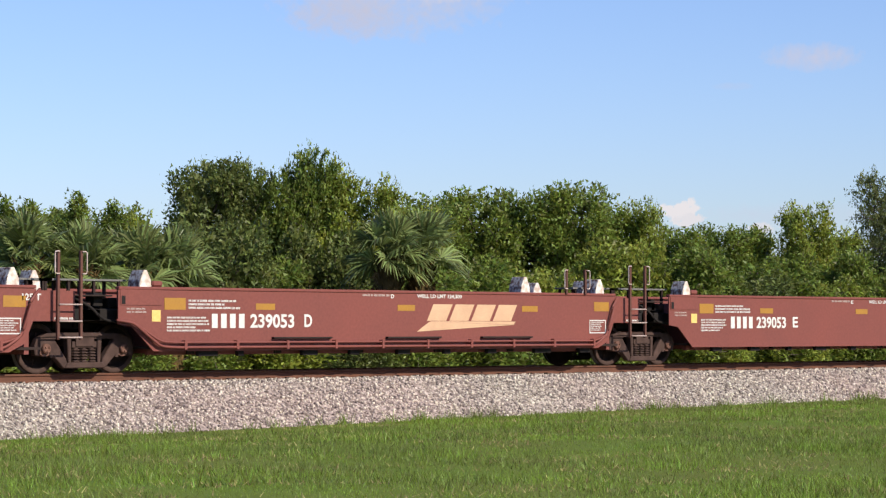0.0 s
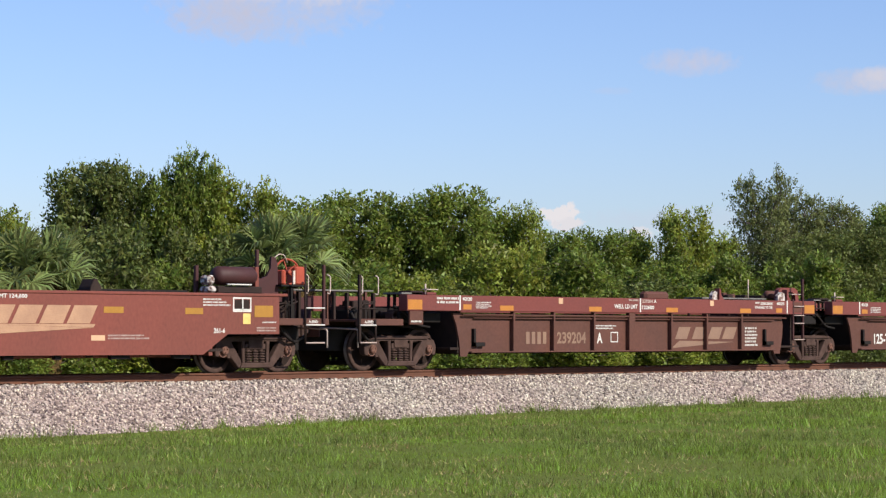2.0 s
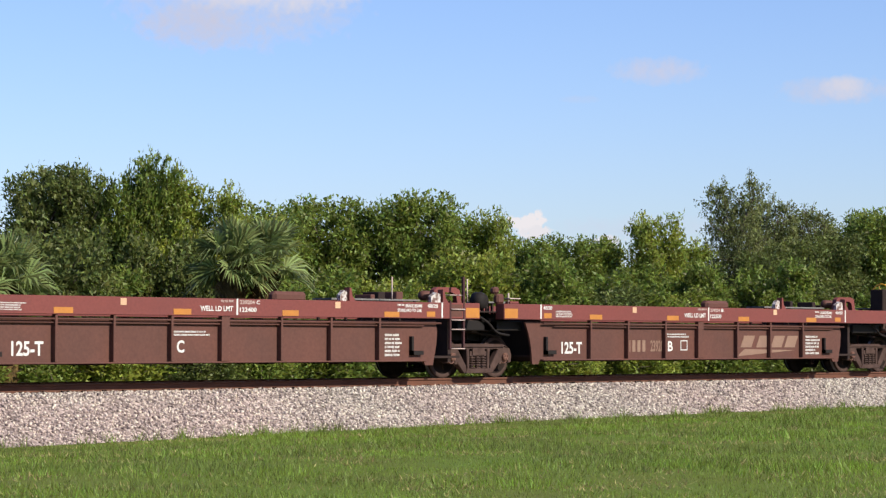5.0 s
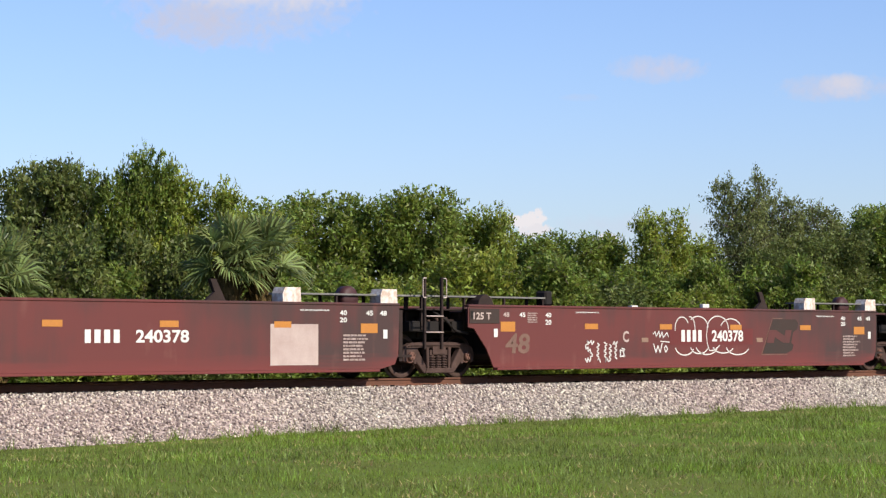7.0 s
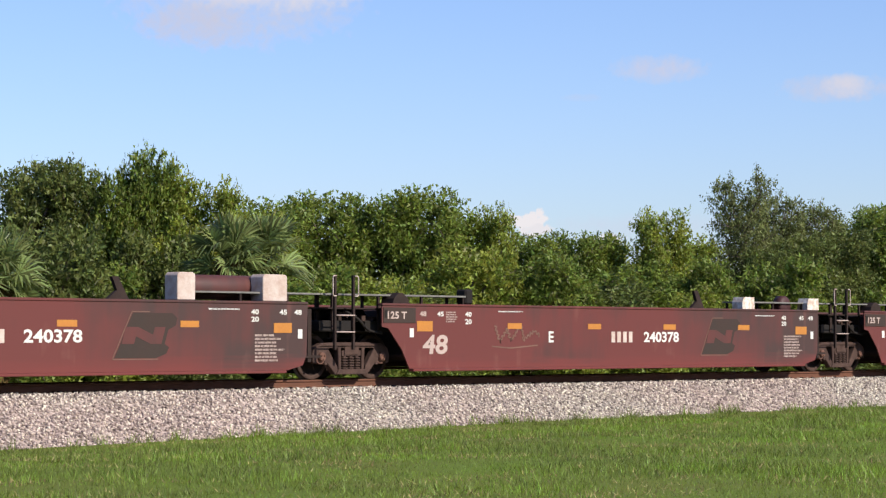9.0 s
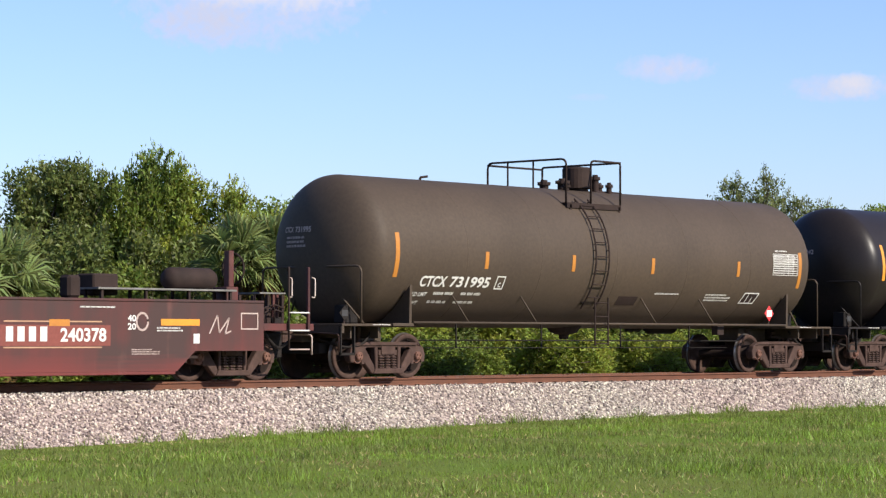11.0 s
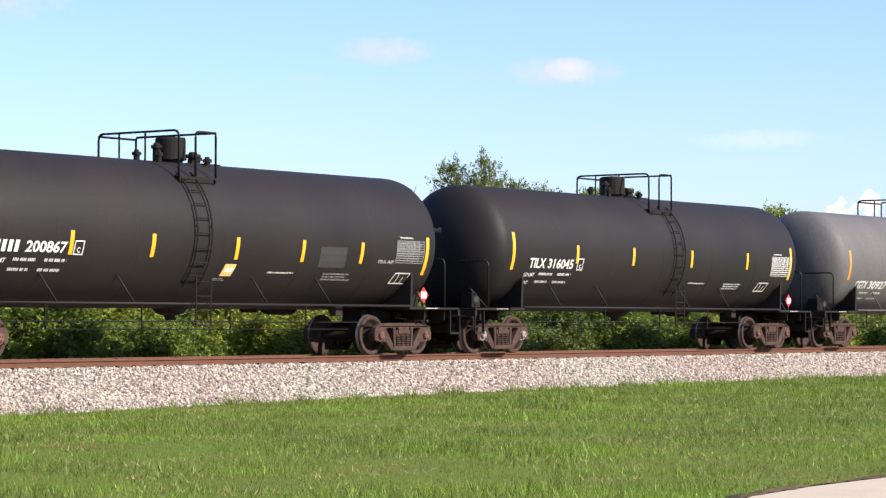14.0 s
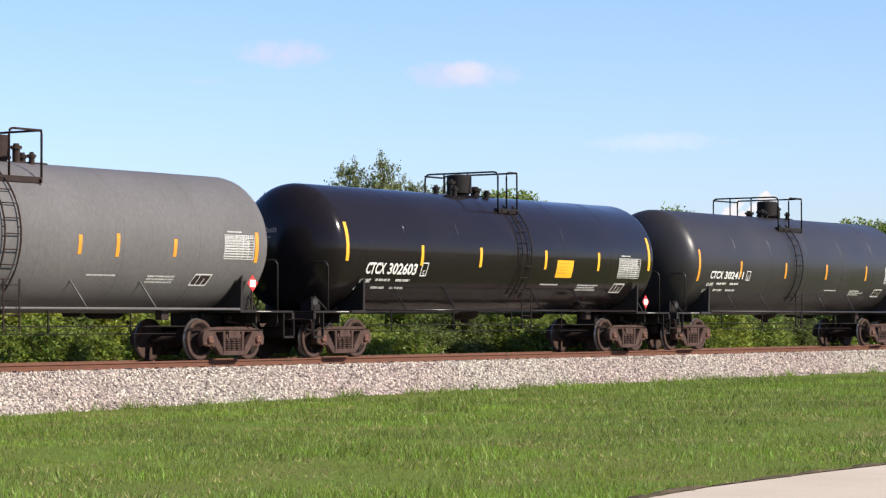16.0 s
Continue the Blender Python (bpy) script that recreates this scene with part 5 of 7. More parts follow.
        block(car, "grip_box", SCUFFED_GREY, (14.08, 14.29, -1.1, -0.75, 1.592, 1.74), (14.05, 14.24, -1.1, -0.8, 1.76, 1.95), bevel=0.05, label="scuffed grey-white casting")
        block(car, "post", MAROON, (14.06, 14.14, -0.7, -0.62, 1.592, 2.15), bevel=0.01)
        block(car, "end_walkway", BLACK_IRON, (11.2, 13.4, -1.2, -0.5, 1.60, 1.64))
        add_coupler(car, L + 1.45, 1)
    else:
        ladder_posts(car, L - 0.93, 0.5, RED_DARK)
        ladder_posts(car, L - 3.0, 0.6, RED_DARK, 1.56, 2.1, (), True)
        walkway(car, L - 2.1, L - 0.6)
        guide(car, L - 4.2, h=0.4)
        guide(car, L - 1.85, h=0.38)
        guide(car, L - 1.45, h=0.34, y=0.9)
        block(car, "end_plate", mat, (L - 1.4, L - 0.45, -1.38, -1.34, 0.95, 1.5))
        small_print(car, Flat(-1.385), L - 0.9, L - 0.5, 0.95, 1.02, 1, WHITE, seed, full=True)
    tagged(car, "red-brown smooth-sided container well car, empty, on rusty trucks", "well car", "well cars of the train")
    MOVERS.append((car, x_start))
    return car


def wheel_hoop(c, r, seg=20, turn=False):
    """A hand brake wheel that faces along the track, or across it when turned."""
    b = B()
    pts = [(c[0], c[1] + r * math.cos(2 * math.pi * k / seg), c[2] + r * math.sin(2 * math.pi * k / seg)) for k in range(seg + 1)]
    tube(b, pts, 0.022, 6)
    for k in range(5):
        t = 2 * math.pi * k / 5
        tube(b, [c, (c[0], c[1] + r * math.cos(t), c[2] + r * math.sin(t))], 0.016, 5)
    tube(b, [(c[0] - 0.15, c[1], c[2]), (c[0] + 0.04, c[1], c[2])], 0.04, 8)
    if turn:
        bmesh.ops.rotate(b, verts=b.verts, cent=c, matrix=Matrix.Rotation(math.radians(70), 3, "Z"))
    return b


def end_deck(car, x0, x1, mat, way=1, word=""):
    """Open end platform with ladder, steps and grab irons over the coupler."""
    block(car, "end_deck", mat, (x0, x1, -1.45, 1.45, 1.04, 1.09), (x0, x1, -1.5, -1.44, 0.96, 1.10), (x0, x1, -0.35, 0.35, 0.72, 1.04), bevel=0.01)
    block(car, "end_girder", MAROON, (x0, x1 - 0.1, 1.2, 1.3, 1.091, 1.58), bevel=0.01)
    for k in range(4):
        px = x0 + 0.08 + k * (x1 - x0 - 0.2) / 3
        block(car, "girder_post", GRIME, (px, px + 0.06, -0.72, -0.64, 1.091, 1.66))
    # black box added to stand for the shade under the deck
    block(car, "draft_box", BLACK_IRON, (x0 + 0.04, x1 + 0.02, -0.6, 0.6, 0.42, 0.955), bevel=0.03)
    out = x1 if way > 0 else x0
    post, rail = (x1 - 0.19, x1 - 0.72) if way > 0 else (x0 + 0.03, x0 + 0.5)
    block(car, "post", MAROON if way > 0 else GRIME, (post - 0.03, post + 0.03, -1.56, -1.50, 0.94 if way > 0 else 0.6, 2.2 if way > 0 else 2.02), bevel=0.008)
    bar(car, "grab_iron", [(rail, -1.54, 0.6), (rail, -1.54, 2.2 if way > 0 else 1.09)], 0.022, GRIME, 6)
    lo, hi = min(post, rail), max(post, rail)
    for px in (lo, hi) if way < 0 else (lo, hi + 0.1):
        bar(car, "grab_iron", [(px + 0.02, -1.5, 1.62), (px + 0.08, -1.54, 1.6), (px + 0.08, -1.54, 1.98), (px + 0.02, -1.5, 2.0)], 0.014, WORN_WHITE, 5, 0.04)
    for z, m in ((0.6, PALE), (0.965, WHITE), (1.31, WHITE if way > 0 else GRIME)):
        bar(car, "rung", [(lo, -1.56, z), (hi, -1.56, z)], 0.017, m, 5)
    if way < 0:
        block(car, "tread", GRIME, (lo, hi, -1.545, -1.5, 1.44, 1.465))
    if word:
        a = lo + 0.13 if way > 0 else lo + 0.18
        lettering(car, Flat(-1.5), word, a, a + 0.26, 1.005, 1.065, WHITE, 0.004)
    bar(car, "brake_hose", [(x0 + 0.1, -1.2, 1.25), (x0 + 0.35, -1.25, 0.8), ((x0 + x1) / 2, -1.2, 0.6), (x1 - 0.1, -0.9, 0.75)], 0.032, BLACK_IRON, 6, 0.16)
    bar(car, "uncoupling_lever", [(out - 0.04 * way, -1.48, 0.5), (out - 0.04 * way, -1.48, 0.88), (out - 0.04 * way, -0.2, 0.92)], 0.018, WORN_WHITE, 6, 0.06)
    rng = random.Random(int(abs(x0) * 100))
    for k in range(7):
        px, w, h = x0 + rng.uniform(0.05, x1 - x0 - 0.35), rng.uniform(0.08, 0.3), rng.uniform(0.1, 0.42)
        block(car, "brake_valve", rng.choice((GRIME, BLACK_IRON, mat)), (px, px + w, -1.0 + rng.uniform(0, 0.5), -0.4 + rng.uniform(0, 0.3), 1.092, 1.092 + h), bevel=0.018)
    for k in range(4):
        px = x0 + rng.uniform(0.1, x1 - x0 - 0.4)
        bar(car, "air_pipe", [(px, -1.1, 1.1), (px, -1.1, 1.25 + 0.25 * rng.random()), (px + 0.3, -1.05, 1.3 + 0.2 * rng.random())], 0.018, GRIME, 5, 0.05)
    w0, w1 = (x0 + 0.75, x1 + 0.1) if way > 0 else (x0 - 0.35, x1)
    block(car, "end_walkway", GRATE, (w0, w1, -0.6, 0.6, 1.69, 1.72))
    for px in (w0 + 0.4, w1 - 0.2):
        for a in (-0.58, 0.52):
            block(car, "walkway_leg", mat, (px - 0.03, px + 0.03, a, a + 0.06, 1.09, 1.69))


def ribbed_unit(x_start, L, unit, load, first=False, end=False, seed=0, fresh=False, logo=True):
    """A well unit with a deep red top chord over ribbed brown panels."""
    car = new("well_car")
    chord, on = Flat(-1.55, 0.085), Flat(-1.42, 0.09)
    c0, c1 = (-0.3 if first else 0.1), (L + 0.55 if end else L - 0.7)
    for s in (-1, 1):
        ylo, yhi = (-1.55, -1.30) if s < 0 else (1.30, 1.55)
        block(car, "top_chord", RED_CHORD, (c0, c1, ylo, yhi, 1.28, 1.62), bevel=0.008)
        d = 0.42 if first else 0.12
        outline = [(0.84 + d, 1.23), (0.96 + d, 0.98), (1.05 + d, 0.66), (1.09 + d, 0.29), (1.3 + d, 0.29), (1.36 + d, 0.40), (L - 2.36, 0.40), (L - 2.3, 0.29), (L - 2.06, 0.29), (L - 1.96, 0.7), (L - 1.93, 1.0), (L - 1.98, 1.23)]
        part("side_panel", prism(B(), outline, s * 1.42, s * 1.42 - s * 0.05), RED_DARK, car)
        block(car, "bottom_flange", RED_DARK, (1.36 + d, L - 2.36, min(s * 1.36, s * 1.52), max(s * 1.36, s * 1.52), 0.37, 0.402), bevel=0.008)
        for a, w in ((3.17, 0.06), (4.55, 0.06), (5.98, 0.06), (7.36, 0.22), (8.88, 0.06), (10.28, 0.06), (11.70, 0.06)):
            block(car, "rib", RED_DARK, (a - w / 2, a + w / 2, min(s * 1.422, s * 1.53), max(s * 1.422, s * 1.53), 0.405, 1.278), bevel=0.006)
    bar(car, "air_pipe", [(1.5, -1.5, 1.2), (L - 1.9, -1.5, 1.18)], 0.022, RED_DARK)
    bar(car, "air_pipe", [(1.9, -1.47, 1.13), (L - 2.4, -1.47, 1.12)], 0.016, RED_DARK)
    spine_and_ends(car, L, GRIME, 1.15)
    for a in ((1.87 if first else 1.6), L - 2.8):
        block(car, "step_bracket", BLACK_IRON, (a, a + 0.06, -1.50, -1.424, 0.51, 0.9), (a, a + 0.36, -1.50, -1.424, 0.51, 0.6))
    # marks on the chord
    for a in (1.33, 7.61, 13.56):
        plate(car, chord, a, a + 0.045, 1.215, 1.535, WHITE, "white_mark", 0.005)
    for a in ((2.66, 5.74, 8.62, 11.58) if first else (3.08, 5.98, 8.86, 11.8)):
        plate(car, chord, a, a + 0.45, 1.215, 1.325, AMBER_DULL, lift=0.005)
    plate(car, chord, c1 - 0.46, c1 - 0.02, 1.22, 1.43, AMBER_DULL, lift=0.005)
    plate(car, chord, c0 + 0.02, c0 + 0.46, 1.22, 1.43, AMBER_DULL, lift=0.005)
    plate(car, chord, 1.46, 1.72, 1.23, 1.34, AMBER_DULL, lift=0.005)
    plate(car, chord, 13.1, 13.36, 1.23, 1.34, AMBER_DULL, lift=0.005)
    lettering(car, chord, "40/20", 1.43, 1.74, 1.42, 1.50, WHITE, 0.005)
    lettering(car, chord, "40/20", 13.12, 13.45, 1.42, 1.50, WHITE, 0.005)
    lettering(car, chord, "WELL LD LMT", 6.66, 7.52, 1.29, 1.39, WHITE, 0.005)
    lettering(car, chord, load, 7.7, 8.15, 1.28, 1.37, WHITE, 0.005)
    lettering(car, chord, unit, 8.15, 8.24, 1.43, 1.51, WHITE, 0.005)
    small_print(car, chord, 7.2, 7.55, 1.43, 1.51, 1, PALE, seed, 0.005, full=True)
    lettering(car, chord, "239204", 7.7, 8.1, 1.43, 1.51, PALE, 0.005)
    small_print(car, chord, 12.2, 12.4, 1.42, 1.49, 1, WHITE, seed + 1, 0.005, full=True)
    lettering(car, chord, "BRAKE BEAMS", 12.44, 12.96, 1.42, 1.49, WHITE, 0.005)
    lettering(car, chord, "STANDARD TO CAR", 12.2, 12.94, 1.325, 1.395, WHITE, 0.005)
    small_print(car, chord, 1.87, 2.5, 1.24, 1.40, 4, WHITE, seed + 2, 0.005)
    if first:
        small_print(car, chord, 0.62, 1.36, 1.32, 1.49, 2, WHITE, seed + 6, 0.005, full=True)
    for a in (4.66, 10.35):
        plate(car, chord, a, a + 0.15, 1.38, 1.51, CREAM, "label_plate", 0.005)
    # marks on the panels
    if first:
        owner_mark(car, on, 3.68, 4.45, 0.47, 0.74, TAN)
        lettering(car, on, "239204", 4.75, 5.78, 0.47, 0.74, TAN)
    elif unit in "B":
        owner_mark(car, on, 4.62, 5.38, 0.47, 0.74, TAN)
        lettering(car, on, "239204", 5.5, 6.1, 0.47, 0.74, TAN)
    if not first:
        lettering(car, on, "125-T", 2.22, 2.95, 0.43, 0.7, WHITE)
    lettering(car, on, unit, 6.18, 6.37, 0.48, 0.72, WHITE)
    small_print(car, on, 6.08, 7.1, 0.78, 0.9, 2, WHITE, seed + 3)
    small_print(car, on, 11.95, 12.6, 0.36, 0.86, 6, WHITE, seed + 4)
    if first or unit == "B":
        frame_sign(car, on, 6.68, 6.95, 0.5, 0.74, WHITE, t=0.022)
    if logo:
        b = B()
        for k, x in enumerate((9.12, 9.78, 10.42, 11.0)):
            patch(b, on, [(x, 0.57), (x + 0.46, 0.57), (x + 0.62, 0.86), (x + 0.16, 0.86)], 0.006, 1)
        part("logo", b, TAN, car, "faded tan slanted word mark")
        b = B()
        patch(b, on, [(9.0, 0.36), (9.1, 0.36), (11.5, 0.5), (9.3, 0.53)], 0.006, 1)
        part("logo_sweep", b, TAN, car)
    # ends
    add_truck(car, 0.0 if first else -0.2, False)
    brake_clutter(car, 0.1 if first else 0.0, seed)
    walkway(car, 0.2, 1.0, 1.68)
    block(car, "tread_bracket", RED_CHORD, (0.42, 0.72, -1.45, -1.3, 1.622, 1.68), bevel=0.01)
    bar(car, "grab_iron", [(0.42, -1.4, 1.63), (0.42, -1.4, 1.86)], 0.02, WORN_WHITE, 5)
    block(car, "tread", WORN_WHITE, (0.4, 0.76, -1.46, -1.3, 1.73, 1.75))
    if not first:
        joint_housing(car, -0.72, 0.72, 1.42)
    if unit == "B":
        part("joint_cover", lathe(B(), [(-0.15, 0.02), (-0.15, 0.15), (-0.05, 0.2), (0.1, 0.2), (0.1, 0.02)], 16, "y", (-0.16, -1.05, 1.68)), BLACK_IRON, car, smooth=True)
        block(car, "cover_bracket", RED_DARK, (0.06, 0.3, -1.4, -1.25, 1.622, 1.84), (0.0, 0.2, -1.35, -1.2, 1.84, 1.99), bevel=0.04)
    else:
        block(car, "valve_box", GRIME, (0.5, 0.9, -0.9, -0.5, 1.6, 1.72), bevel=0.02)
    if first:
        block(car, "hanger_plate", RED_DARK, (-0.2, 0.22, -1.53, -1.48, 0.98, 1.278), bevel=0.008)
        small_print(car, Flat(-1.53), -0.16, 0.16, 1.0, 1.07, 1, WHITE, seed + 9, 0.004, full=True)
        end_deck(car, -1.75, -0.36, RED_DARK, -1, "A-END")
        add_coupler(car, -1.5, -1)
    if end:
        add_truck(car, L, False)
        brake_clutter(car, L, seed + 1)
        end_deck(car, L + 0.55, L + 1.75, RED_DARK)
        part("brake_wheel", wheel_hoop((L + 0.85, -0.9, 2.05), 0.3), YELLOW, car, "yellow hand brake wheel")
        block(car, "brake_stand", GRIME, (L + 0.6, L + 0.8, -1.1, -0.7, 1.06, 2.2), bevel=0.02)
        add_coupler(car, L + 1.5, 1)
    else:
        ladder_posts(car, L - 1.65, 0.43, MAROON, 0.62, 1.66, (0.64, 1.05, 1.25, 1.48), False)
        block(car, "post", MAROON, (L - 1.25, L - 1.19, -1.56, -1.50, 1.66, 2.18), bevel=0.006)
        for px in (L - 3.1, L - 0.72):
            bar(car, "grab_iron", [(px, -1.2, 1.66), (px, -1.2, 2.15)], 0.016, WORN_WHITE, 5)
        plate(car, chord, L - 1.66, L - 1.28, 1.24, 1.5, RED_DARK, "end_panel", 0.005)
        block(car, "end_step", WORN_WHITE, (L - 1.5, L - 1.1, -1.4, -1.2, 1.78, 1.8), bevel=0.004)
    walkway(car, L - 4.6, L - 1.9, 1.69)
    # seats for containers: a scuffed lip before a red bracket with an arched opening
    for a, w in ((L - 4.85, 0.2), (L - 2.1, 0.3)):
        part("seat_lip", prism(B(), [(a, 1.622), (a + w, 1.622), (a + w, 1.80), (a + w * 0.55, 1.84), (a, 1.74)], -1.40, -1.30), SCUFFED_GREY, car, "scuffed white-edged container seat")
        part("seat_rib", prism(B(), [(a + w + 0.02, 1.622), (a + w + 0.2, 1.622), (a + w + 0.1, 1.74), (a + w + 0.08, 1.88), (a + w + 0.02, 1.9)], -1.45, -1.3), RED_CHORD, car)
    arch = [(L - 1.85, 1.622), (L - 1.78, 1.9), (L - 1.66, 1.96), (L - 1.1, 1.96), (L - 0.96, 1.9), (L - 0.9, 1.622), (L - 1.04, 1.622), (L - 1.08, 1.8), (L - 1.2, 1.85), (L - 1.58, 1.85), (L - 1.7, 1.8), (L - 1.72, 1.622)]
    part("seat_bracket", prism(B(), arch, -1.2, -1.08), RED_CHORD, car)
    block(car, "far_seat_bracket", RED_DARK, (L - 4.3, L - 3.3, 1.1, 1.35, 1.622, 1.86), bevel=0.07)
    part("air_reservoir", lathe(B(), [(L - 1.75, 0.02), (L - 1.73, 0.08), (L - 1.67, 0.11), (L - 1.15, 0.11), (L - 1.09, 0.08), (L - 1.07, 0.02)], 14, "x", (0, -0.75, 1.78)), RED_DARK, car, smooth=True)
    for k in range(7):
        rng = random.Random(seed * 9 + k)
        px = L - 3.6 + rng.uniform(0, 1.9)
        block(car, "brake_valve", (RED_DARK, GRIME)[k % 2], (px, px + rng.uniform(0.1, 0.25), -0.6 + rng.uniform(-0.2, 0.2), -0.3, 1.6, 1.72 + rng.uniform(0, 0.15)), bevel=0.015)
    tagged(car, "ribbed red and brown container well car, empty, with a worn finish", "well car", "well cars of the train")
    MOVERS.append((car, x_start))
    return car


def plain_unit(x_start, L, unit, marks, end=False, first=False, seed=0):
    """A long smooth well unit with worn dark-red paint and scrawls."""
    car = new("well_car")
    on = Flat(-1.5)
    left = [(0.43, 1.48), (0.43, 1.06), (0.62, 1.03), (1.02, 0.6), (1.25, 0.21)]
    if first:
        left = [(-0.2, 1.48), (-0.2, 0.78), (1.15, 0.78), (1.8, 0.21)]
    right = [(L - 2.2, 0.21), (L - 1.8, 0.3), (L - 1.70, 0.5), (L - 1.67, 1.48)]
    if end:
        right = [(L - 1.8, 0.21), (L - 1.35, 0.58), (L + 0.4, 0.58), (L + 0.4, 1.48)]
    side = left + right
    for s in (-1, 1):
        part("side_wall", prism(B(), side, s * 1.5, s * 1.47), RED_WORN, car)
        ylo, yhi = (-1.52, -1.38) if s < 0 else (1.38, 1.52)
        block(car, "top_chord", RED_WORN, (side[0][0], side[-1][0], ylo, yhi, 1.482, 1.535), bevel=0.012)
        block(car, "bottom_sill", RED_WORN, (left[-1][0] + 0.1, right[0][0] - 0.05, ylo, yhi, 0.15, 0.207), bevel=0.01)
    spine_and_ends(car, L, GRIME)
    if not first:
        plate(car, on, 0.47, 1.42, 1.14, 1.45, EMBLEM, "end_panel", 0.012)
        lettering(car, on, "125 T", 0.58, 1.15, 1.22, 1.37, PALE, 0.018)
        block(car, "lashing_eye", BLACK_IRON, (0.50, 0.58, -1.52, -1.513, 1.24, 1.40))
    plate(car, on, 1.47, 1.94, 0.97, 1.18, AMBER_DULL)
    for a in (4.31, 7.03, 9.78, 12.7):
        plate(car, on, a, a + 0.46, 1.03, 1.15, AMBER_DULL)
    if not end:
        plate(car, on, 15.1, 15.58, 0.93, 1.12, AMBER_DULL)
        plate(car, on, 15.75, 15.87, 0.82, 1.0, WHITE, "label_plate")
        small_print(car, on, 14.6, 15.4, 0.35, 0.9, 8, PALE, seed)
        for a, s in ((14.5, "40"), (15.25, "45"), (15.65, "48")):
            lettering(car, on, s, a, a + 0.2, 1.28, 1.38, WHITE)
        lettering(car, on, "20", 14.5, 14.7, 1.14, 1.24, WHITE)
    plate(car, on, 1.25, 1.37, 0.85, 1.03, WHITE, "label_plate")
    small_print(car, on, 2.35, 2.75, 1.14, 1.38, 5, PALE, seed + 1)
    for a, s in ((1.55, "48"), (2.08, "45"), (2.95, "40")):
        lettering(car, on, s, a, a + 0.2, 1.28, 1.38, PALE if s == "48" else WHITE)
    lettering(car, on, "20", 2.95, 3.15, 1.12, 1.23, WHITE)
    small_print(car, on, 4.0, 4.8, 1.36, 1.41, 1, WHITE, seed + 2, full=True)
    small_print(car, on, 13.4, 14.2, 1.34, 1.39, 1, WHITE, seed + 3, full=True)
    marks(car, on)
    add_truck(car, 0.0, False)
    brake_clutter(car, 0.1 if not first else 0.4, seed)
    if first:
        end_deck(car, -1.75, -0.2, GRIME, -1)
        add_coupler(car, -1.5, -1)
        walkway(car, -0.2, 2.0)
    else:
        joint_housing(car, -1.0, 0.95, 1.4)
        walkway(car, -0.8, 3.3, 1.72, -1.0)
        guide(car, 1.05, 1.53, 0.22, 0.5, GRIME)
        block(car, "chock", BLACK_IRON, (3.2, 3.45, -1.3, -1.0, 1.535, 1.86), bevel=0.04)
    if end:
        add_truck(car, L, False)
        brake_clutter(car, L, seed + 3)
        end_deck(car, L + 0.4, L + 1.75, RED_WORN)
        part("air_reservoir", lathe(B(), [(15.9, 0.02), (15.95, 0.17), (16.05, 0.22), (17.0, 0.22), (17.1, 0.17), (17.14, 0.02)], 16, "x", (0, -0.9, 1.93)), GRIME, car, smooth=True)
        part("brake_wheel", wheel_hoop((17.75, -0.8, 2.15), 0.3), GRIME, car)
        block(car, "brake_stand", RED_WORN, (17.4, 17.7, -1.0, -0.6, 1.54, 1.8), (17.55, 17.68, -0.9, -0.75, 1.8, 2.5), bevel=0.01)
        walkway(car, 14.0, 17.4, 1.74, -1.0)
        block(car, "chock", GRIME, (13.3, 13.6, -1.3, -1.0, 1.535, 1.95), bevel=0.05)
        block(car, "valve_box", GRIME, (14.2, 14.8, -0.9, -0.4, 1.6, 2.0), bevel=0.03)
        block(car, "roof_sheet", WHITE, (6.6, 9.6, -1.3, -1.05, 1.54, 1.64), bevel=0.02, label="white plastic sheet on the sill")
        add_coupler(car, L + 1.5, 1)
    else:
        ladder_posts(car, L - 0.95, 0.52, GRIME, 0.6, 2.08, (0.95, 1.28))
        walkway(car, L - 4.6, L - 0.6, 1.72, -1.0)
        if unit != "D":
            for a in (13.03, 15.78):
                part("grip_box", prism(B(), [(a, 1.536), (a + 0.5, 1.536), (a + 0.48, 1.82), (a + 0.06, 1.82), (a + 0.0, 1.7)], -1.4, -1.1), SCUFFED_WHITE, car, "grey-white container grip box")
        if unit != "D":
            part("valve_cover", lathe(B(), [(-0.12, 0.02), (-0.12, 0.2), (-0.06, 0.25), (0.12, 0.25), (0.12, 0.02)], 14, "y", (15.12, -1.1, 1.63)), MAROON, car, "dark maroon rounded valve cover", smooth=True)
        b = prism(B(), [(11.1, 1.54), (11.6, 1.54), (11.5, 1.7), (11.35, 1.95), (11.2, 1.95), (11.32, 1.7)], -1.32, -1.24)
        part("chock", b, GRIME, car)
    tagged(car, "long worn dark-red container well car with white scrawls, empty", "well car", "well cars of the train")
    MOVERS.append((car, x_start))
    return car


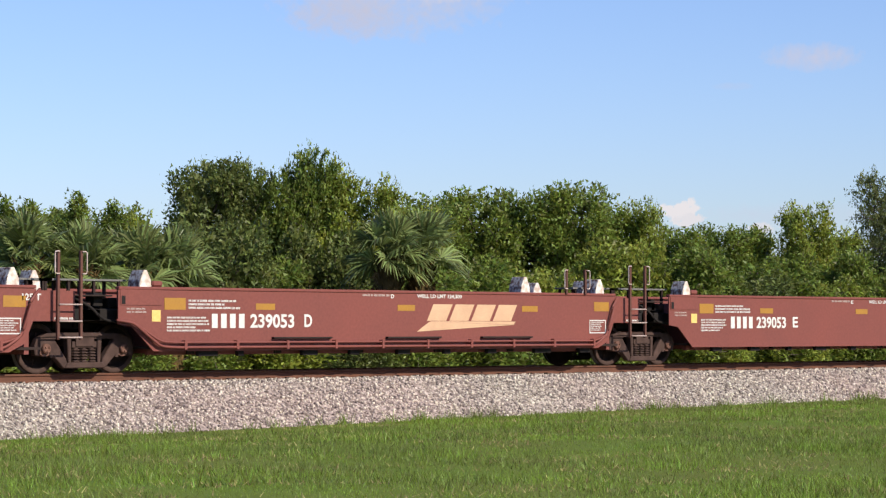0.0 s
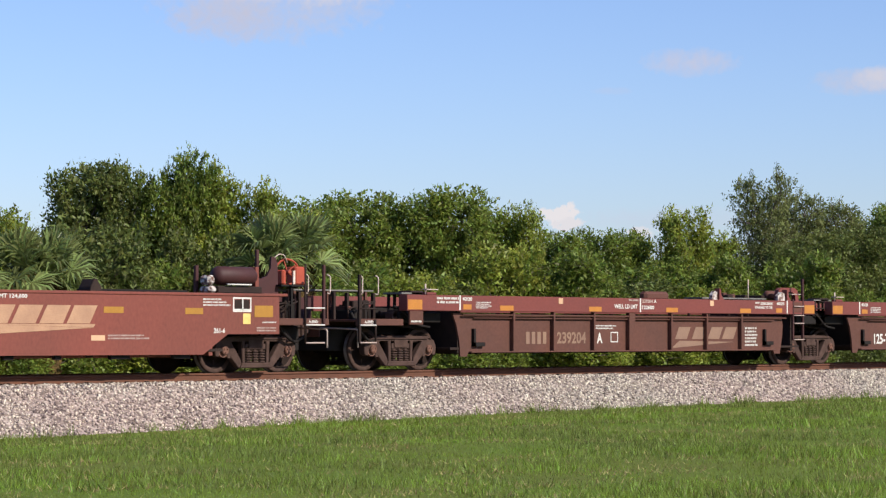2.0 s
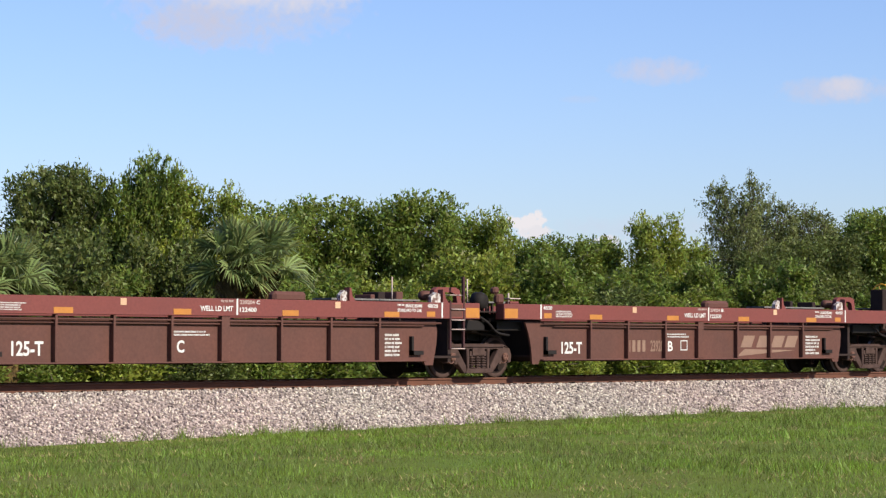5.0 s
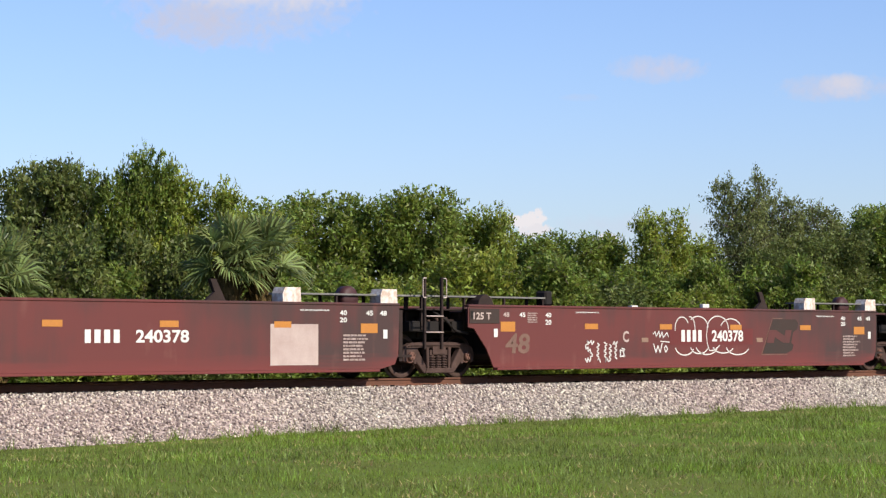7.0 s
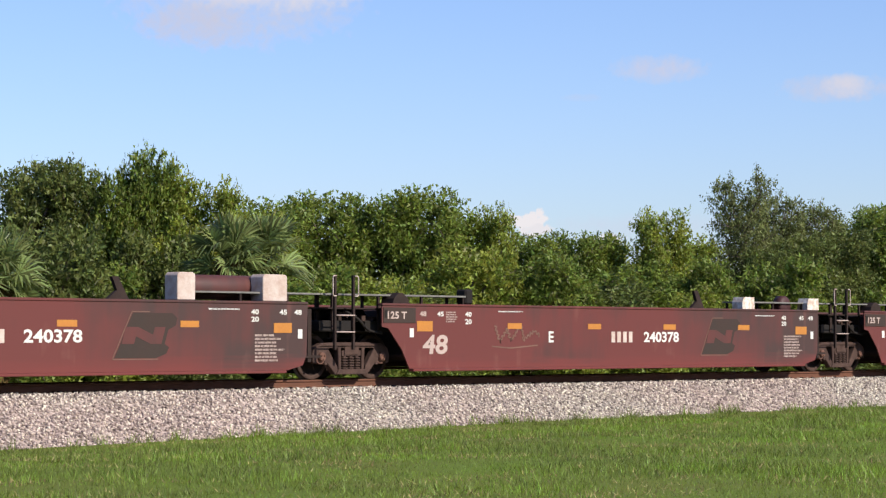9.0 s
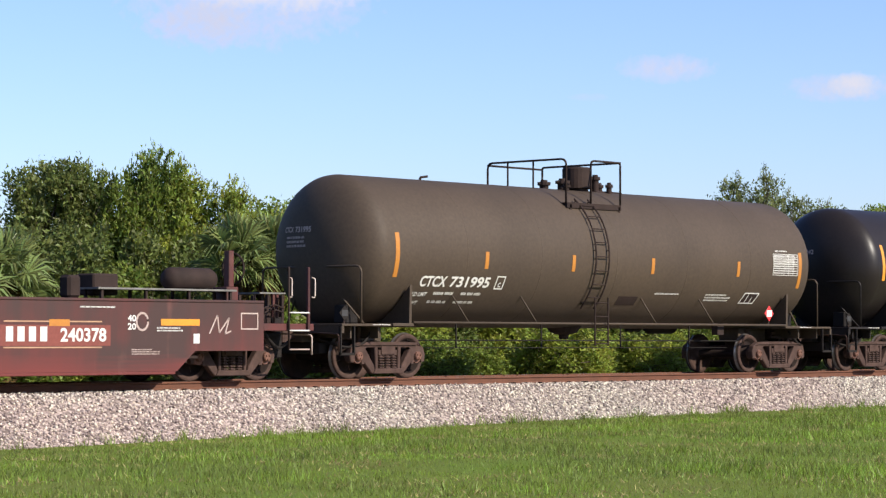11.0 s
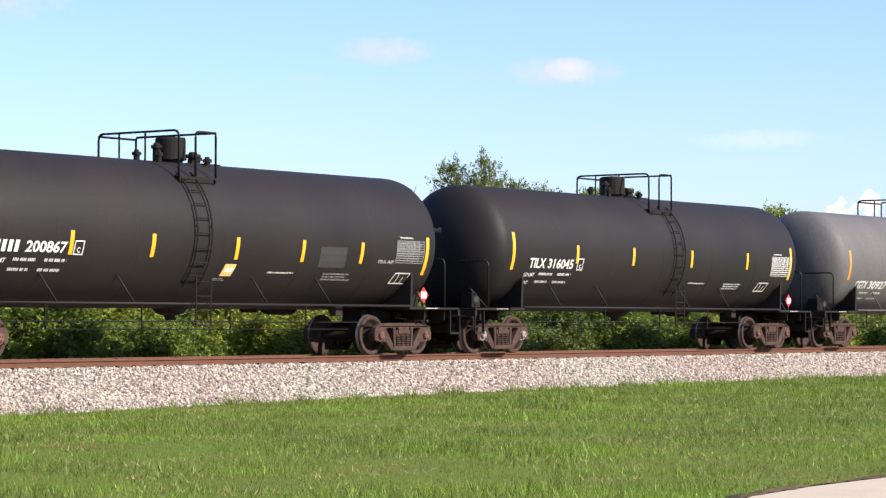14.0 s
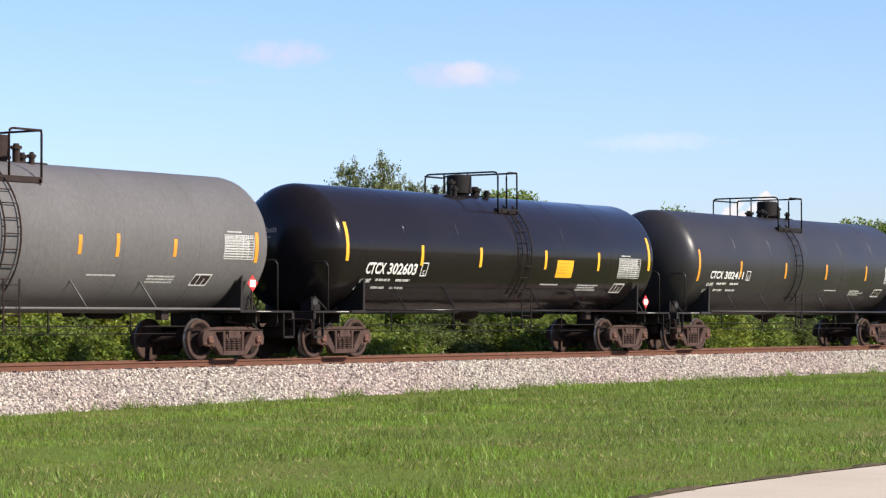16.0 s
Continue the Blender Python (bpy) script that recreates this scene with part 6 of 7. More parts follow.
def bn_logo(car, on, a=11.25):
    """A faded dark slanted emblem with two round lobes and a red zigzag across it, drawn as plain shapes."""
    b = B()
    for q in ([(a + 0.12, 0.98), (a + 1.15, 0.98), (a + 1.25, 1.29), (a + 0.3, 1.29)], [(a + 1.15, 0.98), (a + 1.33, 1.06), (a + 1.37, 1.2), (a + 1.25, 1.29)],
              [(a, 0.72), (a + 1.06, 0.72), (a + 1.15, 0.98), (a + 0.12, 0.98)],
              [(a - 0.15, 0.46), (a + 0.85, 0.46), (a + 1.06, 0.72), (a, 0.72)], [(a + 0.85, 0.46), (a + 1.1, 0.54), (a + 1.17, 0.66), (a + 1.06, 0.72)]):
        patch(b, on, q, 0.005, 1)
    part("logo", b, EMBLEM, car, "faded dark slanted emblem")
    b = B()
    for q in ([(a + 0.02, 0.72), (a + 0.32, 0.72), (a + 0.42, 1.03), (a + 0.12, 1.03)], [(a + 0.421, 1.03), (a + 0.365, 0.86), (a + 0.719, 0.72), (a + 0.775, 0.89)],
              [(a + 0.72, 0.72), (a + 0.98, 0.72), (a + 1.08, 1.03), (a + 0.82, 1.03)]):
        patch(b, on, q, 0.0075, 1)
    part("logo_band", b, RED_WORN, car)
    stroke(car, on, [(a - 0.19, 0.44), (a + 0.9, 0.44)], FADED_TAN, 0.018)
    stroke(car, on, [(a - 0.19, 0.44), (a + 0.27, 1.31), (a + 0.7, 1.31)], FADED_TAN, 0.016)


def wiggle(car, on, ends, mat, width, seed):
    """A spray line that wavers from side to side as it goes."""
    rng = random.Random(seed)
    pts = []
    for (a, c), (d, e) in zip(ends, ends[1:]):
        way = Vector((d - a, e - c))
        side = Vector((-way.y, way.x)).normalized()
        n = max(2, int(way.length / 0.045))
        for k in range(n):
            s = (0.045 if k % 2 else -0.045) * rng.uniform(0.6, 1.2)
            pts.append((a + way.x * k / n + side.x * s, c + way.y * k / n + side.y * s))
    stroke(car, on, pts, mat, width)


def marks_c(car, on):
    lettering(car, on, "C", 5.66, 5.88, 0.74, 0.99, PALE)
    plate(car, on, 7.4, 10.7, 0.68, 1.06, FRESH_RED, "fresh_paint_patch", 0.003)
    owner_mark(car, on, 7.85, 8.72, 0.75, 1.02, WHITE)
    lettering(car, on, "240378", 9.04, 10.3, 0.75, 1.02, WHITE)
    lettering(car, on, "48", 1.6, 2.4, 0.5, 0.93, FADED_TAN, slant=0.12)
    # sprayed loops over and under the number
    for cx, cz, rx, rz, d0, d1 in ((7.88, 1.05, 0.27, 0.27, 190, 30), (8.18, 1.05, 0.2, 0.28, 100, -10), (8.5, 1.06, 0.4, 0.28, 135, 5), (9.28, 1.06, 0.42, 0.29, 180, -5), (9.8, 1.04, 0.42, 0.25, 160, -10)):
        n = 16
        stroke(car, on, [(cx + rx * math.cos(radians(d0 + (d1 - d0) * k / n)), cz + rz * math.sin(radians(d0 + (d1 - d0) * k / n))) for k in range(n + 1)], WHITE, 0.024)
    stroke(car, on, [(8.86, 1.06), (8.83, 0.9), (8.86, 0.7), (8.95, 0.54), (9.15, 0.55), (9.35, 0.66)], WHITE, 0.024)
    for cx, rx, rz in ((7.98, 0.36, 0.2), (8.55, 0.34, 0.17), (8.85, 0.42, 0.19), (9.5, 0.4, 0.16), (10.08, 0.46, 0.2)):
        stroke(car, on, [(cx + rx * math.cos(radians(d)), 0.64 + rz * math.sin(radians(d))) for d in range(188, 346, 11)], WHITE, 0.026)
    # wavering scrawl
    for k, ends in enumerate([[(4.62, 0.72), (4.42, 0.76), (4.36, 0.62), (4.56, 0.5), (4.52, 0.36), (4.28, 0.33)], [(4.78, 0.72), (4.76, 0.36), (4.92, 0.33)], [(5.04, 0.74), (5.03, 0.34), (5.2, 0.36), (5.22, 0.74)],
                              [(5.4, 0.7), (5.4, 0.32)], [(5.3, 0.72), (5.52, 0.73)], [(5.66, 0.62), (5.72, 0.5), (5.64, 0.4), (5.56, 0.5), (5.66, 0.62)]]):
        wiggle(car, on, ends, WHITE, 0.03, k)
    stroke(car, on, [(6.78, 0.92), (6.86, 0.98), (6.9, 0.86), (7.0, 1.0), (7.03, 0.84), (7.12, 0.98), (7.16, 0.84), (7.3, 0.96), (7.36, 0.86)], WHITE, 0.024)
    stroke(car, on, [(6.8, 0.7), (6.88, 0.5), (6.96, 0.66), (7.04, 0.5), (7.12, 0.72)], WHITE, 0.03)
    stroke(car, on, [(7.2, 0.6), (7.26, 0.66), (7.33, 0.58), (7.25, 0.51), (7.2, 0.6)], WHITE, 0.028)
    stroke(car, on, [(7.05, 0.76), (7.4, 0.74)], WHITE, 0.022)
    block(car, "paper_tag", WHITE, (6.0, 6.22, -1.5, -1.4, 1.537, 1.57))
    block(car, "paper_tag", WHITE, (8.7, 8.96, -1.5, -1.4, 1.537, 1.63), bevel=0.01)
    plate(car, on, 6.35, 6.6, 0.74, 0.84, TAN, "label_plate")
    plate(car, on, 10.85, 11.1, 0.74, 0.84, TAN, "label_plate")
    bn_logo(car, on, 11.25)


def marks_d(car, on):
    lettering(car, on, "D", 5.67, 5.85, 0.74, 0.98, WHITE)
    owner_mark(car, on, 7.86, 8.7, 0.74, 0.98, WORN_WHITE)
    lettering(car, on, "240378", 9.04, 10.36, 0.74, 0.98, WHITE)
    lettering(car, on, "48", 1.6, 2.38, 0.5, 0.93, PALE, slant=0.12)
    bn_logo(car, on, 11.25)
    part("air_reservoir", lathe(B(), [(13.3, 0.02), (13.35, 0.2), (13.45, 0.24), (15.5, 0.24), (15.6, 0.2), (15.65, 0.02)], 18, "x", (0, -0.8, 1.8)), RED_WORN, car, "dark red air tank on the deck", smooth=True)
    for x0, x1 in ((12.75, 13.2), (14.95, 15.6)):
        b = prism(B(), [(x0, 1.54), (x1, 1.54), (x1, 2.02), (x1 - 0.06, 2.06), (x0 + 0.05, 2.06), (x0, 2.0)], -1.36, -1.0)
        bmesh.ops.bevel(b, geom=b.edges[:], offset=0.012, segments=1, affect="EDGES")
        part("guide_bracket", b, WORN_WHITE, car, "white painted guide block")


def marks_e(car, on):
    lettering(car, on, "E", 5.67, 5.84, 0.74, 0.98, WHITE)
    owner_mark(car, on, 7.86, 8.7, 0.74, 0.98, WORN_WHITE)
    lettering(car, on, "240378", 9.04, 10.36, 0.74, 0.98, WHITE)
    lettering(car, on, "48", 1.62, 2.38, 0.5, 0.9, PALE, slant=0.12)
    wiggle(car, on, [(3.9, 1.1), (4.05, 0.75), (4.3, 1.05), (4.4, 0.78), (4.75, 1.1), (4.85, 0.8), (5.2, 1.0), (5.4, 0.85)], FADED_TAN, 0.03, 21)
    stroke(car, on, [(3.8, 0.66), (4.4, 0.62), (5.3, 0.68)], FADED_TAN, 0.025)
    bn_logo(car, on, 11.4)


def marks_b(car, on):
    plate(car, on, 12.6, 13.9, 0.3, 1.1, PALE, "paint_patch", 0.004)
    owner_mark(car, on, 8.0, 8.9, 0.74, 0.98, WHITE)
    lettering(car, on, "240378", 9.2, 10.5, 0.74, 0.98, WHITE)


def marks_a(car, on):
    plate(car, on, 11.6, 14.1, 0.68, 1.05, RED, "paint_patch", 0.003)
    owner_mark(car, on, 11.75, 12.75, 0.76, 1.02, WHITE)
    lettering(car, on, "240378", 12.95, 14.0, 0.75, 1.0, WHITE)
    for u in (0.64, 1.1):
        plate(car, on, 11.7, 13.9, u, u + 0.025, FADED_CREAM, "paint_line", 0.005)
    lettering(car, on, "UNIT LD LMT 116900 PER UNIT", 7.2, 9.3, 0.82, 0.92, WHITE)
    stroke(car, on, [(10.55 + 0.22 * math.cos(k * 0.5), 0.95 + 0.22 * math.sin(k * 0.5)) for k in range(14)], WHITE, 0.05)
    stroke(car, on, [(10.85, 0.6), (10.9, 1.1), (11.0, 0.75), (11.15, 1.15), (11.1, 0.7)], WHITE, 0.05)
    stroke(car, on, [(11.2, 1.1), (11.2, 0.65), (11.45, 1.0), (11.25, 0.85), (11.55, 0.65)], WHITE, 0.04)
    frame_sign(car, on, 9.8, 10.0, 0.8, 1.0, WHITE, t=0.02)
    lettering(car, on, "40", 14.5, 14.7, 1.12, 1.24, WHITE)
    lettering(car, on, "20", 14.5, 14.7, 0.97, 1.09, WHITE)
    plate(car, on, 15.3, 16.25, 1.05, 1.17, AMBER)
    plate(car, on, 16.1, 16.25, 0.72, 0.9, WHITE, "label_plate")
    small_print(car, on, 15.2, 15.9, 0.92, 1.02, 2, WHITE, 4)
    stroke(car, on, [(14.85 + 0.14 * math.cos(k * 0.6), 1.12 + 0.16 * math.sin(k * 0.6)) for k in range(12)], PALE, 0.04)
    stroke(car, on, [(16.5, 0.9), (16.7, 1.25), (16.75, 0.92), (17.0, 1.2), (16.9, 0.9), (17.05, 0.95)], PALE, 0.03)
    frame_sign(car, on, 17.3, 17.75, 0.98, 1.3, PALE, t=0.025)
    small_print(car, on, 14.6, 15.3, 0.5, 0.62, 3, PALE, 9)


smooth_unit(9.68, 15.4, "C", RED, "124,300", "cream_piped", seed=1)
smooth_unit(25.08, 15.4, "D", RED, "124,300", "cream_piped", seed=2)
smooth_unit(40.48, 15.35, "E", RED, "124,300", "plain", seed=3)
smooth_unit(55.83, 15.35, "A", RED_FADED, "124,600", "cream", end=True, seed=4)
for i, (u, load) in enumerate((("A", "122600"), ("E", "122600"), ("D", "122400"), ("C", "122400"), ("B", "122500"))):
    ribbed_unit(75.4 + 15.5 * i, 15.5, u, load, first=i == 0, end=i == 4, seed=20 + i, logo=u != "C" and u != "E")
for i, (u, mk) in enumerate((("B", marks_b), ("C", marks_c), ("D", marks_d), ("E", marks_e), ("A", marks_a))):
    plain_unit((156.7, 174.6, 192.41, 210.1, 227.85)[i], (17.9, 17.81, 17.69, 17.75, 17.5)[i], u, mk, end=i == 4, first=i == 0, seed=40 + i)

# ---- tank cars ----
SHELL = Round()
SLIP = 0.55


RADIUS = 1.57


def tank_shell(car, mat, a0, a1):
    """A long barrel with a shallow ellipsoidal head at each end."""
    b = B()
    head = [(-0.76 * math.sin(radians(a)), RADIUS * math.cos(radians(a))) for a in (89.6, 86, 80, 72, 63, 54, 45, 36, 27, 18, 9, 0)]
    prof = [(a0 + x, r) for x, r in head] + [(a1 - x, r) for x, r in head[::-1]]
    lathe(b, prof, 72, "x", (0, 0, 2.62))
    tank = part("tank", b, mat, car, smooth=True)
    for x in (1.9, 4.3, 6.9, 9.5, 12.0):
        b = B()
        lathe(b, [(x - 0.014, RADIUS - 0.002), (x - 0.006, RADIUS + 0.0035), (x + 0.006, RADIUS + 0.0035), (x + 0.014, RADIUS - 0.002)], 72, "x", (0, 0, 2.62))
        part("weld_seam", b, mat, tank, smooth=True)
    return tank


def on_shell(a, deg, lift=0.0):
    t = radians(deg)
    return Vector((a, -(RADIUS + lift) * math.cos(t), 2.62 + (RADIUS + lift) * math.sin(t)))


def stripe(car, a, lo, hi, mat, w=0.11):
    plate(car, SHELL, a - w / 2, a + w / 2, radians(lo) * RADIUS, radians(hi) * RADIUS, mat, "reflector", 0.006, split=5)


def deg_box(lo, hi):
    return radians(lo) * RADIUS, radians(hi) * RADIUS


def tank_ladder(car, x, mat):
    for k in (0, 0.46):
        pts = [on_shell(x + k, d, 0.075) for d in range(52, -45, -8)]
        part("ladder_rail", tube(B(), pts, 0.021, 5), mat, car)
        part("ladder_rail", tube(B(), [(x + k, -1.6, 1.72), (x + k, -1.6, 0.66)], 0.021, 5), mat, car)
    for d in range(44, -40, -11):
        bar(car, "rung", [on_shell(x, d, 0.075), on_shell(x + 0.46, d, 0.075)], 0.013, mat, 5)
    for z in (0.7, 1.0, 1.3, 1.6):
        bar(car, "rung", [(x, -1.6, z), (x + 0.46, -1.6, z)], 0.013, mat, 5)
    for d in (50, 5, -40):
        for k in (0, 0.46):
            bar(car, "ladder_clip", [on_shell(x + k, d, -0.01), on_shell(x + k, d, 0.075)], 0.012, mat, 5)


def top_works(car, x0, x1, dome_x, mat, iron, kind=0, vent=False):
    """Platform, railing, dome and valves over the ladder at x."""
    x = x0 + 0.4
    for s in (-1, 1):
        ylo, yhi = (-1.18, -0.62) if s < 0 else (0.62, 1.18)
        block(car, "platform_deck", iron, (x0, x1, ylo, yhi, 3.78, 3.82), (x0, x1, ylo, ylo + 0.05, 3.70, 3.78), (x0 + 0.1, x0 + 0.16, ylo, yhi, 3.64, 3.78), (x1 - 0.1, x1 - 0.04, ylo, yhi, 3.64, 3.78))
    zt = 4.78
    # end hoop towards the near corner, side rails and posts
    bar(car, "railing", [(x0, 1.15, 3.8), (x0, 1.15, zt), (x0, -1.15, zt), (x0, -1.15, 3.8)], 0.026, iron, 6, 0.14)
    bar(car, "railing", [(x1, 1.15, 3.8), (x1, 1.15, zt), (x1, -1.15, zt), (x1, -1.15, 3.8)], 0.026, iron, 6, 0.06)
    bar(car, "railing", [(x0 + 0.45 * (x1 - x0), -1.15, 3.8), (x0 + 0.45 * (x1 - x0), -1.15, zt), (x1, -1.15, zt)], 0.026, iron, 6, 0.12)
    bar(car, "railing", [(x0, 1.15, zt - 0.05), (x1, 1.15, zt - 0.05)], 0.026, iron, 6)
    bar(car, "railing", [(x0, 0.55, zt), (x0, 0.55, 4.1)], 0.022, iron, 6)
    bar(car, "railing", [(x0, -0.2, zt), (x0, -0.2, 4.15)], 0.022, iron, 6)
    # dome with its lid
    b = lathe(B(), [(4.0, 0.27), (4.22, 0.27), (4.24, 0.35), (4.29, 0.35), (4.29, 0.33), (4.68, 0.33), (4.72, 0.31), (4.74, 0.1), (4.74, 0.01)], 24, "z", (dome_x, 0, 0))
    part("valve_dome", b, iron, car, smooth=False)
    for dx, dy, h, r in ((-0.55, -0.1, 4.58, 0.12), (-0.95, 0.1, 4.42, 0.1), (-0.75, -0.35, 4.4, 0.09), (0.62, -0.1, 4.44, 0.17), (0.98, 0.15, 4.4, 0.15), (0.8, -0.35, 4.34, 0.1)):
        px = dome_x + dx * (1 if kind == 0 else -1)
        b = lathe(B(), [(4.05, r * 0.7), (h - 0.12, r * 0.7), (h - 0.12, r), (h - 0.05, r), (h - 0.05, r * 0.6), (h, r * 0.5), (h, 0.01)], 12, "z", (px, dy, 0))
        part("top_valve", b, iron, car)
        tube_b = tube(B(), [(px - r * 1.3, dy, h - 0.08), (px + r * 1.3, dy, h - 0.08)], 0.025, 6)
        part("valve_bolt", tube_b, iron, car)
    block(car, "manway", iron, (dome_x + 0.35, dome_x + 1.35, -0.3, 0.3, 4.08, 4.2), bevel=0.04)
    if vent:
        bar(car, "vent", [(x - 4.0, -0.1, 4.12), (x - 4.0, -0.1, 4.24), (x - 3.78, -0.1, 4.27)], 0.03, iron, 6, 0.03)


def under_works(car, mat, T):
    bar(car, "side_runner", [(0.3, -1.5, 1.14), (T - 0.35, -1.5, 1.14)], 0.03, mat, 6)
    bar(car, "side_runner", [(0.3, 1.5, 1.14), (T - 0.35, 1.5, 1.14)], 0.03, mat, 6)
    for a in (2.0, 4.2, 8.4, 10.6):
        for s in (-1, 1):
            bar(car, "runner_strut", [(a - 0.32, s * 1.28, 1.74), (a, s * 1.49, 1.14)], 0.02, mat, 5)
    bar(car, "brake_pipe", [(0.9, -0.75, 0.78), (T - 1.3, -0.75, 0.76)], 0.016, BLACK_IRON, 6)
    bar(car, "brake_pipe", [(0.9, -0.45, 0.62), (T - 1.3, -0.45, 0.6)], 0.011, BLACK_IRON, 6)
    for a in (2.4, 5.2, 8.0, 10.6):
        block(car, "pipe_hanger", BLACK_IRON, (a - 0.013, a + 0.013, -0.78, -0.755, 0.62, 1.12))
    part("bottom_outlet", lathe(B(), [(0.80, 0.02), (0.80, 0.1), (0.9, 0.12), (0.95, 0.3), (1.2, 0.5)], 16, "z", (6.9, 0, 0)), GRIME, car)
    part("air_reservoir", lathe(B(), [(10.9, 0.02), (10.93, 0.13), (11.05, 0.17), (11.9, 0.17), (12.0, 0.13), (12.03, 0.02)], 16, "x", (0, 0.75, 1.1)), BLACK_IRON, car, smooth=True)
    block(car, "brake_cylinder", BLACK_IRON, (10.2, 10.6, 0.6, 0.9, 0.98, 1.2), bevel=0.05)
    block(car, "retainer_box", GRIME, (10.9, 11.15, -1.38, -1.2, 0.9, 1.12), bevel=0.01)


def tank_end(car, x, way, mat, text_seed):
    """Stub sill, platform, handrail, saddle and coupler; way points out of the car."""
    def X(d):
        return x + way * d

    def span(d0, d1):
        return min(X(d0), X(d1)), max(X(d0), X(d1))

    a, c = span(0.25, 1.72)
    block(car, "end_platform", mat, (a, c, -1.45, 1.45, 1.06, 1.11), bevel=0.01)
    a, c = span(-0.6, 1.7)
    block(car, "stub_sill", mat, (a, c, -0.3, 0.3, 0.74, 1.06), bevel=0.015)
    a, c = span(1.66, 1.72)
    block(car, "end_sill", mat, (a, c, -1.45, 1.45, 0.92, 1.06))
    # saddle plates beside the shell
    for s in (-1, 1):
        b = B()
        ring = [(s * 1.47, 1.11), (s * 1.49, 1.9), (s * 1.2, 1.60), (s * 0.8, 1.26), (s * 0.55, 1.11)]
        x0, x1 = span(-0.27, -0.2)
        p = [b.verts.new((x0, y, z)) for y, z in ring]
        q = [b.verts.new((x1, y, z)) for y, z in ring]
        b.faces.new(p), b.faces.new(q[::-1])
        for i in range(5):
            b.faces.new((p[i], p[(i + 1) % 5], q[(i + 1) % 5], q[i]))
        part("saddle_plate", b, mat, car)
        a, c = span(-0.32, 0.3)
        block(car, "bolster_arm", mat, (a, c, min(s * 0.3, s * 1.5), max(s * 0.3, s * 1.5), 1.06, 1.125), bevel=0.01)
    block(car, "centre_plate", mat, (x - 0.35, x + 0.35, -0.45, 0.45, 0.745, 1.06), bevel=0.03)
    # handrail across the end, with braces
    bar(car, "handrail", [(X(1.15), -1.42, 1.1), (X(1.15), -1.42, 2.27), (X(1.15), 1.42, 2.27), (X(1.15), 1.42, 1.1)], 0.024, mat, 6, 0.14)
    for s in (-1, 1):
        bar(car, "brace", [(X(1.15), s * 0.15, 2.27), (X(0.75), s * 1.1, 1.12)], 0.022, mat, 6)
        block(car, "step", BLACK_IRON, (min(X(1.35), X(1.75)), max(X(1.35), X(1.75)), s * 1.42 - 0.03, s * 1.42 + 0.03, 0.48, 0.53))
        for d in (1.36, 1.74):
            block(car, "step_hanger", BLACK_IRON, (X(d) - 0.015, X(d) + 0.015, s * 1.42 - 0.03, s * 1.42 + 0.03, 0.5, 1.06))
    a, c = span(0.35, 0.85)
    small_print(car, Flat(-1.452), a, c, 1.068, 1.10, 1, WHITE, text_seed, full=True)
    bar(car, "brake_rod", [(X(0.1), -0.75, 0.86), (X(0.9), -0.8, 0.8), (X(1.5), -0.7, 0.98)], 0.028, TRUCK, 6, 0.1)
    part("slack_adjuster", lathe(B(), [(X(0.35), 0.02), (X(0.35), 0.07), (X(0.8), 0.07), (X(0.8), 0.02)][:: way], 10, "x", (0, -0.55, 0.95)), TRUCK, car)
    block(car, "brake_bracket", TRUCK, (*span(0.95, 1.12), -0.95, -0.7, 0.86, 1.06), bevel=0.012)
    block(car, "brake_lever", TRUCK, (*span(0.62, 0.7), -0.9, -0.84, 0.62, 1.05), bevel=0.012)
    # added black box, for the shaded far truck and bolster behind
    block(car, "draft_box", BLACK_IRON, (*span(0.75, 1.5), -0.6, 0.6, 0.5, 0.735), bevel=0.02)
    bar(car, "uncoupling_lever", [(X(1.76), -1.4, 0.55), (X(1.76), -1.4, 0.9), (X(1.76), -0.2, 0.95)], 0.018, TRUCK, 6, 0.06)
    bar(car, "brake_hose", [(X(0.45), -1.05, 1.0), (X(0.75), -1.1, 0.7), (X(1.15), -1.0, 0.62), (X(1.5), -0.6, 0.8)], 0.03, BLACK_IRON, 6, 0.14)
    block(car, "brake_valve", BLACK_IRON, (*span(0.6, 0.95), -0.8, -0.45, 1.12, 1.5), (*span(0.68, 0.86), -0.72, -0.53, 1.5, 1.62), bevel=0.02)
    for d in (0.5, 1.3):
        block(car, "sill_gusset", mat, (*span(d, d + 0.04), -1.3, -0.32, 0.82, 1.058))
    add_coupler(car, X(1.55), way)


def diamond(car, x, y, z, lit=True, r=0.19):
    """A hazard placard on its point, in a holder that faces outwards."""
    b = B()
    v = [(x - r, z), (x, z - r), (x + r, z), (x, z + r)]
    prism(b, v, y - 0.006, y + 0.006)
    p = part("placard", b, SAFETY_RED if lit else BLACK_IRON, car, "red and white diamond placard" if lit else "dark diamond placard")
    b = box(B(), x - r * 0.55, x + r * 0.55, y - 0.012, y - 0.0065, z - r * 0.42, z + r * 0.42)
    part("placard_panel", b, WHITE if lit else PATCH_GREY, p)
    block(car, "placard_post", GRIME, (x - 0.02, x + 0.02, y + 0.0065, y + 0.03, 1.1, z))


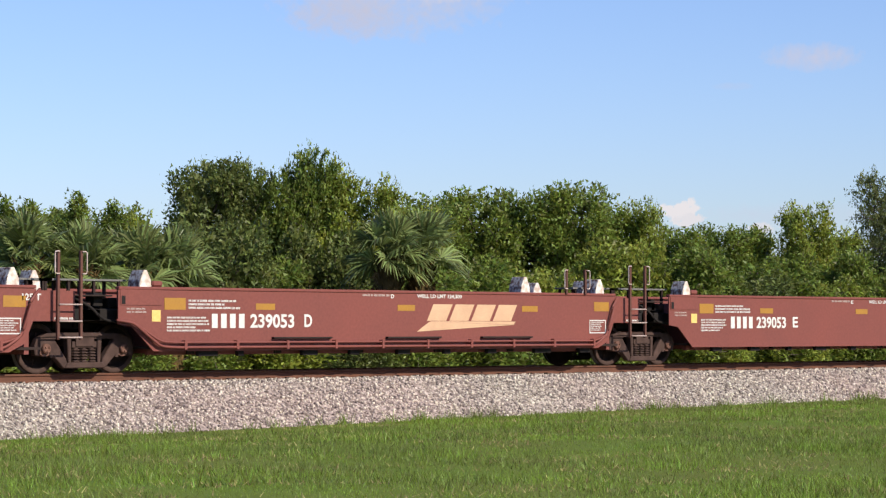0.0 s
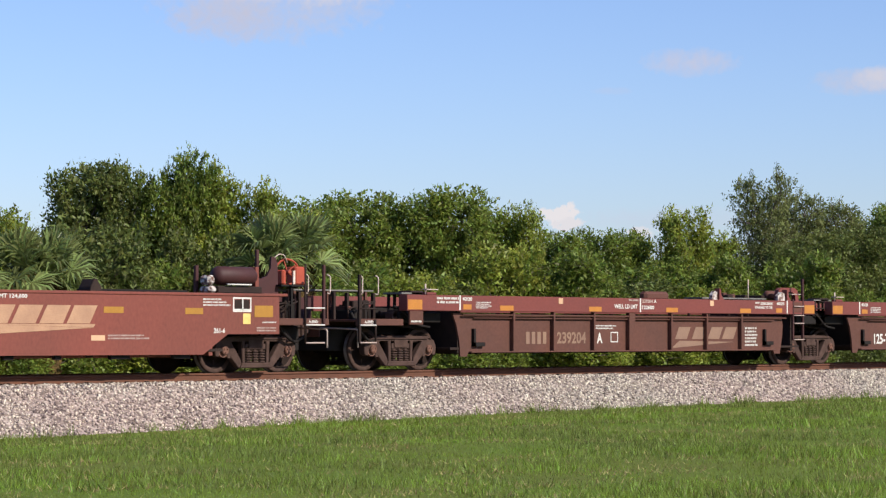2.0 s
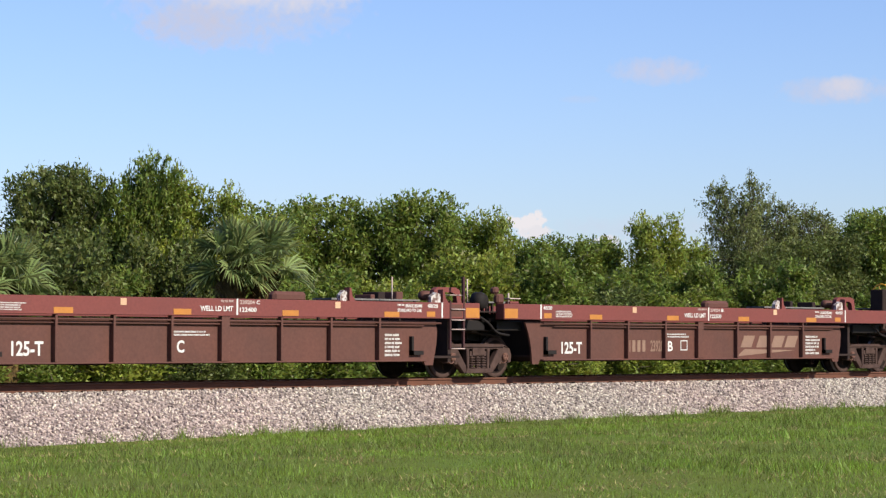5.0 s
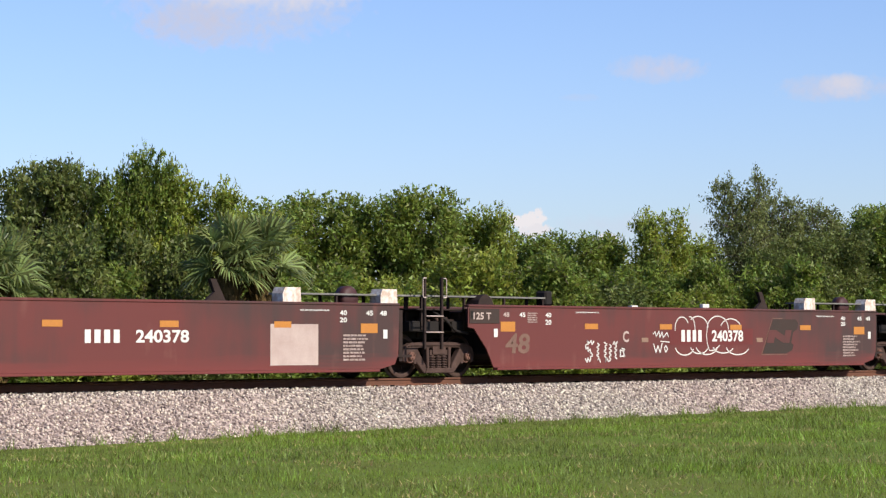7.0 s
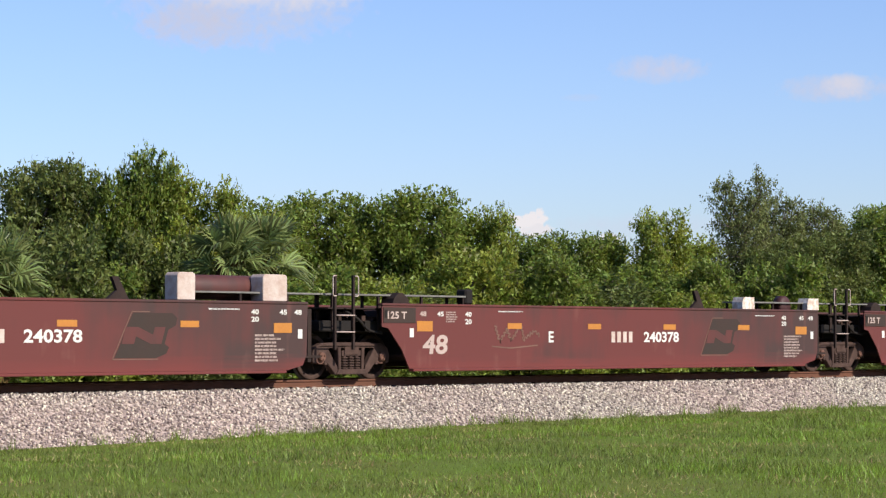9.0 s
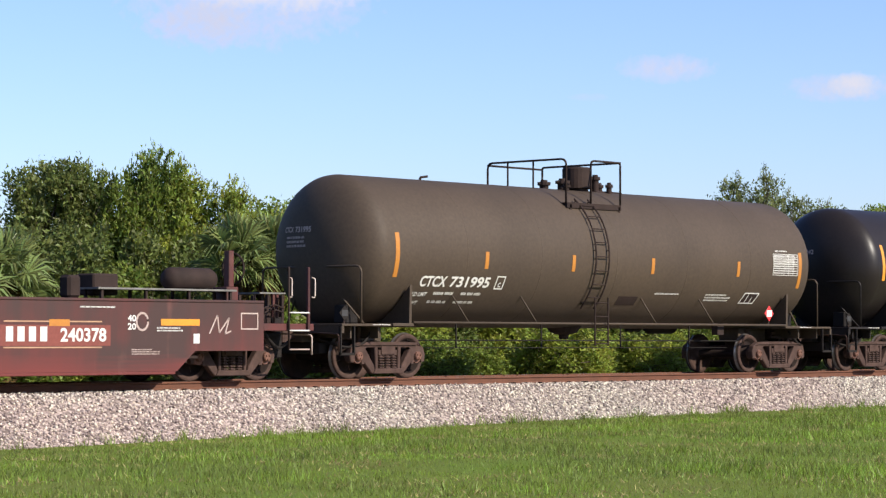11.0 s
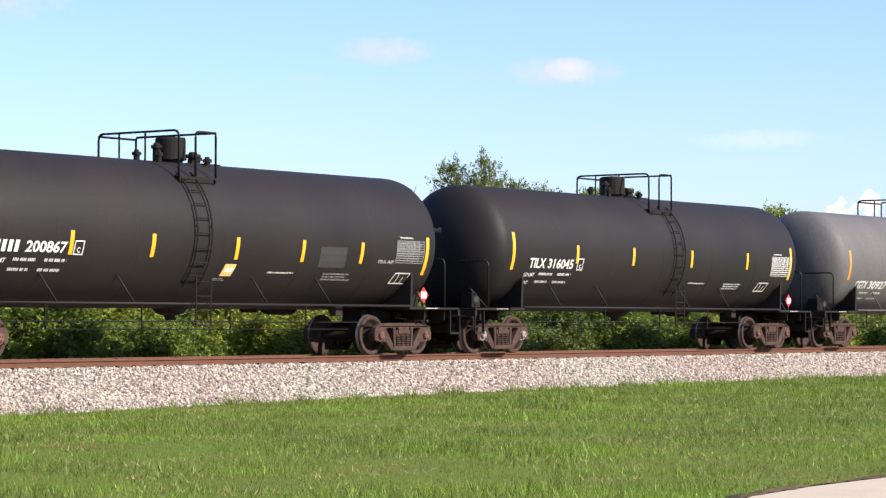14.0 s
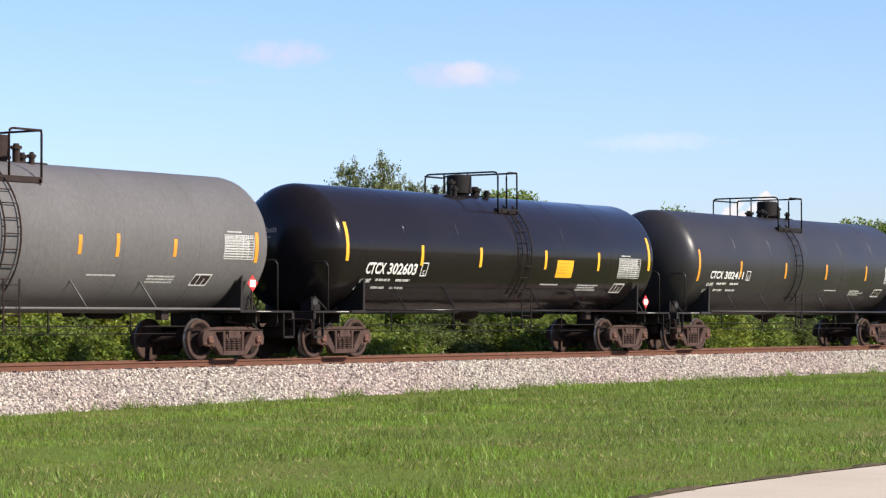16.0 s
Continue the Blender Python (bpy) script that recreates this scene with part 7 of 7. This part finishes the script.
def data_panel(car, a0, a1, u0, u1, mat, seed):
    """A stencilled table: ruled lines, with a dense row of small print in each."""
    rows, cols = 9, (0.0, 0.44, 0.62, 0.81, 1.0)
    b = B()
    for k in range(rows + 1):
        u = u0 + (u1 - u0) * k / rows
        patch(b, SHELL, [(a0, u - 0.006), (a1, u - 0.006), (a1, u + 0.006), (a0, u + 0.006)], 0.005, 1)
    for c in cols:
        a = a0 + (a1 - a0) * c
        for k in range(rows):
            lo, hi = u0 + (u1 - u0) * k / rows + 0.006, u0 + (u1 - u0) * (k + 1) / rows - 0.006
            patch(b, SHELL, [(a - 0.006, lo), (a + 0.006, lo), (a + 0.006, hi), (a - 0.006, hi)], 0.005, 1)
    table = part("data_panel", b, mat, car, "white stencilled data table")
    small_print(table, SHELL, a0 + 0.02, a0 + (a1 - a0) * 0.42, u0 + 0.01, u1 - 0.02, rows, mat, seed + 2, 0.005, 0.45, full=True)
    small_print(table, SHELL, a0 + (a1 - a0) * 0.47, a1 - 0.03, u0 + 0.01, u1 - 0.02, rows, mat, seed + 8, 0.005, 0.42)


def build_tank_car(x_start, mat, digits, n0, stripes, ends, amber=AMBER, dome_x=5.7, lx=6.3, seed=0, top=-8.5, low=-17.3, label="", iron=None, extra=None, data=(12.95, 14.1, -19, 1), mark_w=0.8, dim=WHITE, code="", deck=(6.77, 7.97), T=13.85, weights=(), digits_w=1.23, head_at=-0.46, sign_at=12.35, placard=(0.2, 1.4)):
    car = new("tank_car")
    iron = iron or BLACK_IRON
    tank_shell(car, mat, head_at, T + 0.44)
    for a, lo, hi in ends:
        stripe(car, a, lo, hi, amber, 0.12)
    for a, lo, hi in stripes:
        stripe(car, a, lo, hi, amber)
    u0, u1 = deg_box(low, top)
    s = 0.08 * (u1 - u0)
    if code:
        lettering(car, SHELL, code, n0, n0 + mark_w, u0, u1, WHITE, 0.008, slant=0.08)
    else:
        owner_mark(car, SHELL, n0, n0 + mark_w, u0, u1, WHITE, slant=s)
    lettering(car, SHELL, digits, n0 + mark_w + 0.12, n0 + mark_w + 0.12 + digits_w, u0, u1, WHITE, 0.008, slant=0.08)
    frame_sign(car, SHELL, n0 + mark_w + digits_w + 0.32, n0 + mark_w + digits_w + 0.59, u0 - 0.03, u1 + 0.03, WHITE, t=0.025, slant=0.06)
    lettering(car, SHELL, "C", n0 + mark_w + digits_w + 0.41, n0 + mark_w + digits_w + 0.5, u0 + 0.02, u0 + 0.13, WHITE, 0.008)
    lettering(car, SHELL, "LD LMT", n0 - 0.1, n0 + 0.35, u0 - 0.23, u0 - 0.13, WHITE, 0.008, slant=0.08)
    lettering(car, SHELL, "LT WT", n0 - 0.18, n0 + 0.2, u0 - 0.45, u0 - 0.35, WHITE, 0.008, slant=0.08)
    if weights:
        for text, a, w, u in zip(weights, (0.55, 1.38, 0.5, 1.3), (0.62, 0.6, 0.58, 0.6), (0.23, 0.23, 0.45, 0.45)):
            lettering(car, SHELL, text, n0 + a, n0 + a + w, u0 - u, u0 - u + 0.1, WHITE, 0.008, slant=0.08)
    else:
        for a, c, u, k in ((0.55, 1.15, 0.24, 0), (1.4, 2.0, 0.24, 1), (0.5, 1.05, 0.46, 2), (1.3, 1.9, 0.46, 3)):
            small_print(car, SHELL, n0 + a, n0 + c, u0 - u, u0 - u + 0.12, 1, WHITE, seed + k, full=True)
    # data panel and small notices
    d0, d1, dl, dh = data
    v0, v1 = deg_box(dl, dh)
    data_panel(car, d0, d1, v0, v1, dim, seed)
    small_print(car, SHELL, d0 + 0.1, d0 + 0.6, v1 + 0.03, v1 + 0.09, 1, WHITE, seed + 3, full=True)
    v0, v1 = deg_box(-37, -29)
    small_print(car, SHELL, 10.45, 11.6, v0, v1, 3, dim, seed + 4)
    small_print(car, SHELL, 8.5, 9.4, v1 - 0.07, v1, 1, WHITE, seed + 5, full=True)
    frame_sign(car, SHELL, sign_at, sign_at + 0.58, *deg_box(-38, -27), WHITE, GRIME, 0.3, 0.025)
    for k in (0.2, 0.38):
        plate(car, SHELL, sign_at + k, sign_at + k + 0.02, *deg_box(-37, -31 if k > 0.3 else -28), WHITE, "sign_rule", 0.007, 0.05)
    if extra:
        extra(car)
    tank_ladder(car, lx, iron)
    top_works(car, *deck, dome_x, mat, iron, 0 if dome_x < 7 else 1, mat in (TANK_OLIVE, TANK_SHEEN))
    under_works(car, mat, T)
    frame_mat = TANK_BLACK if mat in (TANK_GLOSS, TANK_SHEEN, TANK_GREY) else mat
    tank_end(car, 0.0, -1, frame_mat, seed)
    tank_end(car, T, 1, frame_mat, seed + 7)
    diamond(car, T + placard[0], -1.5, placard[1])
    diamond(car, -1.5, -1.3, 1.32, False, 0.15)
    # number on the head, its colour dimmed to hold the head's shade
    head = HeadFace(head_at)
    lettering(car, head, digits, 0.02, 0.62, 0.36, 0.48, PALE, 0.01)
    if code:
        lettering(car, head, code, -0.45, -0.06, 0.36, 0.48, PALE, 0.01)
    else:
        owner_mark(car, head, -0.45, -0.06, 0.36, 0.48, PALE)
    small_print(car, head, -0.35, 0.45, 0.02, 0.28, 3, PALE, seed + 9)
    add_truck(car, 0.0, digits == "316045")
    add_truck(car, T, False)
    tagged(car, label, "tank car", "tank cars of the train")
    MOVERS.append((car, x_start - SLIP + 0.2))
    return car


class HeadFace:
    """Maps across and up onto a tank's domed end that faces back along the track; across runs towards the camera's side."""

    def __init__(self, a0):
        self.a0 = a0

    def at(self, a, u, lift):
        y, z = 0.45 - 0.8 * a, u
        r = min(0.99, math.hypot(y, z) / RADIUS)
        return (self.a0 - 0.76 * (1 - r ** 2) ** 0.5 - lift, y, 2.62 + z)


def rust_streaks(car):
    plate(car, SHELL, 7.25, 7.95, *deg_box(-42, -33), GRIME, "paint_patch", 0.004)


def red_notice(car):
    plate(car, SHELL, 11.83, 12.37, *deg_box(-39, -29), WHITE, "notice", 0.005, 0.1)
    for lo, hi, w in ((-33, -30.2, 0.34), (-36.5, -34.5, 0.42), (-38.6, -37.6, 0.4)):
        plate(car, SHELL, 11.9, 11.9 + w, *deg_box(lo, hi), SAFETY_RED, "notice_line", 0.0075, 0.03)


def yellow_notice(car):
    plate(car, SHELL, 9.1, 9.95, *deg_box(-22, -4.5), YELLOW, "notice", 0.005)
    small_print(car, SHELL, 9.2, 9.85, *deg_box(-20, -7), 4, AMBER, 5, 0.0075, 0.35)


def small_notices(car):
    plate(car, SHELL, 7.0, 7.36, *deg_box(-34, -23.5), STRAW_LABEL, "notice", 0.005, 0.06)
    plate(car, SHELL, 7.08, 7.36, *deg_box(-30.5, -27), WHITE, "notice_panel", 0.0075, 0.02)
    small_print(car, SHELL, 6.85, 7.3, *deg_box(-39, -36), 2, DIM_WHITE, 6)
    plate(car, SHELL, 10.16, 11.1, *deg_box(-24, -6.7), PATCH_GREY, "paint_patch", 0.004)
    lettering(car, SHELL, "FRA AIP", 12.3, 12.9, *deg_box(-19, -15.8), DIM_WHITE, 0.008)


def even(a, lo, hi):
    return [(x, lo, hi) for x in a]


build_tank_car(250.0, TANK_OLIVE, "731995", 0.55, even((2.5, 5.37, 8.2, 11.5), -12.5, 0.5), [(-0.24, -21, 12.4), (14.05, -21.6, 10.6)], AMBER_DULL, 7.37, 6.05, 2, -19.2, -28, "olive-brown weathered tank car with yellow reflective stripes", GRIME, rust_streaks, (12.92, 13.95, -10, 8.5), code="CTCX", deck=(5.6, 7.52), T=13.84, sign_at=11.9, placard=(-1.02, 1.42))
build_tank_car(268.09, TANK_SHEEN, "731242", 0.5, even((2.5, 5.68, 8.8, 11.76), -3.4, 14), [(-0.28, -12, 21.8), (14.13, -11, 10)], AMBER, 6.85, 7.52, 4, -8, -16.8, "black tank car with orange reflective stripes and red placards", BLACK_IRON, red_notice, (13.05, 14.05, -12.6, 5.5), code="CTCX", deck=(6.76, 8.1), T=13.95, sign_at=12.42, weights=("198400LB", "90000KG", "64600LB", "29300KG"))
build_tank_car(286.2, TANK_BLACK, "316031", 0.48, even((2.56, 5.42, 8.46, 11.6), -12.4, 5.2), [(-0.25, -20.8, 14.6), (14.12, -20.8, 12.6)], YELLOW, 6.8, 7.45, 6, -8.5, -17.1, "dull black tank car with yellow reflective stripes", BLACK_IRON, None, code="TILX", mark_w=0.72, digits_w=1.15, deck=(6.77, 7.97))
build_tank_car(304.28, TANK_BLACK, "200867", 0.3, even((2.34, 4.7, 7.33, 9.55, 11.65), -19.7, -2), [(-0.23, -25.6, 8.6), (14.12, -28.6, 4.5)], YELLOW, 6.9, 5.95, 3, -10.2, -18.8, "dull black tank car with a patched side and yellow stripes", BLACK_IRON, small_notices, (12.95, 14.0, -17.9, 0.7), dim=DIM_WHITE, sign_at=13.0, deck=(5.89, 7.06), mark_w=0.68, digits_w=1.12)
build_tank_car(322.25, TANK_BLACK, "316045", 0.48, even((2.64, 5.37, 8.4, 11.5), -13.1, 4), [(-0.25, -20.8, 13.4), (14.08, -23, 11.3)], YELLOW, 6.8, 7.45, 8, -9.3, -18.5, "dull black tank car with bright yellow reflective stripes", BLACK_IRON, None, code="TILX", mark_w=0.72, digits_w=1.15, deck=(6.8, 7.98))
build_tank_car(340.45, TANK_GREY, "30927", 0.3, [(2.45, -13.3, 1.4), (5.3, -13.3, 1.4), (8.1, -13.3, 1.4), (9.28, -14.5, 3.4), (11.15, -13, 1)], [(-0.28, -21, 12.4), (14.0, -16, 9)], AMBER, 7.2, 5.8, 9, -21.2, -31, "pale grey tank car with faded yellow stripes", GRIME, None, (12.85, 13.9, -13.3, 6), code="CGTX", deck=(5.65, 7.38), T=13.8, sign_at=11.95, placard=(0.12, 1.72))
build_tank_car(358.5, TANK_GLOSS, "302603", 0.3, even((2.62, 5.3, 8.5, 11.3), -14, 4.4), [(-0.55, -11.7, 22.6), (14.15, -12.2, 22.5)], YELLOW, 6.66, 7.2, 12, -12.3, -23, "shiny black tank car with a yellow notice", BLACK_IRON, yellow_notice, (12.45, 13.65, -20.6, -0.6), code="CTCX", deck=(6.76, 7.7), head_at=-0.6)
build_tank_car(376.25, TANK_SEMI, "302411", 0.25, even((2.2, 5.3, 8.3, 11.4), -16, 1.8), [(-0.5, -21.7, 12.8), (14.1, -21, 12)], AMBER, 7.15, 5.9, 14, -10, -18.5, "satin dark grey-black tank car with faded stripes", BLACK_IRON, None, code="CTCX", deck=(5.6, 7.3), head_at=-0.6)


def travelled(t):
    """Metres run by t: nearly steady, a little faster at first, with a short check at 7.75 seconds."""
    k = min(1.0, max(0.0, (t - 7.68) / 0.14))
    return SPEED * t - 0.2 + 0.077 * min(t, 5.2) - SLIP * k * k * (3 - 2 * k)


def motions():
    """The train runs by; every wheelset turns as it rolls."""
    times = sorted({k * 0.5 for k in range(33)} | {7.6, 7.66, 7.7, 7.75, 7.8, 7.84, 7.9})
    for car, x in MOVERS:
        walk(car, [(t, pose(x - travelled(t), 0, 0)) for t in times])
    for w, x in WHEELS:
        walk(w, [(k / FPS, pose(x, 0, 0.457, 0, -math.degrees(travelled(k / FPS) / 0.457), 0)) for k in range(16 * FPS + 1)])


motions()
